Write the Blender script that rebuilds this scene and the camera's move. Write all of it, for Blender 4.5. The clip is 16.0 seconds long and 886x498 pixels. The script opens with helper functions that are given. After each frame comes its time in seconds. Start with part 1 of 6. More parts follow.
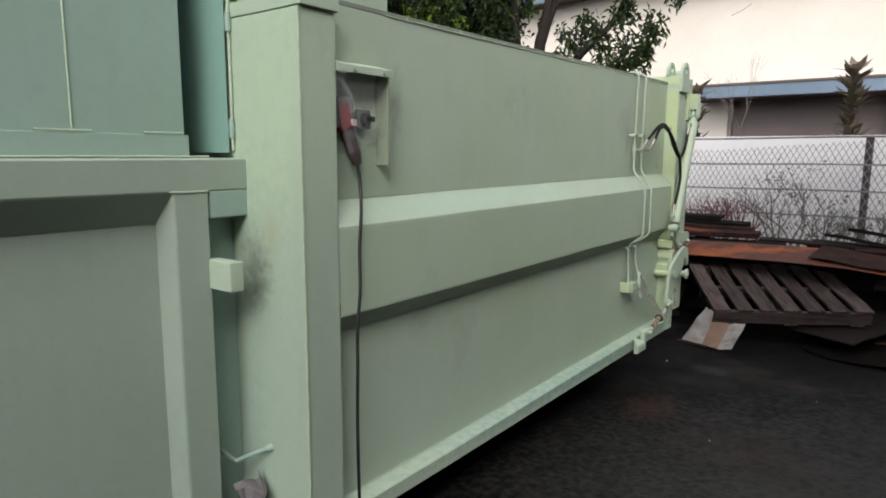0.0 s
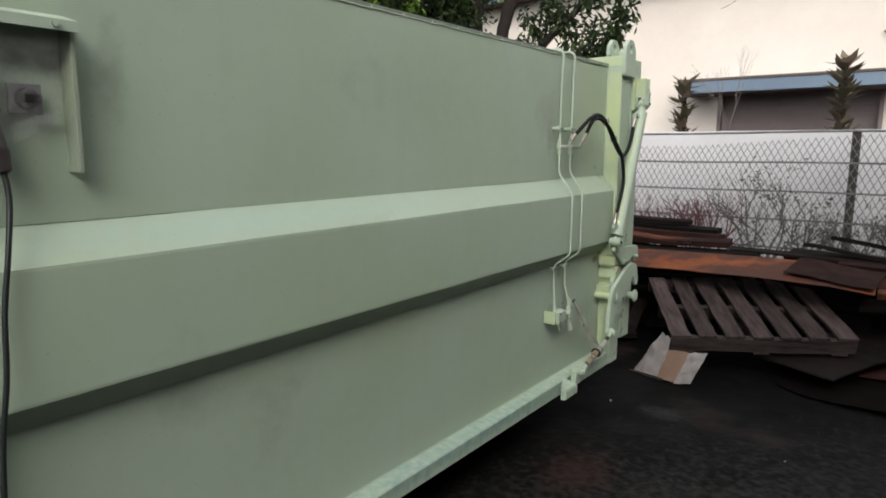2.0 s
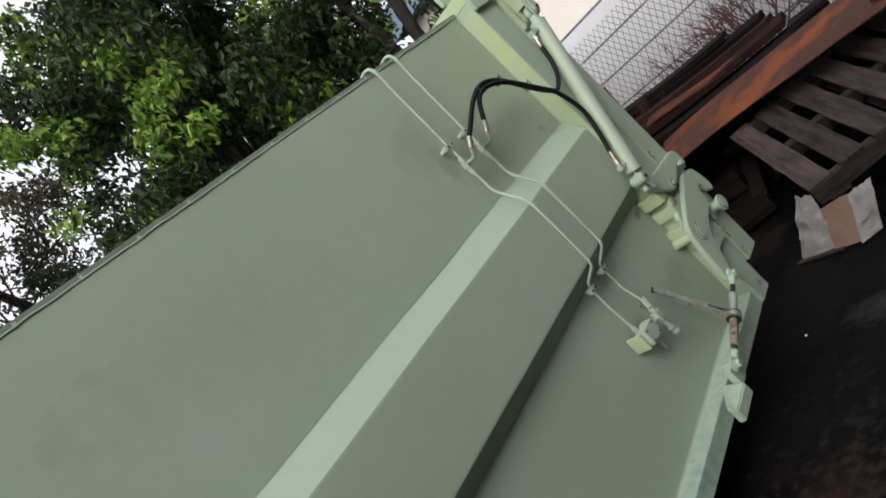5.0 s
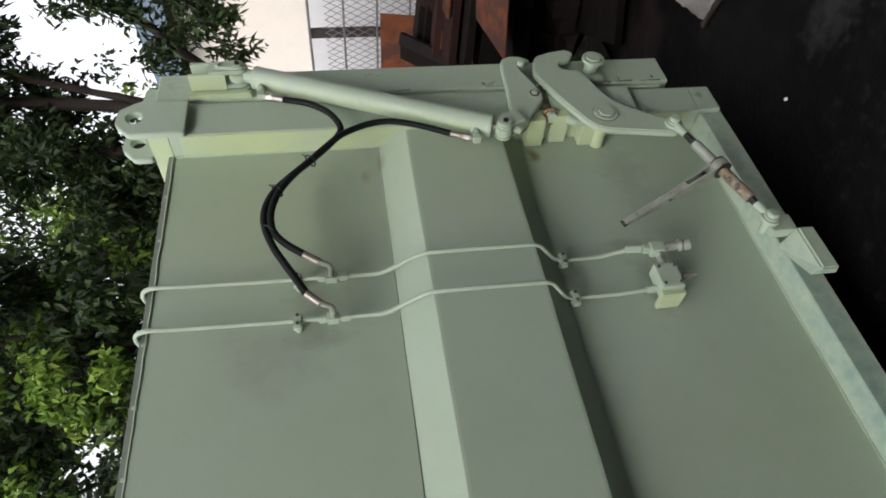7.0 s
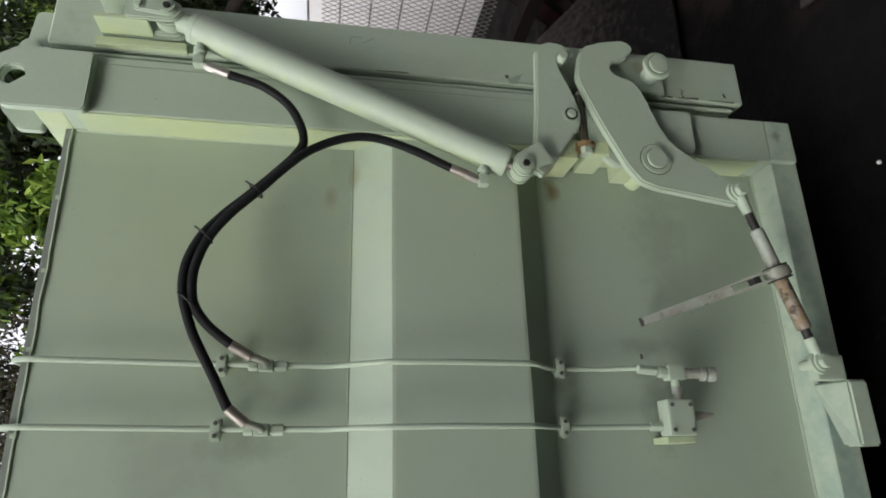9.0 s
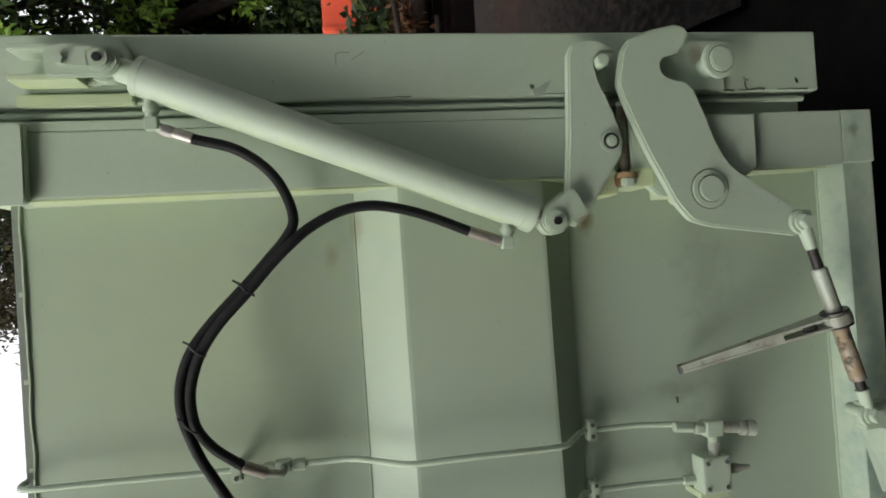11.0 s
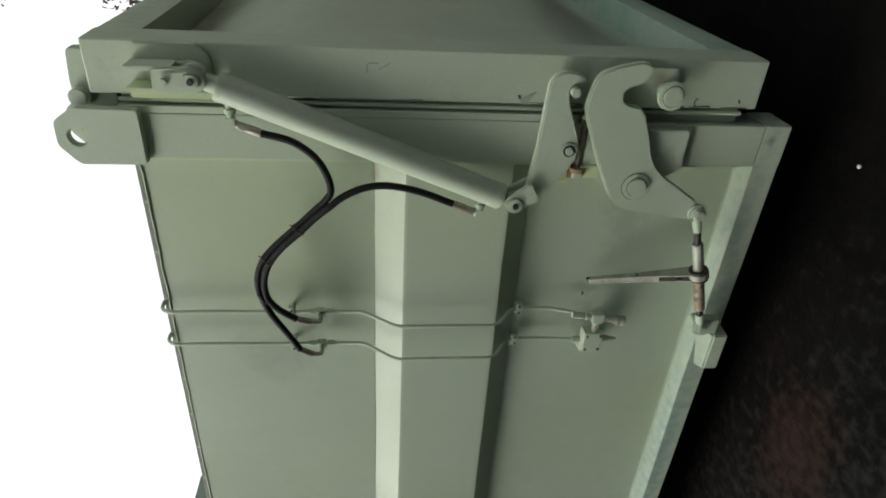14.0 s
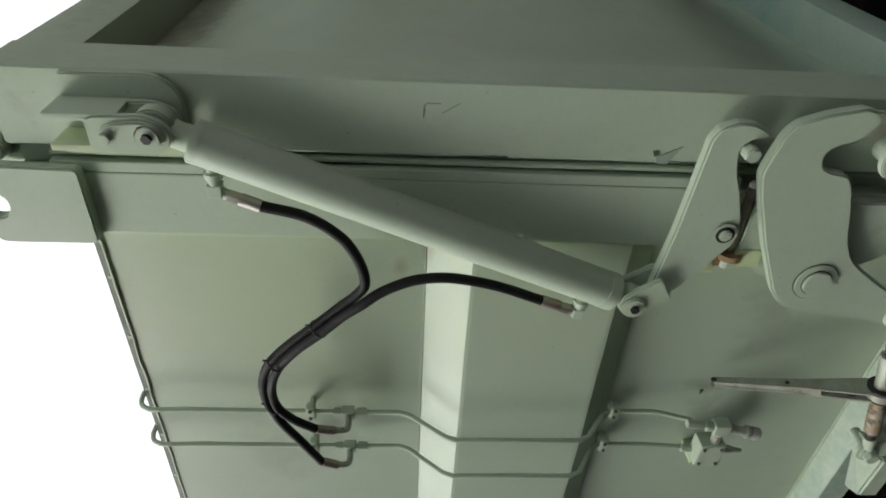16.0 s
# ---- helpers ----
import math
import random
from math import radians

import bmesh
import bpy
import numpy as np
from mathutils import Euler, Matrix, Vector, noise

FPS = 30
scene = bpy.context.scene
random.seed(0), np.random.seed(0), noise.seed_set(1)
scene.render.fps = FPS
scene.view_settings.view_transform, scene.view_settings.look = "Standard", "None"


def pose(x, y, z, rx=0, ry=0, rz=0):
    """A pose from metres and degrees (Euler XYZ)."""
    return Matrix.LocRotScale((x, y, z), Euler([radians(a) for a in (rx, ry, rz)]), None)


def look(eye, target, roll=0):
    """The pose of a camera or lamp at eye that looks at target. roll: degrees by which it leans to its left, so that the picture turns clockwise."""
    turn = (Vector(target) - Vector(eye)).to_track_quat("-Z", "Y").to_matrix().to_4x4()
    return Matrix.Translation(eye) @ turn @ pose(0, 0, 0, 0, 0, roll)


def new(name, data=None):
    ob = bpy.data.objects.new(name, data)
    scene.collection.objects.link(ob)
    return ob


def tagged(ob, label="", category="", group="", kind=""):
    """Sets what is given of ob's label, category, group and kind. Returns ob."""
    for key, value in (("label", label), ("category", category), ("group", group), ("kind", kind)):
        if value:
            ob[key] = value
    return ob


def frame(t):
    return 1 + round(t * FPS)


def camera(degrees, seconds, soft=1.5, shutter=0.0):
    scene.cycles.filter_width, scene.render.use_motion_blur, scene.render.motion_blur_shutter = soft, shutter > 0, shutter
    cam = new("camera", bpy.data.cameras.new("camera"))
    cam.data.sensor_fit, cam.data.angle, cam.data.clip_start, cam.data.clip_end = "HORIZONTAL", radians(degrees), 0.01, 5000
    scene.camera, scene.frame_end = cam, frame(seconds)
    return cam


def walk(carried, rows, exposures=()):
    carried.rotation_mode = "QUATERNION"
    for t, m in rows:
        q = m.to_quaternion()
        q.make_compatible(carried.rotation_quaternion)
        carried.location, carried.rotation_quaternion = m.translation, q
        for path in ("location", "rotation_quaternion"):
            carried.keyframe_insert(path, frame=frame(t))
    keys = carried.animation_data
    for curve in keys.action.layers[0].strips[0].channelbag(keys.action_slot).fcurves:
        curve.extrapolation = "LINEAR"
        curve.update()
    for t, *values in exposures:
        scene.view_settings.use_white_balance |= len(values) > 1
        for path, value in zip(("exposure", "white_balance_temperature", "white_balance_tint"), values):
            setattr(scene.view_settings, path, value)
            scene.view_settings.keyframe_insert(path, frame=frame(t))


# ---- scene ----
cam = camera(69.6, 16.0, 1.8)
PATH = [
    (0, (1.533, 0.112, 1.537), (0.322, 1.676, 1.242), 0.3),
    (0.5, (1.458, 0.361, 1.555), (0.328, 1.995, 1.316), -0.8),
    (1, (1.459, 0.603, 1.549), (0.271, 2.187, 1.266), -2.5),
    (1.5, (1.536, 0.891, 1.561), (0.359, 2.486, 1.294), 0.7),
    (2, (1.497, 1.139, 1.551), (0.301, 2.713, 1.243), 0.3),
    (2.5, (1.424, 1.383, 1.561), (0.242, 2.975, 1.296), -1.0),
    (3, (1.434, 1.648, 1.549), (0.146, 3.161, 1.324), -1.3),
    (3.2, (1.443, 1.755, 1.557), (0.118, 3.237, 1.34), 0.7),
    (5.3, (1.498, 2.537, 1.571), (-0.02, 3.829, 1.409), -56.9),
    (5.5, (1.517, 2.619, 1.539), (-0.015, 3.89, 1.341), -63.6),
    (6, (1.469, 2.811, 1.548), (-0.023, 4.118, 1.292), -76.7),
    (6.5, (1.368, 3.031, 1.533), (-0.131, 4.333, 1.295), -90.9),
    (7, (1.355, 3.246, 1.507), (-0.208, 4.463, 1.231), -94.4),
    (7.5, (1.383, 3.479, 1.496), (-0.282, 4.557, 1.24), -93.4),
    (8, (1.372, 3.646, 1.45), (-0.352, 4.595, 1.092), -92.9),
    (8.2, (1.358, 3.736, 1.459), (-0.368, 4.687, 1.112), -90.1),
    (10.3, (1.316, 4.433, 1.455), (-0.636, 4.687, 1.1), -90.4),
    (10.5, (1.287, 4.5, 1.465), (-0.681, 4.745, 1.209), -90.9),
    (11, (1.268, 4.64, 1.444), (-0.704, 4.677, 1.115), -93.5),
    (11.5, (1.329, 4.887, 1.438), (-0.625, 4.68, 1.061), -91.0),
    (12, (1.375, 5.072, 1.434), (-0.586, 4.861, 1.104), -96.0),
    (12.2, (1.375, 5.134, 1.416), (-0.58, 4.765, 1.208), -96.7),
    (12.5, (1.399, 5.226, 1.434), (-0.519, 4.704, 1.21), -92.3),
    (12.8, (1.447, 5.289, 1.456), (-0.427, 4.592, 1.383), -92.4),
    (13, (1.5, 5.337, 1.435), (-0.3, 4.475, 1.316), -91.7),
    (13.5, (1.585, 5.45, 1.427), (-0.178, 4.512, 1.314), -90.7),
    (14, (1.609, 5.499, 1.42), (-0.083, 4.459, 1.188), -90.1),
    (14.5, (1.508, 5.5, 1.424), (-0.183, 4.454, 1.199), -90.0),
    (15, (1.325, 5.464, 1.431), (-0.375, 4.446, 1.157), -91.2),
    (15.5, (1.158, 5.459, 1.437), (-0.553, 4.438, 1.269), -90.0),
    (16, (0.966, 5.469, 1.452), (-0.646, 4.292, 1.326), -88.8),
]
walk(cam, [(t, look(eye, target, roll)) for t, eye, target, roll in PATH], [(0, 0.1, 6350, 13), (0.5, 0.1, 6350, 13), (1.5, 0.03, 6350, 13), (2.0, -0.03, 6400, 13), (3.0, -0.02, 6400, 13), (5.5, -0.1, 6250, 13), (7.0, -0.08, 6300, 14), (8.0, -0.05, 6300, 14), (10.5, 0.05, 6500, 12), (11.2, 0.08, 6600, 10), (12.0, 0.42, 6900, 9), (12.2, 0.6, 6900, 9), (12.5, 0.5, 6950, 10), (12.8, 0.35, 6850, 10), (13.0, 0.08, 6800, 10), (14.0, -0.08, 6600, 10), (15.0, -0.04, 6550, 10), (16, -0.02, 6500, 10)])

# ---- world, sun ----
world = bpy.data.worlds.new("world")
scene.world = world
world.use_nodes = True
wn, wl = world.node_tree.nodes, world.node_tree.links
sky = wn.new("ShaderNodeTexSky")
sky.sky_type, sky.sun_disc = "NISHITA", False
SUN_EL, SUN_AZ = radians(38), radians(146)      # azimuth clockwise from +y
sky.sun_elevation, sky.sun_rotation = SUN_EL, SUN_AZ
sky.air_density, sky.dust_density, sky.ozone_density = 1.0, 6.0, 1.0
pale = wn.new("ShaderNodeHueSaturation")          # an even, pale overcast
pale.inputs["Saturation"].default_value = 0.10
wl.new(sky.outputs[0], pale.inputs["Color"])
even = wn.new("ShaderNodeMix")                     # thin cloud levels the sky out
even.data_type = "RGBA"
even.inputs[0].default_value = 0.5
even.inputs[7].default_value = (4.15, 4.2, 4.3, 1)
wl.new(pale.outputs[0], even.inputs[6])
wl.new(even.outputs[2], wn["Background"].inputs["Color"])
wn["Background"].inputs["Strength"].default_value = 0.34
sun_data = bpy.data.lights.new("sun", "SUN")
sun_data.energy, sun_data.angle, sun_data.color = 1.4, radians(35), (1.0, 0.93, 0.76)
sun = new("sun", sun_data)
sun.matrix_world = look((0, 0, 30), (-30 * math.sin(SUN_AZ) * math.cos(SUN_EL), -30 * math.cos(SUN_AZ) * math.cos(SUN_EL), 30 - 30 * math.sin(SUN_EL)))


# ---- materials ----
def material(name, colour, rough=0.5, metal=0.0, second=None, scale=6.0, amount=0.5, bump=0.1, bump_scale=60.0, grain=0.06,
             spots=None, spot_scale=3.0, spot_at=0.68, per_object=0.0, spec=0.5, stretch=None, coat=0.0, marks=(), streaks=0.0, specks=0.0):
    """A surface with slow variation, fine grain, optional stains and relief."""
    m = bpy.data.materials.new(name)
    m.use_nodes = True
    n, l = m.node_tree.nodes, m.node_tree.links
    b = n["Principled BSDF"]
    co = n.new("ShaderNodeTexCoord")
    src = co.outputs["Object"]
    if stretch:
        mp = n.new("ShaderNodeMapping")
        mp.inputs["Scale"].default_value = stretch
        l.new(src, mp.inputs["Vector"])
        src = mp.outputs["Vector"]

    def noise_node(s, detail=5.0, rough_=0.55):
        t = n.new("ShaderNodeTexNoise")
        t.inputs["Scale"].default_value, t.inputs["Detail"].default_value, t.inputs["Roughness"].default_value = s, detail, rough_
        l.new(src, t.inputs["Vector"])
        return t.outputs["Fac"]

    def mix(a, c, f, mode="MIX"):
        x = n.new("ShaderNodeMix")
        x.data_type, x.blend_type = "RGBA", mode
        for sock, val in ((x.inputs[6], a), (x.inputs[7], c)):
            if isinstance(val, tuple):
                sock.default_value = (*val, 1)
            else:
                l.new(val, sock)
        if isinstance(f, float):
            x.inputs[0].default_value = f
        else:
            l.new(f, x.inputs[0])
        return x.outputs[2]

    def ramp(f, lo, hi, a=0.0, c=1.0):
        r = n.new("ShaderNodeMapRange")
        r.inputs["From Min"].default_value, r.inputs["From Max"].default_value = lo, hi
        r.inputs["To Min"].default_value, r.inputs["To Max"].default_value = a, c
        l.new(f, r.inputs["Value"])
        return r.outputs[0]

    big = noise_node(scale)
    second = second or tuple(c * 0.72 for c in colour)
    c = mix(colour, second, ramp(big, 0.35, 0.72, 0.0, amount))
    fine = noise_node(scale * 14, 4.0, 0.7)
    c = mix(c, mix(c, (0.02, 0.02, 0.02), 0.5), ramp(fine, 0.45, 0.8, 0.0, grain * 4))
    if spots:
        c = mix(c, spots, ramp(noise_node(spot_scale, 7.0, 0.62), spot_at, spot_at + 0.09, 0.0, 0.85))
    if streaks:
        # faint runs down the sheet
        mp2 = n.new("ShaderNodeMapping")
        mp2.inputs["Scale"].default_value = (9.0, 9.0, 0.55)
        l.new(co.outputs["Object"], mp2.inputs["Vector"])
        run = n.new("ShaderNodeTexNoise")
        run.inputs["Scale"].default_value, run.inputs["Detail"].default_value = 1.6, 4.0
        l.new(mp2.outputs["Vector"], run.inputs["Vector"])
        c = mix(c, mix(c, (0.14, 0.14, 0.10), 0.55), ramp(run.outputs["Fac"], 0.52, 0.78, 0.0, streaks))
    if specks:
        vor = n.new("ShaderNodeTexVoronoi")
        vor.inputs["Scale"].default_value = 21.0
        l.new(co.outputs["Object"], vor.inputs["Vector"])
        c = mix(c, (0.10, 0.095, 0.07), ramp(vor.outputs["Distance"], 0.035, 0.075, specks, 0.0))
    if marks:
        # stains, tints and painted light or shade round given places: place, size, strength, colour
        wob = n.new("ShaderNodeTexNoise")
        wob.inputs["Scale"].default_value, wob.inputs["Detail"].default_value = 26.0, 5.0
        l.new(co.outputs["Object"], wob.inputs["Vector"])
        for place, size, force, tone in marks:
            mp3 = n.new("ShaderNodeMapping")
            mp3.vector_type = "TEXTURE"
            mp3.inputs["Location"].default_value, mp3.inputs["Scale"].default_value = place, size
            l.new(co.outputs["Object"], mp3.inputs["Vector"])
            ln = n.new("ShaderNodeVectorMath")
            ln.operation = "LENGTH"
            l.new(mp3.outputs["Vector"], ln.inputs[0])
            ad = n.new("ShaderNodeMath")
            ad.operation = "MULTIPLY_ADD"
            l.new(wob.outputs["Fac"], ad.inputs[0])
            ad.inputs[1].default_value = 1.7
            l.new(ln.outputs["Value"], ad.inputs[2])
            c = mix(c, tone, ramp(ad.outputs[0], 1.0, 1.85, force, 0.0))
    if per_object:
        info = n.new("ShaderNodeObjectInfo")
        hs = n.new("ShaderNodeHueSaturation")
        l.new(c, hs.inputs["Color"])
        l.new(ramp(info.outputs["Random"], 0, 1, 1 - per_object, 1 + per_object), hs.inputs["Value"])
        c = hs.outputs[0]
    l.new(c, b.inputs["Base Color"])
    l.new(ramp(noise_node(scale * 3), 0.3, 0.7, max(rough - 0.1, 0.05), min(rough + 0.12, 1.0)), b.inputs["Roughness"])
    b.inputs["Metallic"].default_value = metal
    b.inputs["Specular IOR Level"].default_value = spec
    b.inputs["Coat Weight"].default_value = coat
    if bump:
        bp = n.new("ShaderNodeBump")
        bp.inputs["Strength"].default_value, bp.inputs["Distance"].default_value = bump, 0.004
        l.new(noise_node(bump_scale, 5.0, 0.6), bp.inputs["Height"])
        l.new(bp.outputs[0], b.inputs["Normal"])
    return m


GREEN = (0.335, 0.41, 0.325)
M = {}
# the second tone serves both grime and painted shade
RUSTY, GRIME_AND_SHADE = (0.15, 0.10, 0.045), (0.11, 0.125, 0.10)
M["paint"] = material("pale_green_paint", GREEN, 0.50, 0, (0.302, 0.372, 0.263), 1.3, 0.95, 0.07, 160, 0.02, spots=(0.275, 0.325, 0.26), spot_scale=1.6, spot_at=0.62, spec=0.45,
                      streaks=0.07, specks=0.2, marks=(
                          ((-0.07, 4.665, 1.455), (0.05, 0.03, 0.02), 0.45, RUSTY), ((-0.07, 4.715, 0.902), (0.05, 0.045, 0.026), 0.95, (0.12, 0.085, 0.03)), ((-0.07, 4.72, 1.40), (0.05, 0.05, 0.018), 0.5, RUSTY),
                          # soft shade behind tees, clamps, hose and valve block, painted onto the sheet
                          ((-0.07, 4.235, 1.62), (0.05, 0.055, 0.10), 0.40, GRIME_AND_SHADE), ((-0.07, 4.10, 1.62), (0.05, 0.05, 0.10), 0.40, GRIME_AND_SHADE), ((-0.07, 4.36, 1.62), (0.05, 0.09, 0.14), 0.28, GRIME_AND_SHADE),
                          ((-0.07, 4.23, 0.92), (0.05, 0.05, 0.08), 0.4, GRIME_AND_SHADE), ((-0.07, 4.18, 0.68), (0.05, 0.14, 0.06), 0.40, GRIME_AND_SHADE), ((-0.07, 4.32, 0.70), (0.05, 0.03, 0.10), 0.3, GRIME_AND_SHADE),
                          # yellowish and teal tints, and a darker brown along the gate panel's top
                          ((-0.07, 4.60, 0.62), (0.05, 0.16, 0.09), 0.25, GRIME_AND_SHADE), ((-0.07, 4.55, 1.75), (0.2, 0.50, 0.42), 0.5, (0.345, 0.41, 0.25)), ((-0.07, 4.60, 1.15), (0.2, 0.40, 0.35), 0.4, (0.345, 0.41, 0.25)), ((-0.07, 1.90, 1.72), (0.05, 0.05, 0.16), 0.3, GRIME_AND_SHADE), ((-0.03, 2.3, 1.35), (0.06, 0.9, 0.06), 0.5, (0.31, 0.425, 0.365)), ((-0.5, 5.05, 0.58), (0.6, 0.2, 0.14), 0.5, (0.215, 0.34, 0.29)), ((-0.7, 5.0, 1.93), (0.8, 0.2, 0.09), 0.55, (0.12, 0.115, 0.075)), ((-0.07, 3.0, 1.75), (0.05, 0.5, 0.18), 0.07, GRIME_AND_SHADE), ((-0.07, 2.4, 0.6), (0.05, 0.5, 0.15), 0.07, GRIME_AND_SHADE), ((-0.36, 0.95, 0.9), (0.1, 0.25, 0.5), 0.2, GRIME_AND_SHADE)))
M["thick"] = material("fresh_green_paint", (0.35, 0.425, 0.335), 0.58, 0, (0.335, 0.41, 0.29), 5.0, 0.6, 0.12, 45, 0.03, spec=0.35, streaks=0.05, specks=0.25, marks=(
    ((0.0, 4.873, 0.287), (0.03, 0.02, 0.014), 0.9, RUSTY), ((0.05, 4.70, 0.955), (0.05, 0.03, 0.02), 0.5, RUSTY), ((0.0, 4.845, 0.60), (0.06, 0.03, 0.03), 0.3, GRIME_AND_SHADE),
    ((-0.01, 4.770, 1.015), (0.03, 0.014, 0.022), 0.9, (0.10, 0.08, 0.05)), ((-0.12, 5.0, 2.0), (0.10, 0.08, 0.09), 0.4, RUSTY), ((0.0, 4.96, 0.90), (0.03, 0.02, 0.10), 0.4, GRIME_AND_SHADE),
    ((0.02, 5.05, 0.66), (0.05, 0.03, 0.03), 0.5, RUSTY),
    # teal along the bottom rail, darker brown along the gate's top beam
    ((0.0, 5.0, 1.22), (0.03, 0.05, 0.30), 0.12, GRIME_AND_SHADE), ((-0.03, 3.4, 0.28), (0.12, 1.8, 0.05), 0.9, (0.185, 0.285, 0.242)), ((-0.06, 5.0, 0.42), (0.1, 0.1, 0.06), 0.4, (0.24, 0.36, 0.31)), ((-1.2, 5.03, 2.05), (1.3, 0.1, 0.06), 0.5, (0.14, 0.13, 0.085)), ((-0.07, 4.768, 1.2), (0.05, 0.02, 0.05), 0.4, RUSTY)))
M["post"] = material("post_paint_with_shade", (0.315, 0.395, 0.312), 0.58, 0, (0.285, 0.355, 0.275), 2.2, 0.7, 0.12, 60, 0.03, spec=0.35, streaks=0.12, specks=0.25, marks=(
    # yellowish tint high up; the stop block's soft shade is painted in below
    ((-0.15, 1.39, 1.72), (0.45, 0.25, 0.62), 0.8, (0.365, 0.455, 0.315)), ((-0.255, 1.39, 1.15), (0.11, 0.09, 0.16), 0.75, (0.11, 0.13, 0.105)), ((-0.30, 1.39, 0.5), (0.12, 0.06, 0.45), 0.4, (0.22, 0.30, 0.25)),
    ((-0.02, 1.45, 1.0), (0.06, 0.12, 0.9), 0.45, (0.26, 0.31, 0.255)), ((-0.16, 1.39, 1.28), (0.05, 0.05, 0.10), 0.5, (0.30, 0.29, 0.17))))
# warm light on the barrel's -y side is painted in as yellowish marks
M["barrel"] = material("cylinder_paint_with_lit_side", (0.35, 0.42, 0.335), 0.5, 0, (0.33, 0.40, 0.29), 5.0, 0.6, 0.1, 45, 0.03, spec=0.4, specks=0.25, marks=(
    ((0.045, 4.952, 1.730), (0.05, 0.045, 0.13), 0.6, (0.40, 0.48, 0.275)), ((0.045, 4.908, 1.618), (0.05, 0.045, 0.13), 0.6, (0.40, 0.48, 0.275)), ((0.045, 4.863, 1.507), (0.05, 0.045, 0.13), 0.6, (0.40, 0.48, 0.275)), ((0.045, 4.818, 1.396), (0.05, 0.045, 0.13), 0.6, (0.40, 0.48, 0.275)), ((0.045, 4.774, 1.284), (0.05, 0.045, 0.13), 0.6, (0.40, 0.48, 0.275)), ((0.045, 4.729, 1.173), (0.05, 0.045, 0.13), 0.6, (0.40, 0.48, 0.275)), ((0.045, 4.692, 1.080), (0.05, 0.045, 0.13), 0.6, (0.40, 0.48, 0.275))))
M["scraped"] = material("scraped_gate_paint", (0.315, 0.39, 0.305), 0.6, 0, (0.17, 0.31, 0.26), 4.5, 0.95, 0.2, 60, 0.05, spots=(0.085, 0.075, 0.05), spot_scale=7.0, spot_at=0.62, spec=0.3, specks=0.4)
M["press"] = material("teal_green_paint", (0.245, 0.335, 0.285), 0.58, 0, (0.22, 0.30, 0.245), 1.6, 0.8, 0.08, 120, 0.03, spec=0.35, streaks=0.10, specks=0.2,
                      marks=(((-0.28, 1.25, 0.5), (0.1, 0.06, 0.2), 0.35, GRIME_AND_SHADE), ((-0.36, 0.95, 0.9), (0.1, 0.25, 0.5), 0.25, GRIME_AND_SHADE)))
M["chute"] = material("deep_teal_paint", (0.17, 0.295, 0.25), 0.55, 0, (0.15, 0.25, 0.21), 2.0, 0.8, 0.08, 120, 0.03, spec=0.35, streaks=0.1)
M["press_dull"] = material("dull_green_paint_on_press", (0.268, 0.325, 0.268), 0.58, 0, (0.235, 0.285, 0.235), 1.6, 0.8, 0.08, 120, 0.03, spec=0.35, streaks=0.10, specks=0.2,
                           marks=(((-0.28, 1.05, 0.5), (0.1, 0.10, 0.9), 0.5, (0.235, 0.335, 0.275)), ((-0.36, 0.2, 0.3), (0.1, 0.9, 0.3), 0.2, GRIME_AND_SHADE)))
M["wrapped"] = material("film_wrapped_paint", (0.225, 0.265, 0.215), 0.45, 0, (0.28, 0.32, 0.185), 12, 0.6, 0.2, 80, 0.05)
M["weld"] = material("painted_weld", (0.355, 0.43, 0.32), 0.55, 0, (0.29, 0.335, 0.235), 9.0, 0.7, 0.6, 90, 0.05)
M["rust_paint"] = material("rust_stained_paint", (0.23, 0.115, 0.035), 0.75, 0, (0.20, 0.185, 0.11), 25.0, 0.8, 0.4, 120, 0.1)
M["steel"] = material("bare_steel", (0.34, 0.325, 0.30), 0.45, 0.8, (0.22, 0.19, 0.16), 20.0, 0.5, 0.15, 150, 0.08)
M["oily"] = material("oily_thread", (0.022, 0.02, 0.018), 0.4, 0.2, (0.012, 0.011, 0.01), 30.0, 0.6, 0.5, 220, 0.1)
M["tan"] = material("worn_tan_steel", (0.23, 0.165, 0.085), 0.6, 0.2, (0.30, 0.29, 0.25), 34.0, 0.9, 0.3, 130, 0.1, spots=(0.03, 0.025, 0.02), spot_scale=40, spot_at=0.55)
M["brass"] = material("brass_ferrule", (0.27, 0.235, 0.20), 0.42, 0.6, (0.36, 0.35, 0.33), 30.0, 0.7, 0.1, 150, 0.05)
M["rubber"] = material("black_hose_rubber", (0.0048, 0.0056, 0.0058), 0.6, 0, (0.009, 0.0098, 0.010), 14.0, 0.5, 0.3, 260, 0.05, spec=0.18)
# yellower tone for edges and blocks that face the front end
M["lime"] = material("yellowish_green_paint", (0.41, 0.485, 0.265), 0.6, 0, (0.36, 0.43, 0.32), 7.0, 0.8, 0.12, 60, 0.03, spec=0.3, specks=0.3)
M["black"] = material("black_plastic", (0.009, 0.009, 0.010), 0.5, 0, None, 20, 0.3, 0.1, 200, 0.02)
M["red"] = material("red_plastic", (0.13, 0.013, 0.018), 0.42, 0, (0.06, 0.011, 0.013), 18, 0.5, 0.08, 200, 0.03)
M["grey"] = material("dusty_grey_plastic", (0.10, 0.10, 0.098), 0.5, 0, (0.05, 0.05, 0.048), 16, 0.6, 0.1, 200, 0.04)
M["grip"] = material("reddish_grey_plastic", (0.030, 0.020, 0.020), 0.5, 0, (0.065, 0.058, 0.055), 18, 0.7, 0.15, 160, 0.05)
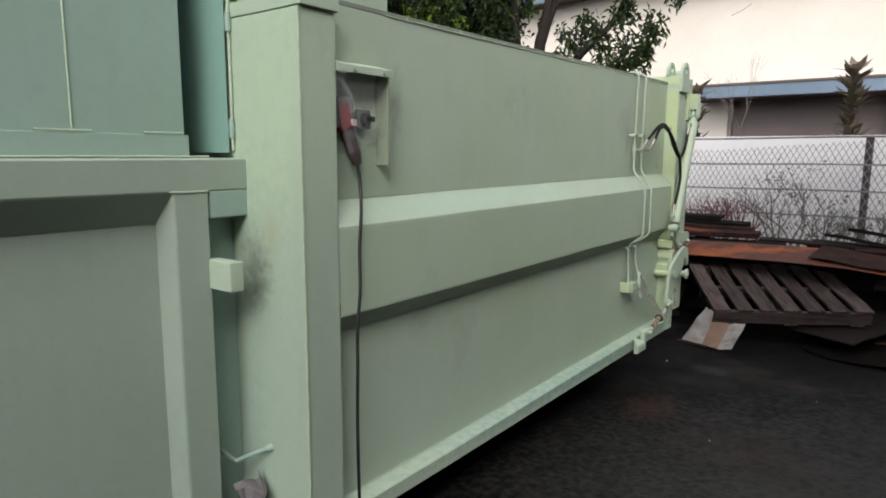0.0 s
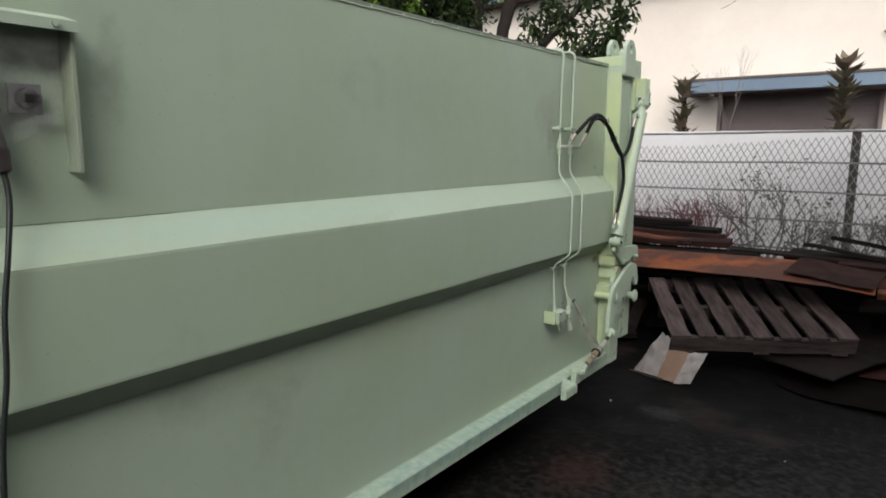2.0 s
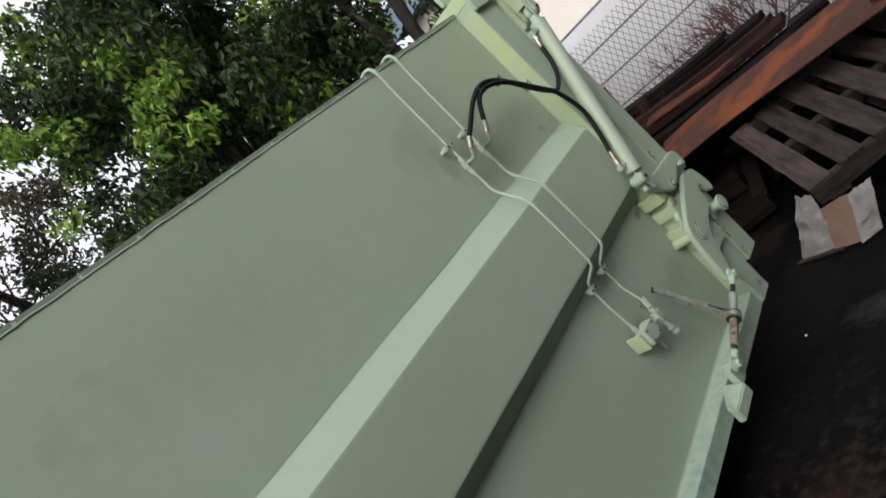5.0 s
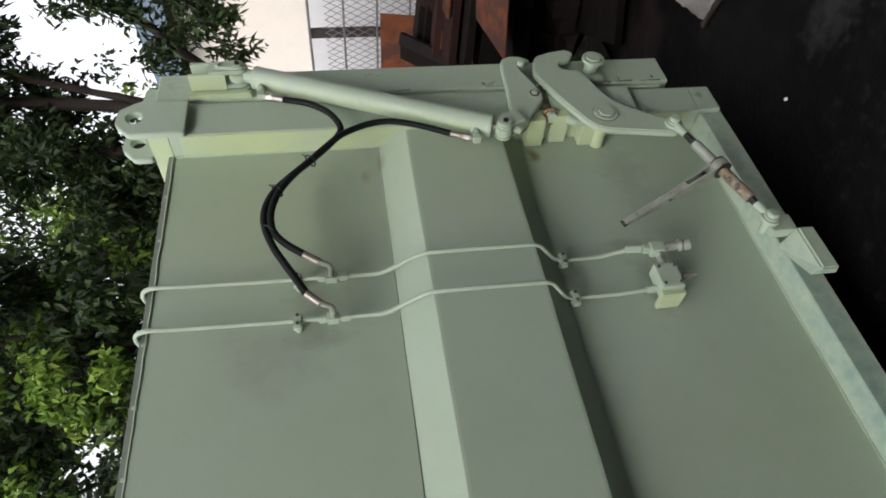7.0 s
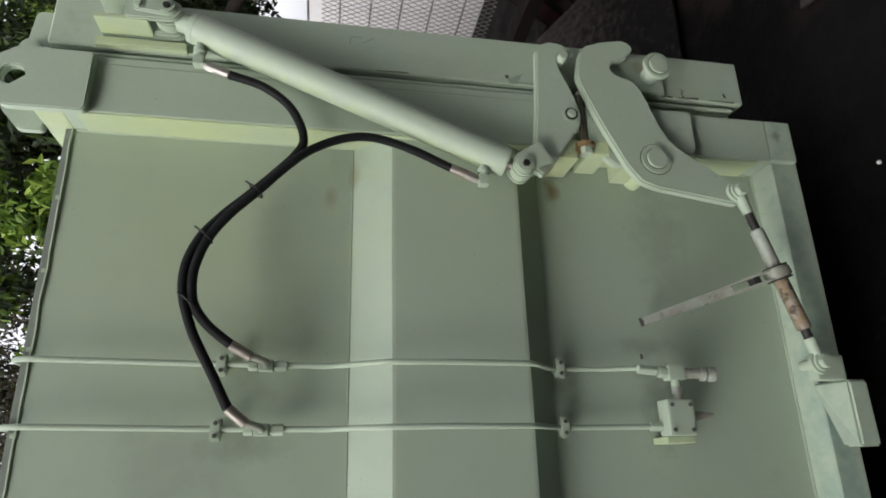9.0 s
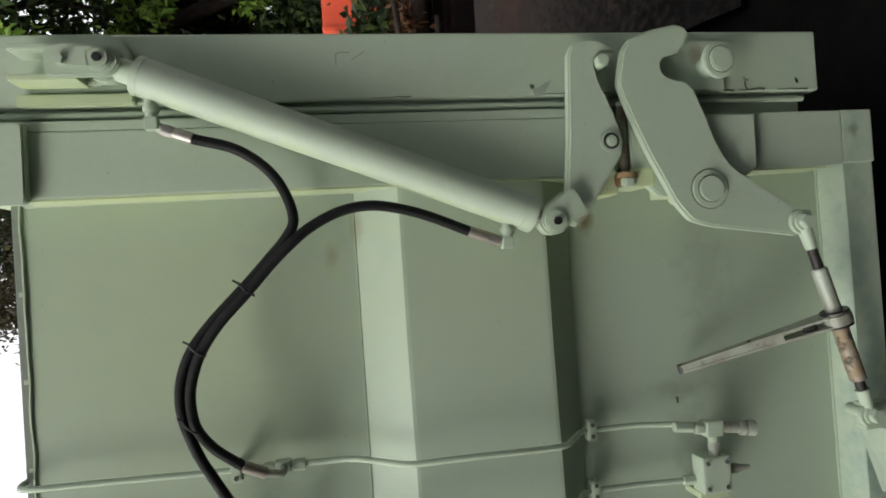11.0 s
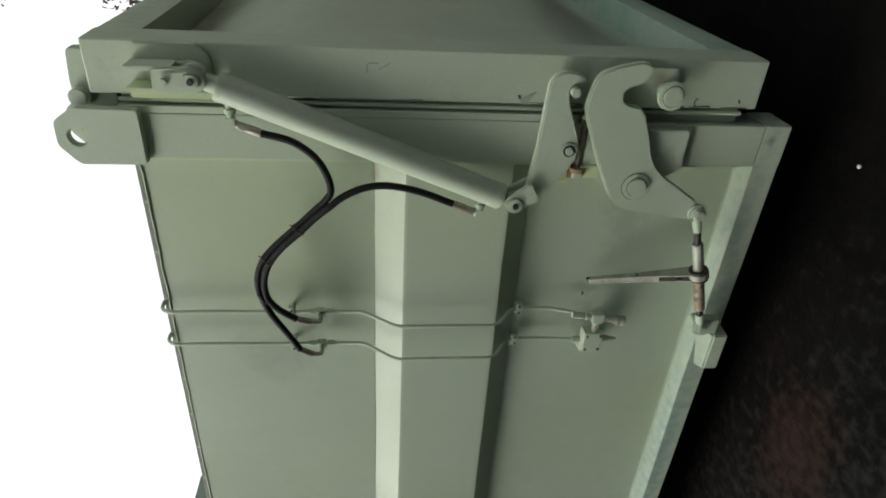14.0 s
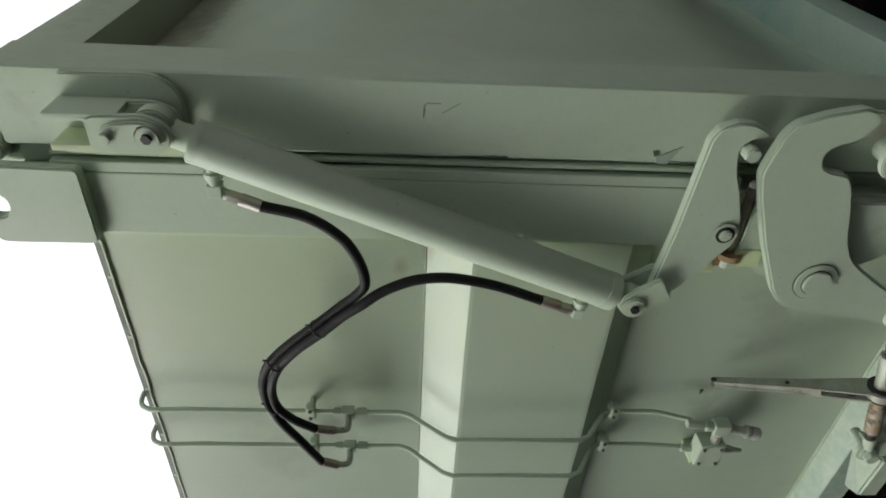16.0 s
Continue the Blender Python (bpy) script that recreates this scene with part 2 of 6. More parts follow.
M["cable"] = material("dark_cable", (0.006, 0.009, 0.0075), 0.5, 0, None, 10, 0.4, 0.1, 200, 0.03)
# near-black base, large paler patches towards the front, small reddish and pale stains
M["ground"] = material("dark_asphalt", (0.0024, 0.0023, 0.0022), 0.55, 0, (0.0068, 0.0064, 0.0061), 0.9, 0.9, 0.9, 45, 0.10,
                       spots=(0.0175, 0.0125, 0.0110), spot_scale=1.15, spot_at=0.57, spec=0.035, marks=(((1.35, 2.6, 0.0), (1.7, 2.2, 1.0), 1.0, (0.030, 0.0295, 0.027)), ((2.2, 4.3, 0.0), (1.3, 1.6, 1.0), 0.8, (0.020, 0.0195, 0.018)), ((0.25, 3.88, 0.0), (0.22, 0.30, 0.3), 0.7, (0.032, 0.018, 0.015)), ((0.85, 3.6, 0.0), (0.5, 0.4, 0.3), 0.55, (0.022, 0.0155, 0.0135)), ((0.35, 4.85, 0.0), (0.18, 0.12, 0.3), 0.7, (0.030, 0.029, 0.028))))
# darker bin green: the low bin's shade is put into its colour
M["shaded_green"] = material("shaded_green_paint", (0.15, 0.175, 0.135), 0.7, 0, (0.10, 0.115, 0.09), 3.0, 0.8, 0.1, 60, 0.05, spec=0.1)
M["chip"] = material("white_chip", (0.6, 0.6, 0.58), 0.7, 0, None, 30, 0.4, 0.2, 100)
M["pallet"] = material("weathered_pallet_wood", (0.040, 0.030, 0.029), 0.8, 0, (0.010, 0.0075, 0.007), 5.0, 0.95, 0.5, 30, 0.1, per_object=0.3, stretch=(1, 7, 7), spec=0.1)
M["pallet_slat"] = material("weathered_pallet_slat", (0.056, 0.042, 0.039), 0.8, 0, (0.013, 0.0095, 0.009), 4.0, 0.95, 0.5, 30, 0.1, spots=(0.012, 0.009, 0.008), spot_scale=5.0, spot_at=0.6, per_object=0.35, stretch=(7, 1, 7), spec=0.1)
M["rust"] = material("rusted_sheet", (0.14, 0.045, 0.018), 0.85, 0, (0.05, 0.019, 0.012), 2.2, 0.9, 0.4, 40, 0.1, spots=(0.045, 0.024, 0.02), spot_scale=3.4, spot_at=0.45, per_object=0.25, spec=0.1)
M["darkwood"] = material("dark_wet_board", (0.011, 0.0075, 0.0068), 0.85, 0, (0.0045, 0.0035, 0.0032), 2.6, 0.9, 0.5, 35, 0.1, per_object=0.45, spec=0.1)
M["redwood"] = material("red_brown_board", (0.032, 0.0135, 0.0105), 0.85, 0, (0.012, 0.0065, 0.0055), 3.0, 0.9, 0.5, 35, 0.1, per_object=0.4, spec=0.1)
M["sack"] = material("dirty_plastic_sack", (0.44, 0.42, 0.40), 0.5, 0, (0.25, 0.23, 0.215), 7.0, 0.8, 0.3, 40, 0.08)
M["card"] = material("brown_cardboard", (0.34, 0.22, 0.155), 0.8, 0, (0.24, 0.16, 0.12), 6.0, 0.7, 0.2, 40, 0.06)
M["fence"] = material("weathered_fence_steel", (0.19, 0.188, 0.19), 0.6, 0.2, (0.06, 0.052, 0.050), 6.0, 0.7, 0.2, 80, 0.06)
M["white_wall"] = material("limewashed_wall", (0.61, 0.605, 0.61), 0.85, 0, (0.49, 0.49, 0.49), 0.8, 0.6, 0.3, 30, 0.04)
M["cream"] = material("cream_plaster", (0.63, 0.58, 0.505), 0.85, 0, (0.53, 0.47, 0.40), 0.35, 0.7, 0.2, 25, 0.03)
M["blue"] = material("faded_blue_sheet", (0.125, 0.175, 0.23), 0.5, 0, (0.09, 0.125, 0.165), 1.5, 0.6, 0.1, 40, 0.03)
M["soffit"] = material("brown_soffit", (0.12, 0.09, 0.075), 0.8, 0, None, 2, 0.5, 0.2, 30, spec=0.1)
M["shutter"] = material("grey_brown_shutter", (0.21, 0.17, 0.16), 0.6, 0.2, (0.15, 0.12, 0.11), 1.2, 0.6, 0.1, 40, 0.04)
M["bark"] = material("dark_bark", (0.028, 0.022, 0.019), 0.9, 0, (0.015, 0.012, 0.011), 6.0, 0.8, 1.0, 25, 0.1, spec=0.1)
M["twig"] = material("dry_twig", (0.17, 0.145, 0.125), 0.9, 0, (0.10, 0.085, 0.075), 8, 0.7, 0.4, 60)
M["red_twig"] = material("dried_red_weed", (0.11, 0.045, 0.05), 0.9, 0, (0.07, 0.04, 0.038), 8, 0.7, 0.3, 60)
M["crate"] = material("orange_red_crate", (0.62, 0.085, 0.04), 0.45, 0, (0.48, 0.06, 0.03), 3.0, 0.6, 0.1, 60, 0.04)
# the plate turns near black towards its lower end
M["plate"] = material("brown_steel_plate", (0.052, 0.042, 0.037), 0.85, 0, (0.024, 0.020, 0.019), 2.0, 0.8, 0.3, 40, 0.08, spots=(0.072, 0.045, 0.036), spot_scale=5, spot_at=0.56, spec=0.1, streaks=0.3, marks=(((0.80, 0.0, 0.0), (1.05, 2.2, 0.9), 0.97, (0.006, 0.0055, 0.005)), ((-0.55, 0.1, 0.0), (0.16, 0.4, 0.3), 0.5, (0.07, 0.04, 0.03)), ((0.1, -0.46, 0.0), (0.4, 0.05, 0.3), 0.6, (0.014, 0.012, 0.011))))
M["container_blue"] = material("container_blue", (0.020, 0.036, 0.065), 0.6, 0.1, (0.014, 0.022, 0.04), 1.5, 0.7, 0.1, 40, 0.05, spec=0.1)
M["container_red"] = material("container_red", (0.13, 0.03, 0.02), 0.55, 0.1, (0.2, 0.04, 0.025), 1.5, 0.7, 0.1, 40, 0.05)
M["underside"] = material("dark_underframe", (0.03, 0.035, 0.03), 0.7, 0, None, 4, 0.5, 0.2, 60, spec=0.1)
M["block_wall"] = material("grey_block_wall", (0.16, 0.16, 0.15), 0.85, 0, (0.11, 0.11, 0.10), 0.4, 0.7, 0.2, 20, 0.04)


def leaf_material(name, a, b_, c_):
    m = bpy.data.materials.new(name)
    m.use_nodes = True
    n, l = m.node_tree.nodes, m.node_tree.links
    b = n["Principled BSDF"]
    g = n.new("ShaderNodeNewGeometry")
    r = n.new("ShaderNodeValToRGB")
    r.color_ramp.elements[0].color, r.color_ramp.elements[1].color = (*a, 1), (*c_, 1)
    e = r.color_ramp.elements.new(0.6)
    e.color = (*b_, 1)
    l.new(g.outputs["Random Per Island"], r.inputs["Fac"])
    l.new(r.outputs[0], b.inputs["Base Color"])
    b.inputs["Roughness"].default_value = 0.55
    b.inputs["Specular IOR Level"].default_value = 0.25
    t = n.new("ShaderNodeBsdfTranslucent")
    l.new(r.outputs[0], t.inputs["Color"])
    x = n.new("ShaderNodeMixShader")
    x.inputs[0].default_value = 0.3
    l.new(b.outputs[0], x.inputs[1])
    l.new(t.outputs[0], x.inputs[2])
    l.new(x.outputs[0], n["Material Output"].inputs["Surface"])
    return m


# dark and sunlit copies: light on the crowns is put into the leaf colours
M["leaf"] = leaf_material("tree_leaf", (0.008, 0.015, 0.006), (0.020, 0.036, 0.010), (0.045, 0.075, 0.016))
M["leaf_lit"] = leaf_material("sunlit_leaf", (0.05, 0.10, 0.013), (0.13, 0.225, 0.03), (0.24, 0.34, 0.055))
M["leaf_pale"] = leaf_material("pale_leaf", (0.035, 0.048, 0.030), (0.075, 0.092, 0.062), (0.17, 0.19, 0.15))
M["leaf_dry"] = leaf_material("dry_leaf", (0.035, 0.017, 0.008), (0.075, 0.032, 0.013), (0.14, 0.065, 0.028))
M["leaf_brown"] = leaf_material("brownish_leaf", (0.018, 0.017, 0.010), (0.040, 0.036, 0.018), (0.085, 0.075, 0.032))
M["faint"] = material("faint_scratch", (0.265, 0.325, 0.26), 0.6, 0, (0.225, 0.27, 0.22), 20, 0.6, 0.1, 120, spec=0.3)
M["dirt"] = material("dirt_in_joints", (0.055, 0.062, 0.048), 0.8, 0, (0.11, 0.12, 0.09), 40, 0.8, 0.3, 150, spec=0.15)
M["greasy"] = material("greasy_bolt_steel", (0.085, 0.075, 0.050), 0.5, 0.2, (0.19, 0.19, 0.14), 40, 0.8, 0.3, 150, 0.08)
M["scuff"] = material("scuffed_paint", (0.17, 0.20, 0.165), 0.7, 0, (0.12, 0.14, 0.11), 20, 0.6, 0.2, 120)
M["navy"] = material("dark_navy_steel", (0.007, 0.009, 0.016), 0.6, 0, (0.004, 0.005, 0.008), 2, 0.6, 0.1, 40, spec=0.1)
M["tarp"] = material("pale_blue_tarpaulin", (0.12, 0.165, 0.23), 0.6, 0, (0.05, 0.07, 0.11), 3, 0.8, 0.3, 30)
M["log"] = material("reddish_rotten_log", (0.040, 0.026, 0.020), 0.9, 0, (0.016, 0.012, 0.010), 7, 0.9, 1.0, 30, 0.1, spec=0.1)
M["bin_green"] = material("yellowish_bin_paint", (0.25, 0.285, 0.19), 0.65, 0, (0.19, 0.215, 0.135), 4, 0.8, 0.1, 60, 0.06, spec=0.3)
M["rag"] = material("purplish_rag", (0.13, 0.12, 0.122), 0.8, 0, (0.08, 0.07, 0.075), 9, 0.8, 0.4, 40, 0.08)
M["weed_twig"] = material("grey_weed_stem", (0.10, 0.10, 0.095), 0.9, 0, (0.06, 0.06, 0.055), 8, 0.7, 0.3, 60)
M["fence_post"] = material("dark_rusty_post", (0.05, 0.042, 0.039), 0.75, 0.1, (0.03, 0.024, 0.022), 8, 0.7, 0.3, 60, spec=0.2)
M["worn"] = material("worn_painted_steel", (0.33, 0.37, 0.31), 0.5, 0.2, (0.16, 0.13, 0.10), 18.0, 0.7, 0.2, 120, 0.1, spots=(0.05, 0.045, 0.04), spot_scale=30, spot_at=0.6)
M["leaf_dull"] = leaf_material("dull_leaf", (0.075, 0.07, 0.045), (0.13, 0.11, 0.075), (0.22, 0.165, 0.12))
M["weed"] = leaf_material("fence_weed", (0.07, 0.075, 0.06), (0.12, 0.12, 0.10), (0.19, 0.16, 0.14))


def plastic_film():
    m = bpy.data.materials.new("clear_plastic_film")
    m.use_nodes = True
    n, l = m.node_tree.nodes, m.node_tree.links
    b = n["Principled BSDF"]
    b.inputs["Base Color"].default_value, b.inputs["Roughness"].default_value = (0.75, 0.76, 0.74, 1), 0.25
    t = n.new("ShaderNodeBsdfTransparent")
    x = n.new("ShaderNodeMixShader")
    tex, mr = n.new("ShaderNodeTexNoise"), n.new("ShaderNodeMapRange")
    tex.inputs["Scale"].default_value = 14
    mr.inputs["From Min"].default_value, mr.inputs["From Max"].default_value = 0.35, 0.7
    mr.inputs["To Min"].default_value, mr.inputs["To Max"].default_value = 0.02, 0.13
    l.new(tex.outputs["Fac"], mr.inputs["Value"])
    l.new(mr.outputs[0], x.inputs[0])
    l.new(t.outputs[0], x.inputs[1])
    l.new(b.outputs[0], x.inputs[2])
    l.new(x.outputs[0], n["Material Output"].inputs["Surface"])
    return m


M["film"] = plastic_film()


# ---- building blocks ----
def thing(name, at=(0, 0, 0), **tags):
    ob = new(name)
    ob.empty_display_size = 0.2
    ob.matrix_world = Matrix.Translation(at)
    return tagged(ob, **tags)


def placed(ob):
    """Where an object stands in the world."""
    own = ob.matrix_parent_inverse @ ob.matrix_basis
    return own if ob.parent is None else placed(ob.parent) @ own


def part(name, bm, mat, parent=None, label="", smooth=False, **tags):
    """One mesh object from a bmesh in world metres, under a thing or a part."""
    me = bpy.data.meshes.new(name)
    bmesh.ops.recalc_face_normals(bm, faces=bm.faces)
    if smooth:
        for f in bm.faces:
            f.smooth = True
        for e in bm.edges:
            if len(e.link_faces) == 2 and e.calc_face_angle(0) > 0.7:
                e.smooth = False
    bm.to_mesh(me)
    bm.free()
    me.materials.append(M[mat])
    ob = new(name, me)
    if parent is not None:
        root = placed(parent)
        ob.parent = parent
        ob.matrix_parent_inverse = root.inverted()
    return tagged(ob, label=label, **tags)


def box(bm, x0, x1, y0, y1, z0, z1, bevel=0.0, seg=2):
    vs = bmesh.ops.create_cube(bm, size=1.0)["verts"]
    for v in vs:
        v.co = Vector((x0 if v.co.x < 0 else x1, y0 if v.co.y < 0 else y1, z0 if v.co.z < 0 else z1))
    if bevel:
        es = list({e for v in vs for e in v.link_edges})
        bmesh.ops.bevel(bm, geom=es, offset=bevel, segments=seg, affect="EDGES", profile=0.7)
    return bm


def cyl(bm, a, b, r, seg=20, r2=None, bevel=0.0):
    a, b = Vector(a), Vector(b)
    d = b - a
    m = Matrix.Translation((a + b) / 2) @ d.to_track_quat("Z", "Y").to_matrix().to_4x4()
    vs = bmesh.ops.create_cone(bm, cap_ends=True, segments=seg, radius1=r, radius2=r if r2 is None else r2, depth=d.length, matrix=m)["verts"]
    if bevel:
        es = [e for e in {e for v in vs for e in v.link_edges} if len(e.link_faces) == 2 and e.calc_face_angle(0) > 1.0]
        bmesh.ops.bevel(bm, geom=es, offset=bevel, segments=2, affect="EDGES")
    return bm


def hexnut(bm, a, b, r):
    return cyl(bm, a, b, r, 6, bevel=r * 0.12)


def smooth_path(pts, steps=8):
    """Catmull-Rom through the points."""
    p = [Vector(q) for q in pts]
    p = [2 * p[0] - p[1]] + p + [2 * p[-1] - p[-2]]
    out = []
    for i in range(1, len(p) - 2):
        for k in range(steps):
            t = k / steps
            a, b, c, d = p[i - 1], p[i], p[i + 1], p[i + 2]
            out.append(0.5 * (2 * b + (c - a) * t + (2 * a - 5 * b + 4 * c - d) * t * t + (3 * b - a - 3 * c + d) * t ** 3))
    out.append(p[-2])
    return out


def sweep(bm, pts, r, seg=10, taper=None):
    """A round tube along points."""
    pts = [Vector(q) for q in pts]
    rings, up = [], Vector((0.31, 0.17, 0.93))
    for i, q in enumerate(pts):
        d = (pts[min(i + 1, len(pts) - 1)] - pts[max(i - 1, 0)]).normalized()
        side = d.cross(up)
        side = side.normalized() if side.length > 1e-4 else d.orthogonal().normalized()
        up = side.cross(d).normalized()
        rr = r if taper is None else r + (taper - r) * i / (len(pts) - 1)
        rings.append([bm.verts.new(q + rr * (math.cos(2 * math.pi * k / seg) * side + math.sin(2 * math.pi * k / seg) * up)) for k in range(seg)])
    for a, b in zip(rings, rings[1:]):
        for k in range(seg):
            bm.faces.new((a[k], a[(k + 1) % seg], b[(k + 1) % seg], b[k]))
    bm.faces.new(rings[0][::-1])
    bm.faces.new(rings[-1])
    return bm


def round_corners(pts, r, seg=4):
    out = []
    n = len(pts)
    for i in range(n):
        p, a, b = Vector(pts[i]), Vector(pts[i - 1]), Vector(pts[(i + 1) % n])
        da, db = (a - p), (b - p)
        k = min(r, da.length * 0.45, db.length * 0.45)
        s, e = p + da.normalized() * k, p + db.normalized() * k
        for j in range(seg + 1):
            t = j / seg
            out.append((1 - t) ** 2 * s + 2 * t * (1 - t) * p + t * t * e)
    return out


def plate(bm, yz, x0, x1, radius=0.0, holes=(), bevel=0.003):
    """A flat steel plate, outlined in y and z, from x0 to x1, with round holes (y, z, r)."""
    pts = round_corners(yz, radius) if radius else [Vector(p) for p in yz]
    loops = [pts] + [[Vector((hy + hr * math.cos(2 * math.pi * k / 20), hz + hr * math.sin(2 * math.pi * k / 20))) for k in range(20)] for hy, hz, hr in holes]
    edges = []
    for lp in loops:
        vs = [bm.verts.new((x0, p.x, p.y)) for p in lp]
        edges += [bm.edges.new((vs[i], vs[(i + 1) % len(vs)])) for i in range(len(vs))]
    fs = [g for g in bmesh.ops.triangle_fill(bm, use_beauty=True, use_dissolve=True, edges=edges)["geom"] if isinstance(g, bmesh.types.BMFace)]
    ext = bmesh.ops.extrude_face_region(bm, geom=fs)["geom"]
    nv = [g for g in ext if isinstance(g, bmesh.types.BMVert)]
    bmesh.ops.translate(bm, verts=nv, vec=(x1 - x0, 0, 0))
    if bevel:
        bmesh.ops.recalc_face_normals(bm, faces=bm.faces)
        top = {f for f in bm.faces if all(v in set(nv) for v in f.verts)}
        rim = [e for f in top for e in f.edges if len([q for q in e.link_faces if q in top]) == 1]
        bmesh.ops.bevel(bm, geom=list(set(rim)), offset=bevel, segments=2, affect="EDGES")
    return bm


def wavy_sheet(bm, us, vs, place, jitter=0.0, scale=1.0):
    """A grid of points place(u, v), pushed along its third axis by slow noise."""
    grid = [[bm.verts.new(place(u, v)) for v in vs] for u in us]
    for a, b in zip(grid, grid[1:]):
        for i in range(len(vs) - 1):
            bm.faces.new((a[i], b[i], b[i + 1], a[i + 1]))
    if jitter:
        for row_ in grid:
            for v in row_:
                v.co.x += jitter * noise.noise(v.co * scale)
    return grid


def weld_bead(bm, a, b, r=0.005, step=0.012):
    """A lumpy weld between two points."""
    a, b = Vector(a), Vector(b)
    n = max(int((b - a).length / step), 2)
    pts = [a.lerp(b, i / n) + Vector((random.uniform(-1, 1), random.uniform(-1, 1), random.uniform(-1, 1))) * r * 0.25 for i in range(n + 1)]
    return sweep(bm, pts, r, 6)


B = bmesh.new


def span(a, b, n):
    return [a + (b - a) * i / n for i in range(n + 1)]

# ---- ground ----
def ground_height(x, y):
    return 0.012 * noise.noise(Vector((x * 0.5, y * 0.5, 0))) - 0.012


def build_ground():
    bm = B()
    xs = [-3000, -300, -60, -20, -8, -4] + span(-2.6, 5.0, 76)[1:] + [7, 12, 30, 90, 400, 3000]
    ys = [-3000, -300, -60, -20, -8, -4] + span(-2.0, 8.0, 100)[1:] + [10, 14, 30, 90, 400, 3000]
    grid = [[bm.verts.new((x, y, ground_height(x, y) if abs(x) < 50 and abs(y) < 50 else 0)) for y in ys] for x in xs]
    for a, b in zip(grid, grid[1:]):
        for i in range(len(ys) - 1):
            bm.faces.new((a[i], b[i], b[i + 1], a[i + 1]))
    return part("ground", bm, "ground", None, "dark asphalt yard with paler patches and reddish dirt stains", True, category="ground", kind="structure")


build_ground()

# ---- the compactor container ----
PX = -0.070          # side sheet
Y0, Y1 = 1.537, 4.797
XP = 0.018           # face of the rear post
ZT = 2.034
WIDE = -2.38
cont = thing("waste_compactor_container", (-1.2, 3.0, 0), label="pale green painted steel waste compactor container with hydraulic tailgate", category="compactor container")


def fall(y):
    """The container stands slightly lower at its front end."""
    return 0.0065 * (y - 1.8)


def build_side():
    ys = span(Y0, Y1, 60)
    bm = B()
    wavy_sheet(bm, ys, [0.295, 0.50, 0.70, 0.85, 0.925], lambda u, v: (PX, u, v + fall(u)), 0.004, 2.2)
    part("lower_side_sheet", bm, "paint", cont, smooth=True)
    bm = B()
    wavy_sheet(bm, ys, span(1.384, ZT - 0.016, 12), lambda u, v: (PX, u, v + fall(u)), 0.006, 1.7)
    sheet = part("upper_side_sheet", bm, "paint", cont, smooth=True)
    # folded stiffening rib with soft bends
    section = [(PX - 0.002, 0.921), (-0.006, 0.990), (-0.001, 0.996), (0.0, 1.004), (0.0, 1.18), (0.0, 1.290), (-0.001, 1.298), (-0.006, 1.304), (PX - 0.002, 1.386)]
    bm = B()
    rows_ = []
    for y in ys:
        w = 0.002 * noise.noise(Vector((3, y * 2, 0)))
        rows_.append([bm.verts.new((x + (w if 0.99 < z < 1.35 else 0), y, z + fall(y) + 0.0015 * noise.noise(Vector((7, y * 3, z))))) for x, z in section])
    for a, b in zip(rows_, rows_[1:]):
        for i in range(len(section) - 1):
            bm.faces.new((a[i], b[i], b[i + 1], a[i + 1]))
    part("side_rib", bm, "paint", cont)
    bm = B()
    weld_bead(bm, (PX, Y0, 1.386 + fall(Y0)), (PX, Y1, 1.386 + fall(Y1)), 0.0018)
    part("rib_weld", bm, "paint", cont, smooth=True)
    # dull roof edge above the sheet, tacked on with a ragged weld
    bm = B()
    pts = [Vector((PX + 0.001 + 0.0015 * noise.noise(Vector((y * 9, 2, 5))), y, ZT - 0.015 + fall(y) + 0.003 * noise.noise(Vector((y * 14, 0, 5))))) for y in span(Y0 + 0.3, Y1, 260)]
    sweep(bm, pts, 0.0032, 6)
    part("top_weld", bm, "weld", sheet, smooth=True)
    bm = box(B(), WIDE, PX + 0.002, Y0 - 0.1, Y1, ZT - 0.0155, ZT, 0.002)
    for v in bm.verts:
        v.co.z += fall(v.co.y)
    part("roof_sheet", bm, "scuff", cont)
    for k in range(17):
        y = 1.95 + 0.167 * k
        bm = box(B(), PX, PX + 0.0042, y, y + 0.009, ZT - 0.0185 + fall(y), ZT - 0.006 + fall(y), 0.0015)
        part("tack_weld", bm, "weld", sheet)
    bm = box(B(), -0.42, PX - 0.01, Y0 - 0.06, 1.865, ZT - 0.004, ZT + 0.044, 0.004)
    part("roof_bar", bm, "paint", cont)
    # far side, ends and floor
    bm = box(B(), WIDE, WIDE + 0.02, Y0, Y1, 0.24, ZT - 0.02, 0.0)
    part("far_side_sheet", bm, "paint", cont)
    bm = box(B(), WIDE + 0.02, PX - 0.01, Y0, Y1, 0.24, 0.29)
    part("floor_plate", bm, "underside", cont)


build_side()


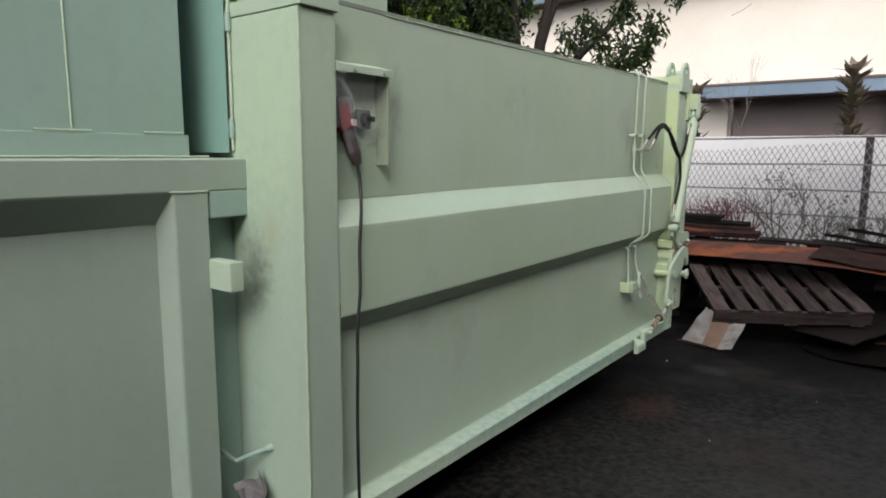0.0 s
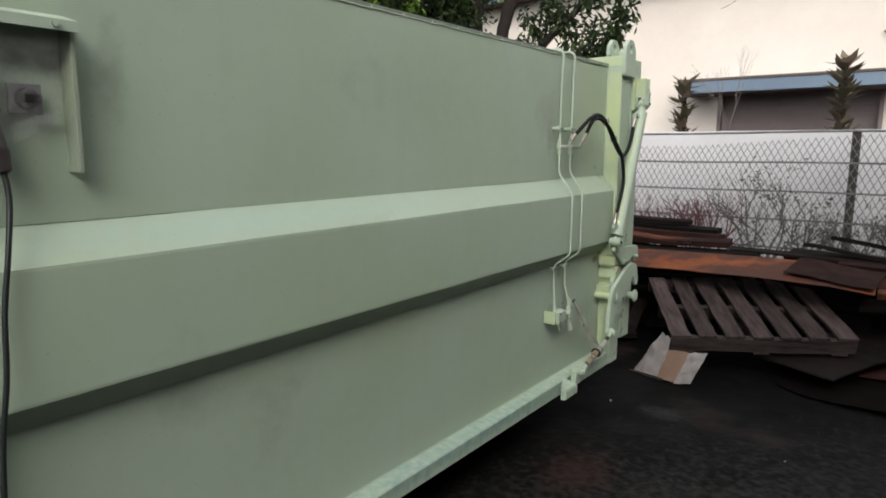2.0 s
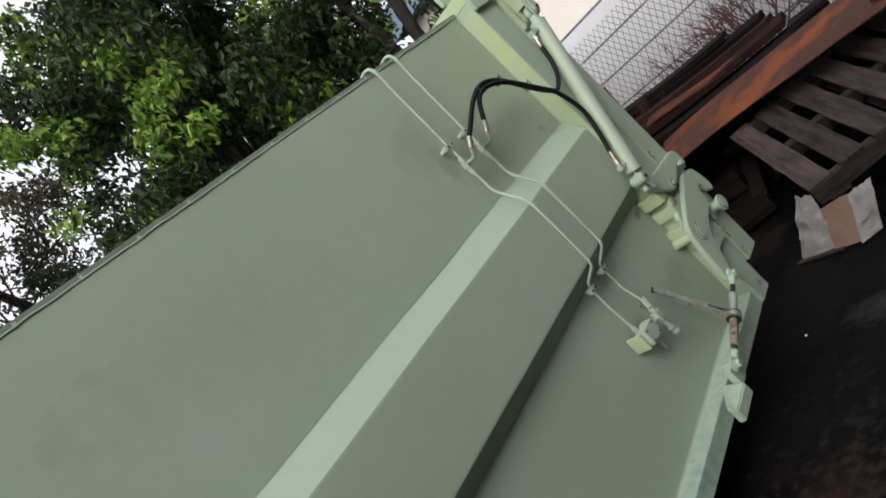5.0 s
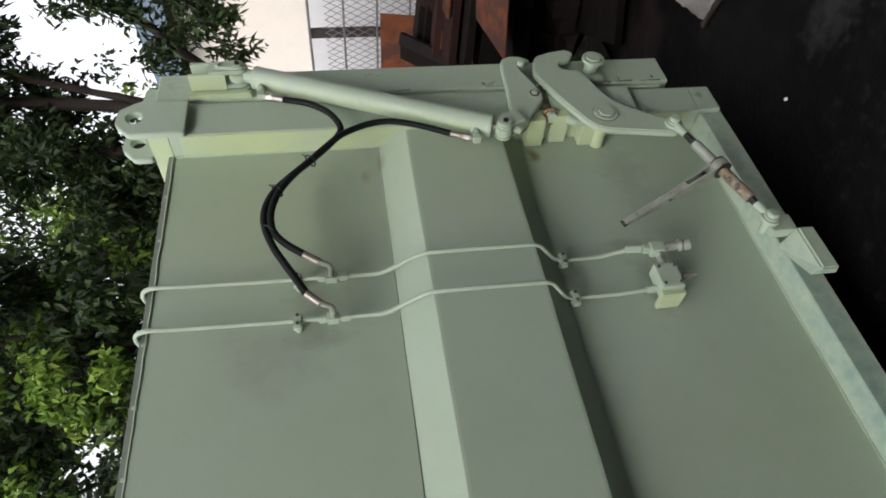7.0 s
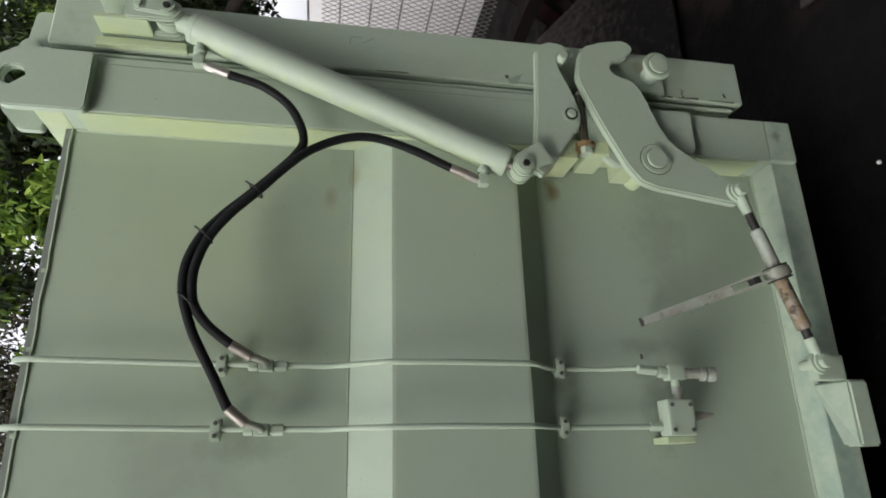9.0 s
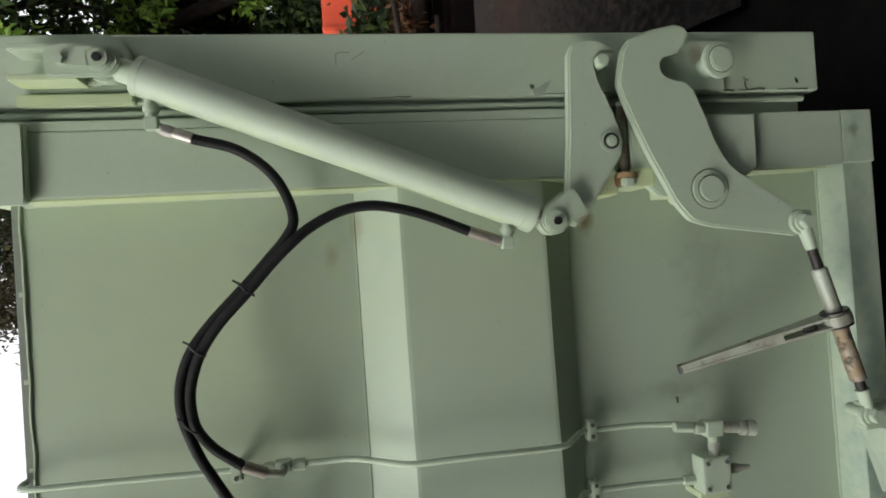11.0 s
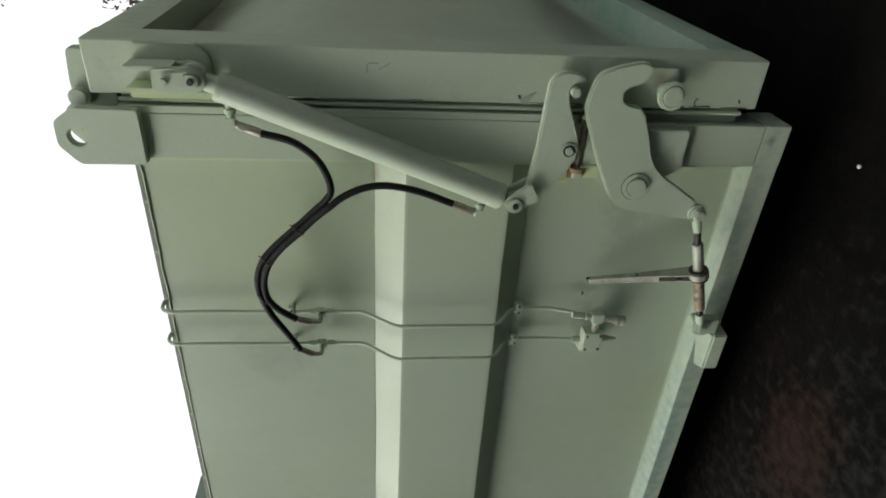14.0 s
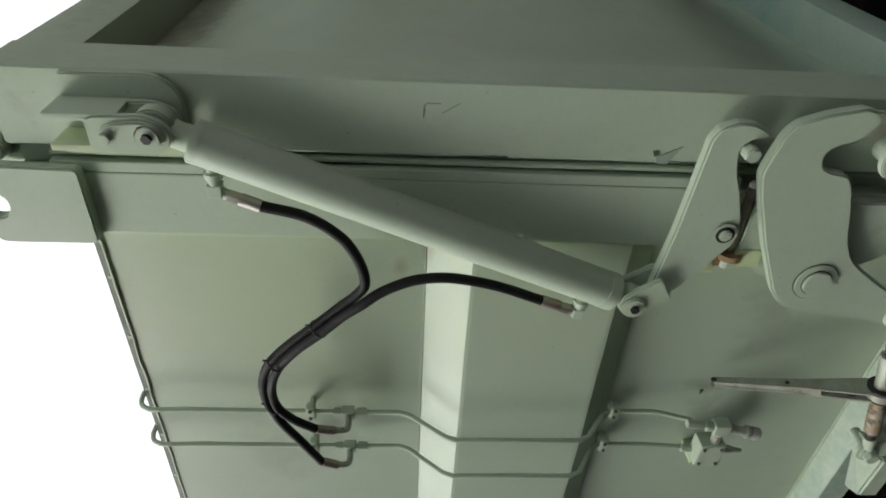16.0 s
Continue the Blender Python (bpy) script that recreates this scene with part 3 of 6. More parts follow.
def build_frame():
    # front end wall with its corner post
    bm = box(B(), -0.37, 0.0, 1.390, Y0, 0.02, 1.967, 0.006)
    post = part("front_corner_post", bm, "post", cont)
    bm = B()
    weld_bead(bm, (0.000, 1.390, 0.03), (0.000, 1.390, 1.96), 0.0045)
    part("corner_weld", bm, "weld", post, smooth=True)
    bm = box(B(), -0.38, 0.012, 1.389, 1.544, 1.970, 2.015, 0.004)
    part("post_cap", bm, "thick", post)
    bm = box(B(), WIDE, -0.375, 1.41, Y0, 0.24, ZT, 0.004)
    part("front_wall", bm, "paint", cont)
    # rear corner post, a folded channel
    bm = box(B(), PX - 0.02, XP, Y1, 4.919, 0.318, 2.035, 0.004)
    rear = part("rear_corner_post", bm, "thick", cont)
    bm = box(B(), PX + 0.001, XP - 0.0035, Y1 - 0.004, Y1 - 0.0005, 0.36, 2.005)
    part("post_return", bm, "lime", rear, "yellowish edge of the post")
    for za, zb, xb in ((0.34, 0.94, PX), (1.42, 2.03, PX), (1.405, 1.322, 0.0)):
        bm = weld_bead(B(), (PX + 0.001, Y1 - 0.001, za), (xb + 0.001, Y1 - 0.001, zb), 0.0045)
        part("post_weld", bm, "weld", rear, smooth=True)
    bm = box(B(), WIDE, PX - 0.022, 4.81, 4.82, 0.30, 2.036, 0.004)
    part("rear_frame", bm, "thick", cont)
    bm = box(B(), WIDE, XP - 0.001, 4.799, 4.917, 2.0365, 2.096, 0.004)
    part("rear_top_beam", bm, "lime", cont, "yellowish top beam of the rear frame")
    bm = sweep(B(), [(0.004 + 0.001 * noise.noise(Vector((z * 6, 1, 1))), 4.9505 + 0.0012 * noise.noise(Vector((z * 5, 0, 3))), z) for z in span(0.40, 2.03, 60)], 0.0062, 8)
    part("door_seal", bm, "thick", rear, "thin painted-over rubber door seal", True)
    bm = box(B(), -0.03, XP - 0.0015, 4.9195, 4.9385, 0.86, 2.033, 0.0025)
    part("seal_flange", bm, "thick", rear)
    bm = box(B(), -0.10, -0.010, 4.9195, 4.968, 0.40, 2.03, 0.002)
    part("seal_channel", bm, "paint", rear)
    # bottom rail, open towards the ground
    bm = B()
    ys = span(1.545, 4.912, 40)
    prof = [(PX, 0.299), (-0.006, 0.292), (0.0, 0.286), (0.0, 0.232), (-0.006, 0.226), (-0.10, 0.226)]
    rows_ = [[bm.verts.new((x, y, z + (fall(y) if z > 0.25 else 0) + 0.002 * noise.noise(Vector((y * 3, x * 8, z))))) for x, z in prof] for y in ys]
    for a, b in zip(rows_, rows_[1:]):
        for i in range(len(prof) - 1):
            bm.faces.new((a[i], b[i], b[i + 1], a[i + 1]))
    bm.faces.new(rows_[0])
    bm.faces.new(rows_[-1])
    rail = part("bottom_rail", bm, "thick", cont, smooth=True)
    bm = box(B(), -0.10, XP - 0.001, 4.802, 4.920, 0.240, 0.3165, 0.004)
    part("rail_end_plate", bm, "thick", rail)
    bm = B()
    weld_bead(bm, (PX + 0.001, 1.545, 0.300), (PX + 0.001, Y1, 0.300 + fall(Y1)), 0.003)
    part("rail_weld", bm, "paint", rail, smooth=True)
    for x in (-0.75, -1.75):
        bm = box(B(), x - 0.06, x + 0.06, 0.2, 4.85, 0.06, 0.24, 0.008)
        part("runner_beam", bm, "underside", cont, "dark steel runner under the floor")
    for y in (0.4, 4.55):
        bm = cyl(B(), (-0.55, y, 0.09), (-0.66, y, 0.09), 0.10, 24, bevel=0.008)
        part("ground_roller", bm, "underside", cont, "dark steel ground roller", True)
        bm = cyl(B(), (-1.84, y, 0.09), (-1.95, y, 0.09), 0.10, 24, bevel=0.008)
        part("ground_roller", bm, "underside", cont, "dark steel ground roller", True)


build_frame()


def shifted(bm, dy, dz):
    bmesh.ops.translate(bm, verts=bm.verts, vec=(0, dy, dz))
    return bm


def build_packer():
    """The press head in front of the container: ledge, recessed panel, posts and hopper."""
    yb = -2.2
    bm = B()
    prof = [(-0.36, 1.332), (-0.283, 1.430), (-0.280, 1.436), (-0.280, 1.528), (-0.286, 1.534), (-0.60, 1.534)]
    ends = [[bm.verts.new((x, y, z)) for x, z in prof] for y in (yb, 1.302)]
    for i in range(len(prof) - 1):
        bm.faces.new((ends[0][i], ends[1][i], ends[1][i + 1], ends[0][i + 1]))
    bm.faces.new(ends[0]), bm.faces.new(ends[1])
    ledge = part("press_ledge", shifted(bm, 0.088, -0.014), "press_dull", cont)
    bm = B()
    weld_bead(bm, (-0.300, -0.3, 1.539), (-0.300, 1.18, 1.539), 0.0035)
    part("ledge_weld", shifted(bm, 0.088, -0.014), "weld", ledge, smooth=True)
    bm = B()
    wavy_sheet(bm, span(yb, 1.036, 40), span(0.10, 1.34, 14), lambda u, v: (-0.36, u, v), 0.004, 2.0)
    part("press_side_sheet", shifted(bm, 0.088, -0.014), "press_dull", cont, smooth=True)
    bm = B()
    ring = [(-0.36, 1.024), (-0.283, 1.042), (-0.280, 1.048), (-0.280, 1.154), (-0.286, 1.160), (-0.44, 1.160)]
    ends = [[bm.verts.new((x, y, z)) for x, y in ring] for z in (0.03, 1.429)]
    for i in range(len(ring) - 1):
        bm.faces.new((ends[0][i], ends[1][i], ends[1][i + 1], ends[0][i + 1]))
    bm.faces.new(ends[0]), bm.faces.new(ends[1])
    post = part("press_post", shifted(bm, 0.088, -0.014), "press_dull", cont)
    bm = B()
    weld_bead(bm, (-0.279, 1.03, 1.432), (-0.279, 1.155, 1.432), 0.0035)
    part("post_weld", shifted(bm, 0.088, -0.014), "weld", post, smooth=True)
    bm = box(B(), -0.40, -0.372, 1.10, 1.31, 0.03, 1.433)
    part("recess_sheet", shifted(bm, 0.088, -0.014), "press", cont)
    bm = box(B(), -0.372, -0.282, 1.165, 1.303, 1.345, 1.432, 0.006)
    part("recess_gusset", shifted(bm, 0.088, -0.014), "press", cont)
    bm = box(B(), -0.30, -0.168, 1.150, 1.198, 1.121, 1.215, 0.006)
    part("stop_block", shifted(bm, 0.088, -0.014), "thick", cont, "welded square stop block")
    bm = sweep(B(), smooth_path([(-0.300, 1.165, 0.565), (-0.300, 1.225, 0.500), (-0.26, 1.240, 0.520), (-0.200, 1.304, 0.549)], 5), 0.008, 8)
    part("step_rung", shifted(bm, 0.088, -0.014), "press", cont, "bent round bar rung", True)
    bm = cyl(B(), (-0.206, 1.29, 0.545), (-0.198, 1.306, 0.550), 0.014, 12)
    part("rung_boss", shifted(bm, 0.088, -0.014), "press", cont)
    # hopper above the ledge
    bm = box(B(), -1.9, -0.405, yb, 1.163, 1.545, 2.75, 0.006)
    hop = part("hopper_side", shifted(bm, 0.088, -0.014), "press", cont)
    bm = box(B(), -1.9, -0.392, yb, 1.170, 1.536, 1.607, 0.005)
    part("hopper_skirt", shifted(bm, 0.088, -0.014), "press", hop)
    bm = B()
    weld_bead(bm, (-0.404, 0.822, 1.61), (-0.404, 0.822, 2.74), 0.003)
    weld_bead(bm, (-0.391, 0.72, 1.612), (-0.391, 0.87, 1.612), 0.003)
    weld_bead(bm, (-0.391, 1.02, 1.612), (-0.391, 1.15, 1.612), 0.003)
    part("hopper_weld", shifted(bm, 0.088, -0.014), "weld", hop, smooth=True)
    # curved chute sheet between hopper and container
    bm = B()
    arc = [(-1.10 + 0.64 * k / 8, 1.272) for k in range(8)] + [(-0.46 + 0.122 * math.sin(a), 1.272 + 0.008 * math.sin(a) ** 2) for a in span(0, math.pi / 2, 8)]
    ends = [[bm.verts.new((x, y, z)) for x, y in arc] for z in (1.552, 2.6)]
    for i in range(len(arc) - 1):
        bm.faces.new((ends[0][i], ends[0][i + 1], ends[1][i + 1], ends[1][i]))
    part("chute_sheet", shifted(bm, 0.088, -0.014), "chute", cont, "deep teal sheet behind the hopper", smooth=True)
    bm = cyl(B(), (-0.338, 1.296, 1.56), (-0.338, 1.296, 2.3), 0.006, 10)
    rod = part("hinge_rod", shifted(bm, 0.088, -0.014), "weld", cont, "thin hinge rod", True)
    for z in (1.60, 1.94):
        bm = cyl(B(), (-0.338, 1.294, z), (-0.338, 1.294, z + 0.06), 0.011, 12)
        part("hinge_knuckle", shifted(bm, 0.088, -0.014), "press", rod, smooth=True)
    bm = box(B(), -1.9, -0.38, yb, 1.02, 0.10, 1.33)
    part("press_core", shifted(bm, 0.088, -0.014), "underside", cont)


build_packer()


# ---- tailgate, hinged at the top ----
def skew(bm):
    """The gate stands slightly out of square across the container."""
    for v in bm.verts:
        v.co.y += 0.016 * min(v.co.x + 0.114, 0)
    return bm


def build_tailgate():
    x0, ya, yb, z0, z1 = 0.016, 4.966, 5.098, 0.366, 2.092
    bm = box(B(), x0 - 0.11, x0, ya, yb, z0, z1, 0.009, 3)
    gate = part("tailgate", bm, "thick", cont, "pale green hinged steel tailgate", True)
    bm = box(B(), WIDE, WIDE + 0.11, ya, yb, z0, z1, 0.009, 3)
    part("gate_side_beam", skew(bm), "thick", gate, smooth=True)
    bm = box(B(), WIDE + 0.11, x0 - 0.11, ya, yb - 0.003, z1 - 0.11, z1 - 0.002, 0.006)
    part("gate_top_beam", skew(bm), "thick", gate, smooth=True)
    bm = box(B(), WIDE + 0.11, x0 - 0.11, ya, yb - 0.003, z0 + 0.002, z0 + 0.11, 0.006)
    part("gate_bottom_beam", skew(bm), "scraped", gate, smooth=True)
    # hipped panel between the beams
    bm = B()
    xo = (WIDE + 0.11, x0 - 0.11)
    zo = (z0 + 0.11, z1 - 0.11)
    yo = ya + 0.03
    ease = lambda t: t * t * (3 - 2 * t)

    def dome(x, z):
        s = ease(min(min(z - zo[0], zo[1] - z) / 0.46, 1.0))
        f = 0.70 + 0.30 * ease(min(min(x - xo[0], xo[1] - x) / 0.9, 1.0))
        return (x, yo + 0.141 * s * f + 0.004 * noise.noise(Vector((x * 2, 0, z * 2))), z)

    wavy_sheet(bm, span(xo[0], xo[1], 44), span(zo[0], zo[1], 40), dome)
    part("gate_panel", skew(bm), "paint", gate, smooth=True)
    # hinge lug and pin on top
    bm = plate(B(), [(5.067, 2.066), (5.067, 2.138), (4.977, 2.146), (4.927, 2.138), (4.924, 2.101), (4.967, 2.066)], -0.040, -0.012, 0.014)
    part("hinge_lug", bm, "thick", gate)
    bm = cyl(B(), (-0.065, 4.952, 2.124), (0.014, 4.952, 2.124), 0.023, 20, bevel=0.003)
    part("hinge_pin", bm, "thick", gate, smooth=True)
    bm = box(B(), -0.16, -0.012, 4.922, 4.964, 2.040, 2.111, 0.005)
    part("hinge_block", bm, "thick", gate)
    # locking pin that the claw grips
    bm = plate(B(), [(5.074, 0.612), (5.080, 0.752), (4.966, 0.752), (4.966, 0.600)], x0, x0 + 0.012, 0.012)
    part("pin_pad", bm, "thick", gate)
    bm = cyl(B(), (0.016, 5.017, 0.644), (0.070, 5.017, 0.644), 0.023, 28)
    pin = part("locking_pin", bm, "thick", gate, smooth=True)
    bm = cyl(B(), (0.070, 5.017, 0.644), (0.083, 5.017, 0.644), 0.038, 32, bevel=0.002)
    part("pin_collar", bm, "thick", pin, smooth=True)
    # dark ring and pale rim set off the pin head
    bm = cyl(B(), (0.0825, 5.017, 0.644), (0.0838, 5.017, 0.644), 0.0285, 32)
    part("dirt_ring", bm, "dirt", pin, "dark ring round the pin head")
    bm = cyl(B(), (0.0835, 5.017, 0.644), (0.0868, 5.017, 0.644), 0.0268, 32, 0.0262)
    part("worn_rim", bm, "weld", pin, "pale rim of the pin head", True)
    bm = cyl(B(), (0.083, 5.017, 0.644), (0.0882, 5.017, 0.644), 0.0245, 28, bevel=0.002)
    part("pin_head", bm, "thick", pin, smooth=True)
    bm = plate(B(), [(4.995, 0.424), (4.990, 0.419), (4.982, 0.417), (4.984, 0.422)], x0, x0 + 0.002, 0, bevel=0)
    part("paint_scar", bm, "black", gate)
    # faint scratch marks on the beam
    bm = B()
    sweep(bm, [(0.0165, 5.036, 1.424), (0.0165, 5.056, 1.424), (0.0165, 5.060, 1.418), (0.0165, 5.060, 1.396)], 0.0011, 5)
    sweep(bm, [(0.0165, 5.062, 1.366), (0.0165, 5.054, 1.378), (0.0165, 5.044, 1.394)], 0.0009, 5)
    part("scratch_mark", bm, "faint", gate)
    bm = plate(B(), [(4.9655, 1.022), (4.986, 1.030), (4.981, 1.020), (4.999, 0.986), (4.9655, 1.006)], x0, x0 + 0.002, 0, bevel=0)
    scuff = part("scuff_mark", bm, "faint", gate)
    bm = plate(B(), [(4.980, 1.031), (4.989, 1.034), (4.990, 1.026), (4.982, 1.024)], x0, x0 + 0.0026, 0, bevel=0)
    part("scuff_core", bm, "dirt", scuff)
    # dirt caught along the lower edge
    bm = B()
    for za, zb, r in ((0.395, 0.470, 0.0022), (0.500, 0.560, 0.0030), (0.575, 0.625, 0.0020), (0.86, 1.02, 0.0016), (1.28, 1.36, 0.0014)):
        sweep(bm, [(x0 + 0.0004, ya + 0.003 + 0.004 * abs(noise.noise(Vector((z * 40, 3, r * 900)))), z) for z in span(za, zb, 14)], r, 5, r * 0.3)
    sweep(bm, [(x0 + 0.0004, ya + 0.004 + 0.028 * k / 8, 0.545 + 0.010 * noise.noise(Vector((k * 0.6, 1, 2)))) for k in range(9)], 0.0018, 5, 0.0005)
    part("edge_dirt", bm, "dirt", gate, kind="stuff")
    return gate


gate = build_tailgate()


# ---- lifting eye, cylinder, levers ----
def build_lifting_eye():
    eye = [(4.938, 2.131), (4.934, 1.980), (4.787, 1.980), (4.787, 2.143), (4.837, 2.187), (4.900, 2.185)]
    bm = plate(B(), eye, XP + 0.001, XP + 0.021, 0.012, [(4.862, 2.133, 0.024)])
    part("lifting_eye", bm, "thick", cont, "thick plate lifting eye with a round hole", True)
    bm = plate(B(), [(4.934, 2.098), (4.787, 2.098), (4.787, 2.152), (4.837, 2.196), (4.895, 2.195), (4.938, 2.146)], PX - 0.012, PX + 0.008, 0.012, [(4.862, 2.150, 0.022)])
    part("lifting_eye", bm, "thick", cont, smooth=True)


def build_cylinder():
    a, b = Vector((0.062, 5.027, 1.829)), Vector((0.062, 4.704, 1.022))
    d = (b - a).normalized()
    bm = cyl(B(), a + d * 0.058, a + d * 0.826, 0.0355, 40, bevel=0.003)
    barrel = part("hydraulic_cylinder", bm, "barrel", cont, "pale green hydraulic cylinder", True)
    bm = cyl(B(), a + d * 0.804, a + d * 0.832, 0.0368, 40, bevel=0.003)
    part("gland", bm, "thick", barrel, smooth=True)
    bm = cyl(B(), a + d * 0.054, a + d * 0.070, 0.0364, 40, bevel=0.002)
    part("end_cap", bm, "thick", barrel, smooth=True)
    bm = cyl(B(), a + d * 0.02, a + d * 0.056, 0.022, 24)
    part("eye_neck", bm, "thick", barrel, smooth=True)
    bm = cyl(B(), a + d * 0.83, a + d * 0.855, 0.014, 20)
    part("piston_rod", bm, "steel", barrel, "short bare steel piston rod", True)
    for c, r in ((a, 0.033), (b, 0.027)):
        bm = cyl(B(), c - Vector((0.014, 0, 0)), c + Vector((0.014, 0, 0)), r, 28, bevel=0.003)
        part("rod_eye", bm, "thick", barrel, smooth=True)
    # upper mount: pad, two cheeks and fork plates welded to the gate
    bm = plate(B(), [(4.962, 1.990), (4.962, 1.792), (4.984, 1.792), (4.984, 1.990)], 0.017, 0.034, 0.004)
    m1 = part("mount_base", bm, "lime", cont)
    bm = plate(B(), [(5.094, 1.984), (5.095, 1.828), (5.068, 1.794), (4.988, 1.794), (4.988, 1.984)], 0.017, 0.027, 0.026)
    part("mount_pad", bm, "thick", m1)
    bm = box(B(), 0.027, 0.090, 5.046, 5.057, 1.872, 1.978, 0.003)
    part("mount_cheek", bm, "thick", m1)
    bm = box(B(), 0.027, 0.086, 4.994, 5.005, 1.868, 1.980, 0.003)
    part("mount_cheek", bm, "lime", m1)
    fork = [(5.055, 1.919), (5.058, 1.832), (5.044, 1.803), (5.018, 1.795), (4.999, 1.812), (4.996, 1.919)]
    bm = plate(B(), fork, 0.082, 0.093, 0.016)
    part("fork_plate", bm, "thick", m1)
    bm = plate(B(), fork, 0.030, 0.042, 0.016)
    part("fork_plate", bm, "thick", m1)
    bm = plate(B(), [(5.036, 1.902), (5.047, 1.880), (5.051, 1.838), (5.044, 1.812), (5.020, 1.805), (5.006, 1.822), (5.014, 1.898)], 0.093, 0.100, 0.012)
    part("keeper_plate", bm, "thick", m1)
    bm = cyl(B(), (0.028, 5.027, 1.829), (0.103, 5.027, 1.829), 0.0195, 28, bevel=0.003)
    pin = part("cylinder_pin", bm, "thick", m1, smooth=True)
    bm = hexnut(B(), (0.1025, 5.027, 1.829), (0.109, 5.027, 1.829), 0.0085)
    part("grease_nipple", bm, "black", pin)
    bm = hexnut(B(), (0.100, 5.025, 1.889), (0.109, 5.025, 1.889), 0.0095)
    part("keeper_bolt", bm, "thick", m1)
    # lower clevis, welded to the lever
    for x in (0.034, 0.078):
        w = [(4.728, 1.044), (4.700, 1.050), (4.678, 1.032), (4.678, 1.010), (4.700, 0.990), (4.716, 0.950), (4.770, 0.980), (4.742, 1.022)]
        bm = plate(B(), w, x, x + 0.009, 0.012)
        part("clevis_plate", bm, "thick", cont)
    bm = cyl(B(), (0.028, 4.704, 1.022), (0.094, 4.704, 1.022), 0.0225, 26, bevel=0.003)
    pin = part("clevis_pin", bm, "thick", cont, smooth=True)
    bm = hexnut(B(), (0.093, 4.703, 1.021), (0.100, 4.703, 1.021), 0.0088)
    part("grease_nipple", bm, "black", pin)
    # ports and elbows
    for p0, p1, p2, p3 in (((0.062, 4.972, 1.756), (0.060, 4.918, 1.757), (0.060, 4.910, 1.744), (0.062, 4.889, 1.688)),
                           ((0.062, 4.714, 1.112), (0.061, 4.667, 1.115), (0.061, 4.670, 1.128), (0.062, 4.694, 1.190))):
        p0, p1, p2, p3 = Vector(p0), Vector(p1), Vector(p2), Vector(p3)
        bm = cyl(B(), p0, p1, 0.0105, 14)
        cyl(bm, p0.lerp(p1, 0.35), p0.lerp(p1, 0.62), 0.0145, 18, bevel=0.002)
        port = part("port_boss", bm, "thick", barrel, smooth=True)
        bm = box(B(), p1.x - 0.0115, p1.x + 0.0115, p1.y - 0.0115, p1.y + 0.0115, p1.z - 0.0115, p1.z + 0.0115, 0.003)
        part("elbow", bm, "thick", port)
        mid = p2.lerp(p3, 0.42)
        bm = cyl(B(), p1, p2.lerp(p3, 0.12), 0.0092, 14)
        part("elbow_neck", bm, "worn", port, smooth=True)
        bm = hexnut(B(), p2.lerp(p3, 0.08), mid, 0.0115)
        part("swivel_nut", bm, "steel", port)
        bm = cyl(B(), mid, p3, 0.0112, 18, bevel=0.001)
        part("hose_ferrule", bm, "steel" if p0.z > 1.5 else "brass", port, "bare metal crimped ferrule", True)
    return barrel


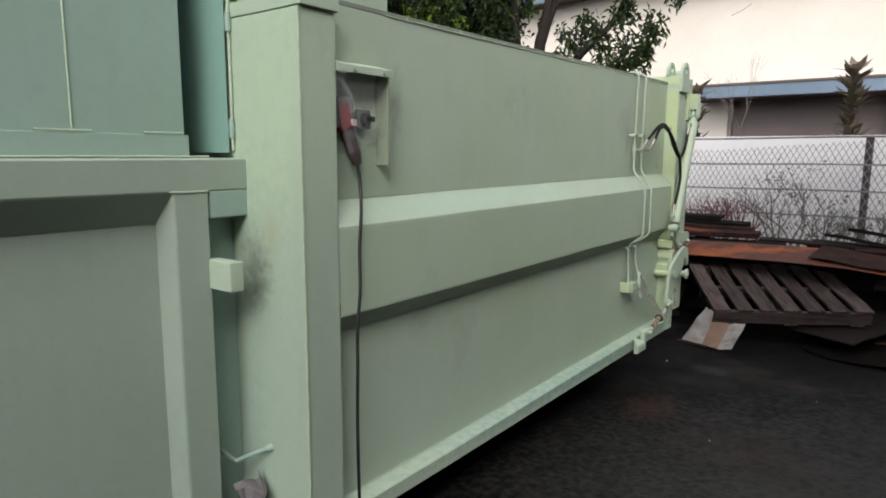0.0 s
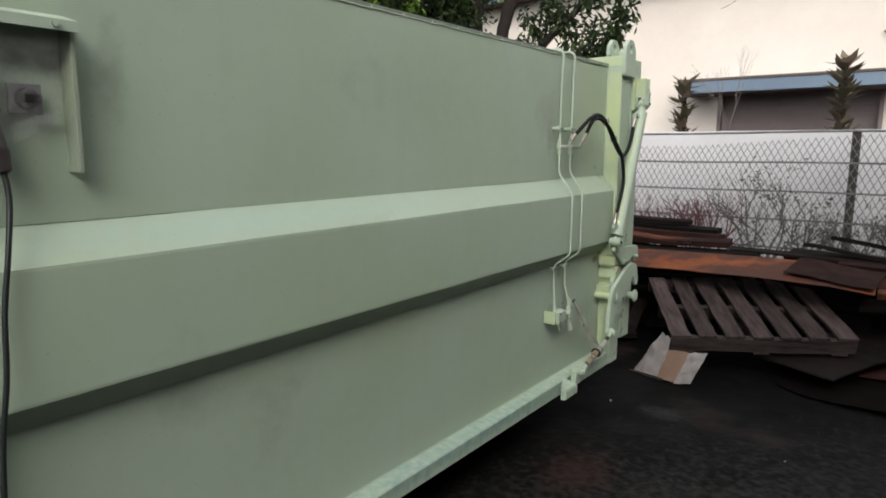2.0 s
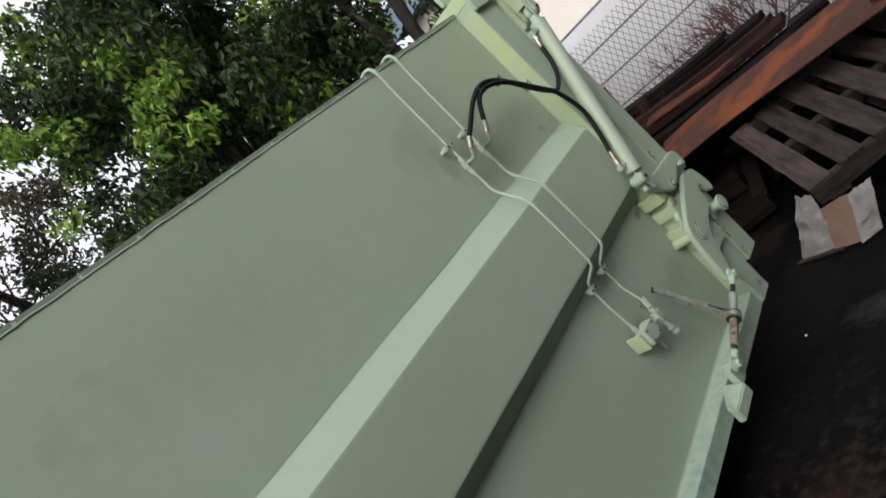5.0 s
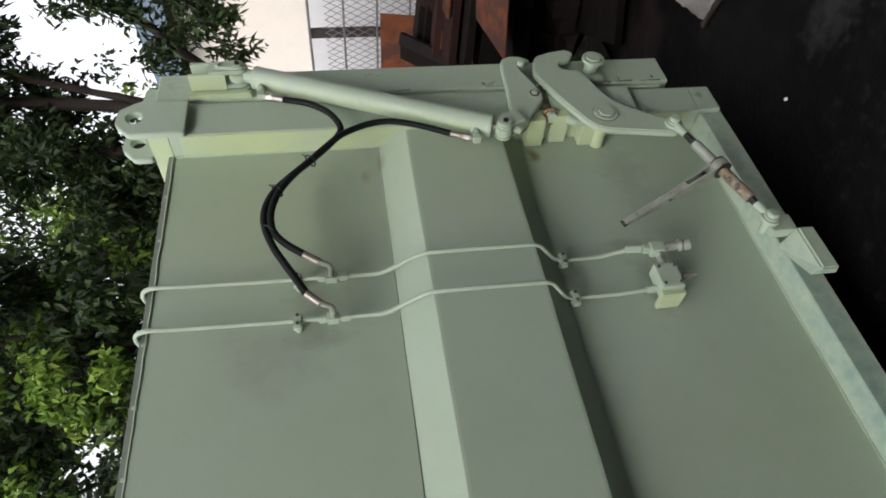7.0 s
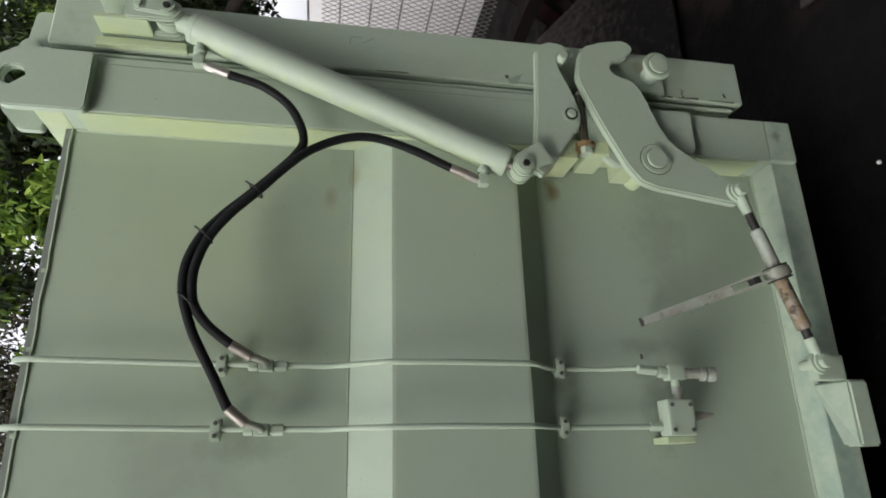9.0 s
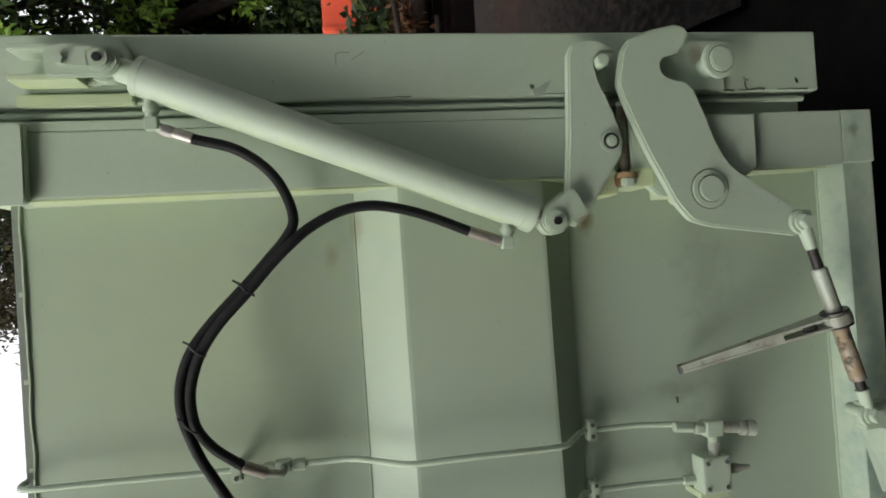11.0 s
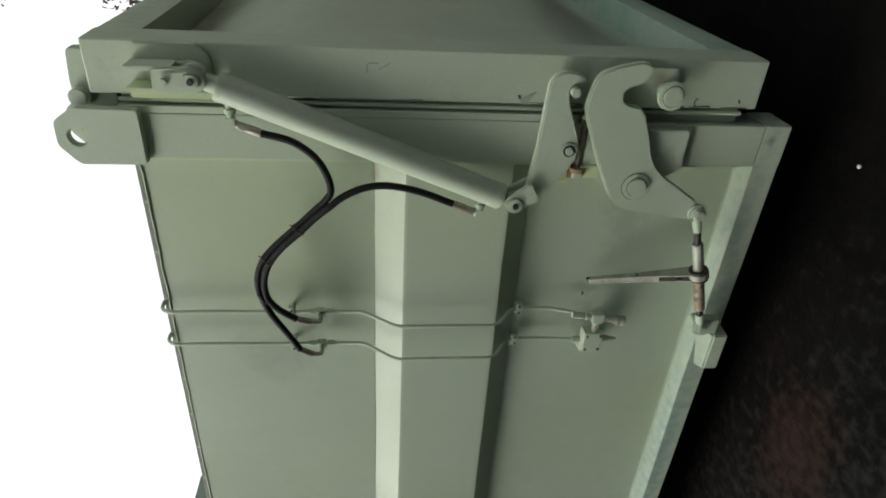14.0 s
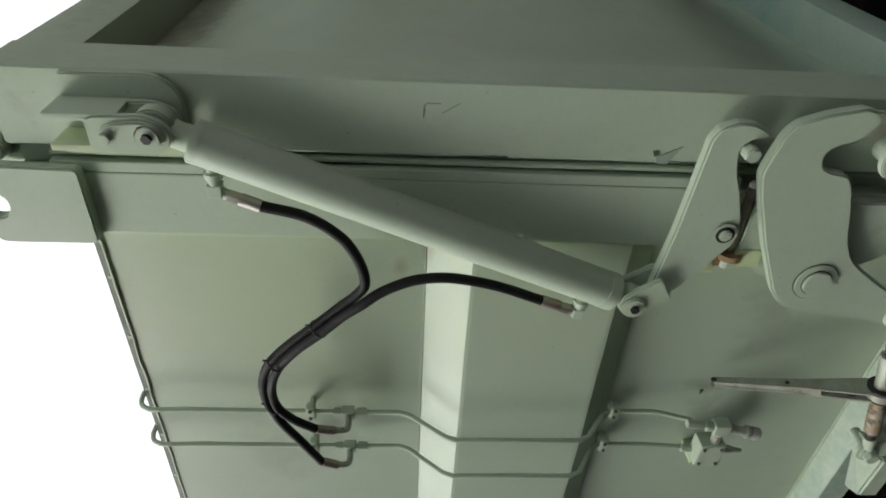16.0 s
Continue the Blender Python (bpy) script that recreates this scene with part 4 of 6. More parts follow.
def build_claw():
    claw = [(5.025, 0.852), (5.048, 0.846), (5.068, 0.831), (5.085, 0.786), (5.097, 0.729), (5.091, 0.708), (5.074, 0.697), (5.041, 0.721), (5.030, 0.756), (5.014, 0.768),
            (4.993, 0.763), (4.983, 0.744), (4.979, 0.713), (4.962, 0.697), (4.911, 0.675), (4.846, 0.653), (4.811, 0.632), (4.787, 0.607), (4.756, 0.560), (4.708, 0.486), (4.690, 0.468),
            (4.655, 0.462), (4.645, 0.480), (4.652, 0.520), (4.676, 0.680), (4.690, 0.722), (4.727, 0.752), (4.833, 0.806), (4.927, 0.846), (4.975, 0.862)]
    bm = plate(B(), claw, 0.044, 0.064, 0.010, bevel=0.004)
    ob = part("locking_claw", bm, "thick", cont, "thick steel hook plate that locks the tailgate")
    for x0, x1, r in ((0.064, 0.068, 0.040), (0.068, 0.0745, 0.0265)):
        bm = cyl(B(), (x0, 4.753, 0.678), (x1, 4.753, 0.678), r, 32, bevel=0.0015)
        part("pivot_washer" if r > 0.03 else "pivot_pin", bm, "thick", ob, smooth=True)
    for x1, r in ((0.0647, 0.0418), (0.0688, 0.0285)):
        bm = cyl(B(), (0.060, 4.753, 0.678), (x1, 4.753, 0.678), r, 32)
        part("dirt_ring", bm, "dirt", ob, "dark ring round the pivot")
    bm = cyl(B(), (-0.075, 4.753, 0.678), (0.045, 4.753, 0.678), 0.022, 24)
    part("pivot_boss", bm, "lime", ob, smooth=True)
    # inner plate and packing blocks on the post
    bm = plate(B(), [(4.912, 0.835), (4.912, 0.551), (4.905, 0.546), (4.800, 0.546), (4.785, 0.565), (4.745, 0.650), (4.745, 0.775), (4.800, 0.835)], XP + 0.001, XP + 0.022, 0.012)
    part("pivot_pad", bm, "thick", cont)
    for z0, z1, ya in ((0.69, 0.745, 4.745), (0.785, 0.840, 4.767), (0.868, 0.925, 4.752)):
        bm = box(B(), -0.066, 0.043, ya, 4.806, z0, z1, 0.006)
        part("packing_block", bm, "lime", cont, "yellowish painted packing block")
    # lever plate driven by the cylinder
    lever = [(5.036, 0.966), (5.056, 0.955), (5.067, 0.929), (5.065, 0.899), (5.053, 0.876), (5.041, 0.861), (5.037, 0.871), (5.039, 0.895), (5.030, 0.907), (5.013, 0.912),
             (4.979, 0.903), (4.938, 0.884), (4.886, 0.866), (4.858, 0.860), (4.829, 0.866), (4.802, 0.886), (4.755, 0.918), (4.705, 0.951), (4.690, 0.970), (4.705, 0.992), (4.760, 0.987), (4.861, 0.976)]
    bm = plate(B(), lever, 0.046, 0.066, 0.006, bevel=0.004)
    lev = part("release_lever", bm, "thick", cont, "steel release lever plate")
    bm = cyl(B(), (0.0, 5.019, 0.899), (0.084, 5.019, 0.899), 0.0125, 20, bevel=0.002)
    part("stop_pin", bm, "thick", lev, smooth=True)
    bm = cyl(B(), (0.066, 4.858, 0.889), (0.070, 4.858, 0.889), 0.024, 24, bevel=0.002)
    part("lever_washer", bm, "thick", lev, smooth=True)
    bm = cyl(B(), (0.069, 4.858, 0.889), (0.0715, 4.858, 0.889), 0.0165, 24)
    part("grease_ring", bm, "oily", lev, "dark greasy ring", True)
    bm = cyl(B(), (0.066, 4.858, 0.889), (0.077, 4.858, 0.889), 0.0115, 20, bevel=0.003)
    part("lever_pin", bm, "thick", lev, smooth=True)
    bm = cyl(B(), (-0.06, 4.858, 0.889), (0.047, 4.858, 0.889), 0.02, 20)
    part("lever_boss", bm, "thick", lev, smooth=True)
    # adjusting bolt in the gap
    bm = cyl(B(), (0.034, 4.935, 0.848), (0.034, 4.795, 0.846), 0.0085, 16)
    bolt = part("adjusting_bolt", bm, "greasy", cont, "greasy adjusting bolt", True)
    bm = cyl(B(), (0.034, 4.945, 0.848), (0.034, 4.934, 0.848), 0.0080, 14, bevel=0.002)
    part("bolt_tip", bm, "chip", bolt, "whitish bolt tip", True)
    bm = hexnut(B(), (0.034, 4.786, 0.846), (0.034, 4.768, 0.846), 0.021)
    part("bolt_head", bm, "thick", bolt)
    bm = cyl(B(), (0.034, 4.797, 0.846), (0.034, 4.786, 0.846), 0.024, 20)
    part("bolt_washer", bm, "rust_paint", bolt, "rusty washer", True)
    bm = box(B(), 0.018, 0.043, 4.768, 4.796, 0.858, 0.880, 0.004)
    part("rusty_stop", bm, "rust_paint", cont, "rust stained stop block")
    bm = plate(B(), [(4.912, 0.872), (4.912, 0.840), (4.806, 0.828), (4.806, 0.862)], XP + 0.001, 0.030, 0.004)
    part("guide_strip", bm, "lime", cont)


def build_turnbuckle():
    top, low = Vector((0.076, 4.674, 0.481)), Vector((0.080, 4.260, 0.356))
    d = (low - top).normalized()
    L = (low - top).length
    at = lambda s: top + d * (L * s)
    bm = cyl(B(), at(0.24), at(0.76), 0.0160, 20, bevel=0.002)
    body = part("turnbuckle", bm, "worn", cont, "ratchet turnbuckle, half painted and half bare", True)
    bm = cyl(B(), at(0.53), at(0.82), 0.0166, 20, bevel=0.002)
    part("bare_sleeve", bm, "tan", body, "worn tan steel sleeve", True)
    for s0, s1 in ((0.10, 0.26), (0.80, 0.93)):
        bm = cyl(B(), at(s0), at(s1), 0.0105, 16)
        part("threaded_rod", bm, "oily", body, "dark oily threaded rod", True)
    side = Vector((1, 0, 0))
    for c, s0, s1 in ((top, 0.03, 0.14), (low, 0.87, 0.97)):
        bm = cyl(B(), c - side * 0.012, c + side * 0.010, 0.0265, 24, bevel=0.006)
        cyl(bm, at(s0), at(s1), 0.0145, 16, 0.012)
        eye = part("rod_eye", bm, "thick", body, smooth=True)
        bm = hexnut(B(), c + side * 0.008, c + side * 0.024, 0.0165)
        part("eye_bolt", bm, "thick", eye)
    bm = cyl(B(), top - side * 0.035, top, 0.012, 14)
    part("claw_stud", bm, "thick", body, smooth=True)
    # ratchet head and handle
    c = at(0.50)
    tip = Vector((-0.032, 4.370, 0.716))
    h = (tip - c).normalized()
    bm = cyl(B(), c - d * 0.014, c + d * 0.014, 0.030, 28, bevel=0.004)
    part("ratchet_head", bm, "worn", body, "worn steel ratchet ring", True)
    n = d.cross(h).normalized()
    bm = B()
    for off in (-0.011, 0.011):
        m0, m1 = c + d * off, tip + d * off * 0.6
        ring = [(m0 + h * 0.02 + n * 0.024), (m0.lerp(m1, 0.45) + n * 0.013), (m1 + n * 0.008), (m1 - n * 0.008), (m0.lerp(m1, 0.45) - n * 0.013), (m0 + h * 0.02 - n * 0.024)]
        a_, b_ = [bm.verts.new(p + d * 0.0025) for p in ring], [bm.verts.new(p - d * 0.0025) for p in ring]
        bm.faces.new(a_), bm.faces.new(b_[::-1])
        for k in range(6):
            bm.faces.new((a_[k], b_[k], b_[(k + 1) % 6], a_[(k + 1) % 6]))
    lid = [c + h * 0.115 - n * 0.017, c.lerp(tip, 0.45) - n * 0.0115, tip - n * 0.006]
    for w0, w1, s0, s1 in ((0.011, 0.0085, lid[0], lid[1]), (0.0085, 0.0065, lid[1], lid[2])):
        q = [bm.verts.new(p) for p in (s0 - d * w0, s1 - d * w1, s1 + d * w1, s0 + d * w0)]
        q2 = [bm.verts.new(v.co + n * 0.004) for v in q]
        bm.faces.new(q), bm.faces.new(q2[::-1])
        for k in range(4):
            bm.faces.new((q[k], q2[k], q2[(k + 1) % 4], q[(k + 1) % 4]))
    part("ratchet_handle", bm, "worn", body, "worn painted ratchet handle")
    for s0, s1 in ((-0.017, -0.0142), (0.0142, 0.017)):
        bm = cyl(B(), c + d * s0, c + d * s1, 0.0285, 24)
        part("ratchet_rim", bm, "oily", body, "dark greasy ratchet rim")
    bm = cyl(B(), c + h * 0.055 - d * 0.012, c + h * 0.055 + d * 0.012, 0.014, 8)
    part("ratchet_pawl", bm, "oily", body)
    bm = cyl(B(), tip - d * 0.010, tip + d * 0.010, 0.0065, 14)
    part("handle_rivet", bm, "oily", body, smooth=True)
    bm = cyl(B(), c + h * 0.18 - d * 0.0125, c + h * 0.18 + d * 0.0125, 0.005, 8)
    part("handle_spacer", bm, "oily", body)
    # dark paint run on the sheet near the handle's tip
    bm = sweep(B(), [(PX + 0.0006, 4.300, 0.711), (PX + 0.0006, 4.293, 0.7105), (PX + 0.0006, 4.288, 0.711)], 0.0030, 6)
    part("paint_run", bm, "dirt", cont)
    # anchor bracket on the rail
    bm = B()
    sec = [(0.0, 0.240), (0.080, 0.246), (0.080, 0.296), (-0.01, 0.318)]
    ends = [[bm.verts.new((max(x, low_), y, z)) for x, z in sec] for y, low_ in ((4.078, 0.050), (4.222, -0.05))]
    for k in range(4):
        bm.faces.new((ends[0][k], ends[1][k], ends[1][(k + 1) % 4], ends[0][(k + 1) % 4]))
    bm.faces.new(ends[0]), bm.faces.new(ends[1])
    bmesh.ops.bevel(bm, geom=list(bm.edges), offset=0.005, segments=2, affect="EDGES")
    br = part("anchor_bracket", bm, "thick", cont, "welded anchor bracket for the turnbuckle")
    bm = cyl(B(), (0.02, 4.260, 0.352), (0.08, 4.260, 0.356), 0.013, 16)
    part("anchor_stud", bm, "thick", br, smooth=True)
    bm = box(B(), 0.036, 0.068, 4.2225, 4.280, 0.285, 0.358, 0.006)
    part("anchor_lug", bm, "thick", br)


build_lifting_eye()
build_cylinder()
build_claw()
build_turnbuckle()


# ---- hydraulic lines ----
def build_lines():
    for yp, xr in ((4.258, 0.048), (4.130, 0.054)):
        far = yp > 4.2
        zb = 0.745 if far else 0.712
        xu, xl = -0.030, -0.037
        path = [(-0.118, yp + 0.010, 2.018), (-0.116, yp + 0.010, 2.036), (-0.098, yp + 0.009, 2.052), (-0.064, yp + 0.009, 2.056), (-0.040, yp + 0.009, 2.048), (-0.028, yp + 0.009, 2.028)]
        low = [(-0.027, yp + 0.009, 2.000), (xu, yp + 0.008, 1.94), (xu, yp + 0.003, 1.70), (xu, yp, 1.450), (xu + 0.010, yp, 1.425), (xr - 0.010, yp - 0.002, 1.346), (xr, yp - 0.002, 1.320), (xr, yp - 0.001, 1.20),
               (xr, yp - 0.002, 1.034), (xr - 0.010, yp - 0.002, 1.010), (xl + 0.012, yp, 0.962), (xl, yp, 0.938), (xl, yp, 0.83), (xl + (0.026 if far else 0.01), yp, zb)]
        bm = sweep(B(), smooth_path(path, 6) + low, 0.0060, 10)
        pipe = part("hydraulic_pipe", bm, "thick", cont, "bent steel hydraulic pipe painted over", True)
        bm = hexnut(B(), (-0.118, yp + 0.010, 2.020), (-0.117, yp + 0.010, 2.040), 0.0125)
        part("pipe_nut", bm, "thick", pipe)
        # clamps on stand-offs
        for z in (1.660, 0.931):
            x = xu if z > 1 else xl
            bm = plate(B(), [(yp - 0.022, z - 0.011), (yp - 0.022, z + 0.011), (yp + 0.024, z + 0.011), (yp + 0.024, z - 0.011)], x - 0.009, x + 0.010, 0.007)
            clamp = part("pipe_clamp", bm, "thick", pipe)
            bm = cyl(B(), (PX - 0.004, yp, z), (x - 0.010, yp, z), 0.009, 12)
            part("clamp_stud", bm, "thick", clamp, smooth=True)
            for dy in (-0.011, 0.013):
                bm = cyl(B(), (x + 0.0095, yp + dy, z), (x + 0.0125, yp + dy, z), 0.0045, 10)
                part("clamp_bolt", bm, "dirt", clamp)
        # tee and hose elbow
        bm = B()
        hexnut(bm, (xu, yp, 1.607), (xu, yp, 1.589), 0.012)
        box(bm, xu - 0.011, xu + 0.013, yp - 0.012, yp + 0.012, 1.557, 1.587, 0.003)
        hexnut(bm, (xu, yp, 1.553), (xu, yp, 1.529), 0.0125)
        tee = part("pipe_tee", bm, "thick", pipe)
        bm = sweep(B(), smooth_path([(xu, yp, 1.573), (0.004, yp, 1.570), (0.022, yp + 0.002, 1.574), (0.030, yp + 0.008, 1.598)], 5), 0.0075, 10)
        part("hose_elbow", bm, "worn", tee, smooth=True)
    # manifold block
    bm = box(B(), -0.034, 0.013, 4.108, 4.186, 0.642, 0.706, 0.005)
    blk = part("valve_block", bm, "thick", cont, "square valve block with two quick couplings")
    bm = box(B(), PX - 0.004, -0.004, 4.093, 4.1075, 0.640, 0.706, 0.003)
    part("block_bracket", bm, "lime", blk)
    for z, y in ((0.652, 4.174), (0.696, 4.174), (0.652, 4.120), (0.696, 4.120)):
        bm = cyl(B(), (0.013, y, z), (0.017, y, z), 0.0045, 8)
        part("block_bolt", bm, "grey", blk)
    bm = B()
    hexnut(bm, (-0.004, 4.254, 0.758), (-0.002, 4.250, 0.716), 0.0115)
    box(bm, -0.018, 0.014, 4.228, 4.262, 0.652, 0.692, 0.005)
    hexnut(bm, (-0.002, 4.248, 0.712), (-0.002, 4.246, 0.692), 0.014)
    cyl(bm, (-0.002, 4.230, 0.670), (-0.002, 4.205, 0.670), 0.011, 14)
    part("tee_fitting", bm, "thick", blk)
    bm = B()
    hexnut(bm, (-0.002, 4.216, 0.670), (-0.002, 4.196, 0.670), 0.0135)
    cyl(bm, (-0.002, 4.198, 0.670), (-0.002, 4.184, 0.670), 0.011, 14)
    part("check_fitting", bm, "worn", blk)
    bm = cyl(B(), (0.002, 4.244, 0.654), (0.010, 4.242, 0.616), 0.0115, 16)
    cyl(bm, (0.010, 4.242, 0.616), (0.012, 4.241, 0.604), 0.0165, 18, bevel=0.002)
    cyl(bm, (0.013, 4.241, 0.600), (0.017, 4.240, 0.582), 0.0165, 18, bevel=0.002)
    part("quick_coupling", bm, "worn", blk, "bare metal quick coupling", True)
    bm = cyl(B(), (-0.010, 4.150, 0.644), (-0.006, 4.151, 0.616), 0.0105, 16)
    cyl(bm, (-0.006, 4.151, 0.616), (-0.002, 4.152, 0.590), 0.0085, 16, 0.005)
    part("quick_coupling", bm, "worn", blk, "dirty metal coupling tip", True)
    bm = hexnut(B(), (-0.028, 4.130, 0.732), (-0.026, 4.130, 0.704), 0.0115)
    part("inlet_nut", bm, "thick", blk)


build_lines()


def build_hoses():
    a = [(0.062, 4.889, 1.688), (0.060, 4.868, 1.615), (0.060, 4.828, 1.560), (0.062, 4.780, 1.530), (0.066, 4.732, 1.519), (0.062, 4.700, 1.535), (0.056, 4.666, 1.566), (0.052, 4.614, 1.616),
         (0.050, 4.562, 1.669), (0.048, 4.513, 1.710), (0.046, 4.466, 1.732), (0.045, 4.420, 1.739), (0.045, 4.374, 1.733), (0.044, 4.314, 1.712), (0.042, 4.268, 1.688), (0.041, 4.225, 1.664), (0.040, 4.165, 1.632)]
    b = [(0.062, 4.694, 1.190), (0.066, 4.727, 1.268), (0.070, 4.746, 1.333), (0.072, 4.752, 1.384), (0.072, 4.743, 1.436), (0.074, 4.718, 1.488), (0.078, 4.690, 1.524), (0.073, 4.657, 1.560),
         (0.069, 4.608, 1.606), (0.064, 4.553, 1.660), (0.058, 4.501, 1.697), (0.053, 4.449, 1.716), (0.050, 4.407, 1.720), (0.048, 4.364, 1.712), (0.046, 4.325, 1.684), (0.042, 4.287, 1.637)]
    hoses = []
    for pts, y in ((a, 4.138), (b, 4.266)):
        bm = sweep(B(), smooth_path(pts, 6), 0.0098, 12)
        h = part("hydraulic_hose", bm, "rubber", cont, "black rubber hydraulic hose", True)
        bm = cyl(B(), pts[-1], (0.030, y, 1.598), 0.0108, 16, bevel=0.001)
        part("hose_ferrule", bm, "brass", h, "bare metal crimped ferrule", True)
        hoses.append(h)
    for (p, q) in ((a[7], b[8]), (a[9], b[10]), (a[12], b[13])):
        c = (Vector(p) + Vector(q)) / 2
        bm = B()
        ring = [c + Vector((0.0185 * math.cos(t), 0.0125 * math.sin(t), 0.0135 * math.sin(t))) for t in span(0, 2 * math.pi, 16)]
        sweep(bm, ring, 0.0022, 6)
        sweep(bm, [c + Vector((0.006, 0.012, 0.012)), c + Vector((0.008, 0.018, 0.022))], 0.002, 6)
        part("cable_tie", bm, "black", hoses[0], smooth=True)


build_hoses()


# ---- socket hood with plug ----
def build_socket():
    bm = B()
    sec = [(PX, 1.858), (0.006, 1.838), (0.006, 1.815), (-0.002, 1.815), (-0.002, 1.830), (PX, 1.848)]
    ends = [[bm.verts.new((x, y, z)) for x, z in sec] for y in (1.4545, 1.716)]
    for k in range(6):
        bm.faces.new((ends[0][k], ends[1][k], ends[1][(k + 1) % 6], ends[0][(k + 1) % 6]))
    bm.faces.new(ends[0]), bm.faces.new(ends[1])
    hood = part("socket_hood", shifted(bm, 0.084, -0.019), "thick", cont, "folded steel rain hood over the power inlet")
    bm = box(B(), PX, -0.012, 1.704, 1.714, 1.515, 1.832, 0.002)
    part("hood_cheek", shifted(bm, 0.084, -0.019), "wrapped", hood)
    bm = box(B(), PX, -0.020, 1.4555, 1.4625, 1.500, 1.834, 0.002)
    part("hood_cheek", shifted(bm, 0.084, -0.019), "thick", hood)
    bm = box(B(), PX, PX + 0.0015, 1.463, 1.703, 1.548, 1.845, 0.0)
    part("inlet_plate", shifted(bm, 0.084, -0.019), "thick", hood)
    for y in (1.53, 1.67):
        bm = hexnut(B(), (0.006, y, 1.828), (0.012, y, 1.828), 0.009)
        part("hood_bolt", shifted(bm, 0.084, -0.019), "thick", hood)
    bm = box(B(), PX + 0.012, PX + 0.026, 1.588, 1.652, 1.640, 1.704, 0.004)
    sw = part("rotary_switch", shifted(bm, 0.084, -0.019), "grey", cont, "grey switch plate with a black knob")
    bm = cyl(B(), (PX + 0.026, 1.62, 1.672), (PX + 0.046, 1.62, 1.672), 0.024, 20, 0.020, 0.003)
    box(bm, PX + 0.046, PX + 0.060, 1.606, 1.640, 1.663, 1.681, 0.004)
    part("knob", shifted(bm, 0.084, -0.019), "black", sw)
    bm = box(B(), PX + 0.012, PX + 0.035, 1.470, 1.565, 1.640, 1.740, 0.008)
    part("inlet_body", shifted(bm, 0.084, -0.019), "grey", hood)
    # clear film tied round the plug
    bm = B()
    us, vs = span(1.462, 1.70, 14), span(1.56, 1.826, 14)
    grid = [[bm.verts.new((-0.014 + 0.012 * noise.noise(Vector((u * 16, v * 10, 1))) + 0.004 * noise.noise(Vector((u * 50, v * 34, 4))),
                           u + (1.585 - u) * 0.42 * max(0, (1.76 - v) / 0.2) ** 1.4, v + (0.05 * (u - 1.50) / 0.2 if v < 1.6 else 0))) for v in vs] for u in us]
    for a, b in zip(grid, grid[1:]):
        for i in range(len(vs) - 1):
            bm.faces.new((a[i], b[i], b[i + 1], a[i + 1]))
    part("plastic_film", shifted(bm, 0.084, -0.019), "film", hood, "crumpled clear plastic film", True)
    for y_, z_, w_ in ((1.466, 1.820, 0.016), (1.480, 1.824, 0.010), (1.462, 1.800, 0.012)):
        a_, b_ = Vector((0.0, y_, z_)), Vector((0.002, 1.525, 1.690))
        bm = B()
        rows_ = []
        for k in range(11):
            p_ = a_.lerp(b_, k / 10) + Vector((0.010 * math.sin(k * 1.1 + z_ * 90), 0.004 * noise.noise(Vector((k * 0.8, z_ * 40, 0))), 0))
            w = w_ * (1.2 - 0.8 * math.sin(math.pi * k / 10))
            rows_.append([bm.verts.new(p_ + Vector((0.004 * (q % 2), (q / 3 - 0.5) * w * 2, 0))) for q in range(4)])
        for a, b in zip(rows_, rows_[1:]):
            for q in range(3):
                bm.faces.new((a[q], b[q], b[q + 1], a[q + 1]))
        part("film_strand", shifted(bm, 0.084, -0.019), "film", hood, "twisted strip of clear plastic film", True)


build_socket()


def build_plug():
    t = thing("power_plug", (0, 1.54, 1.6), label="red and grey industrial power plug on a dark cable", category="power plug")
    a, b = Vector((-0.062, 1.520, 1.720)), Vector((-0.016, 1.558, 1.517))
    at = lambda s: a.lerp(b, s)
    bm = cyl(B(), at(0.02), at(0.40), 0.034, 24, bevel=0.004)
    cyl(bm, at(0.36), at(0.43), 0.036, 24, bevel=0.003)
    part("plug_body", shifted(bm, 0.084, -0.019), "red", t, "red plastic plug body", True)
    bm = box(B(), -0.024, -0.008, 1.528, 1.550, 1.646, 1.668, 0.003)
    part("rating_label", shifted(bm, 0.084, -0.019), "sack", t, "pale label on the plug")
    bm = cyl(B(), at(0.42), at(0.80), 0.026, 24, 0.022, 0.003)
    part("plug_grip", shifted(bm, 0.084, -0.019), "grip", t, "dark reddish grey grip", True)
    bm = cyl(B(), at(0.78), at(1.0), 0.024, 24, 0.015, 0.004)
    part("cable_gland", shifted(bm, 0.084, -0.019), "grip", t, smooth=True)
    path = smooth_path([at(0.98), (-0.006, 1.558, 1.46), (0.016, 1.540, 1.36), (0.026, 1.520, 1.24), (0.040, 1.506, 1.10), (0.044, 1.488, 0.98), (0.054, 1.476, 0.85), (0.054, 1.472, 0.70), (0.058, 1.468, 0.55), (0.058, 1.475, 0.25), (0.050, 1.500, 0.07), (0.00, 1.60, 0.008), (-0.10, 1.75, 0.004), (-0.30, 1.90, 0.004)], 8)
    bm = sweep(B(), path, 0.0058, 10)
    part("power_cable", shifted(bm, 0.084, -0.019), "cable", t, "dark green rubber cable hanging to the ground", True)


build_plug()


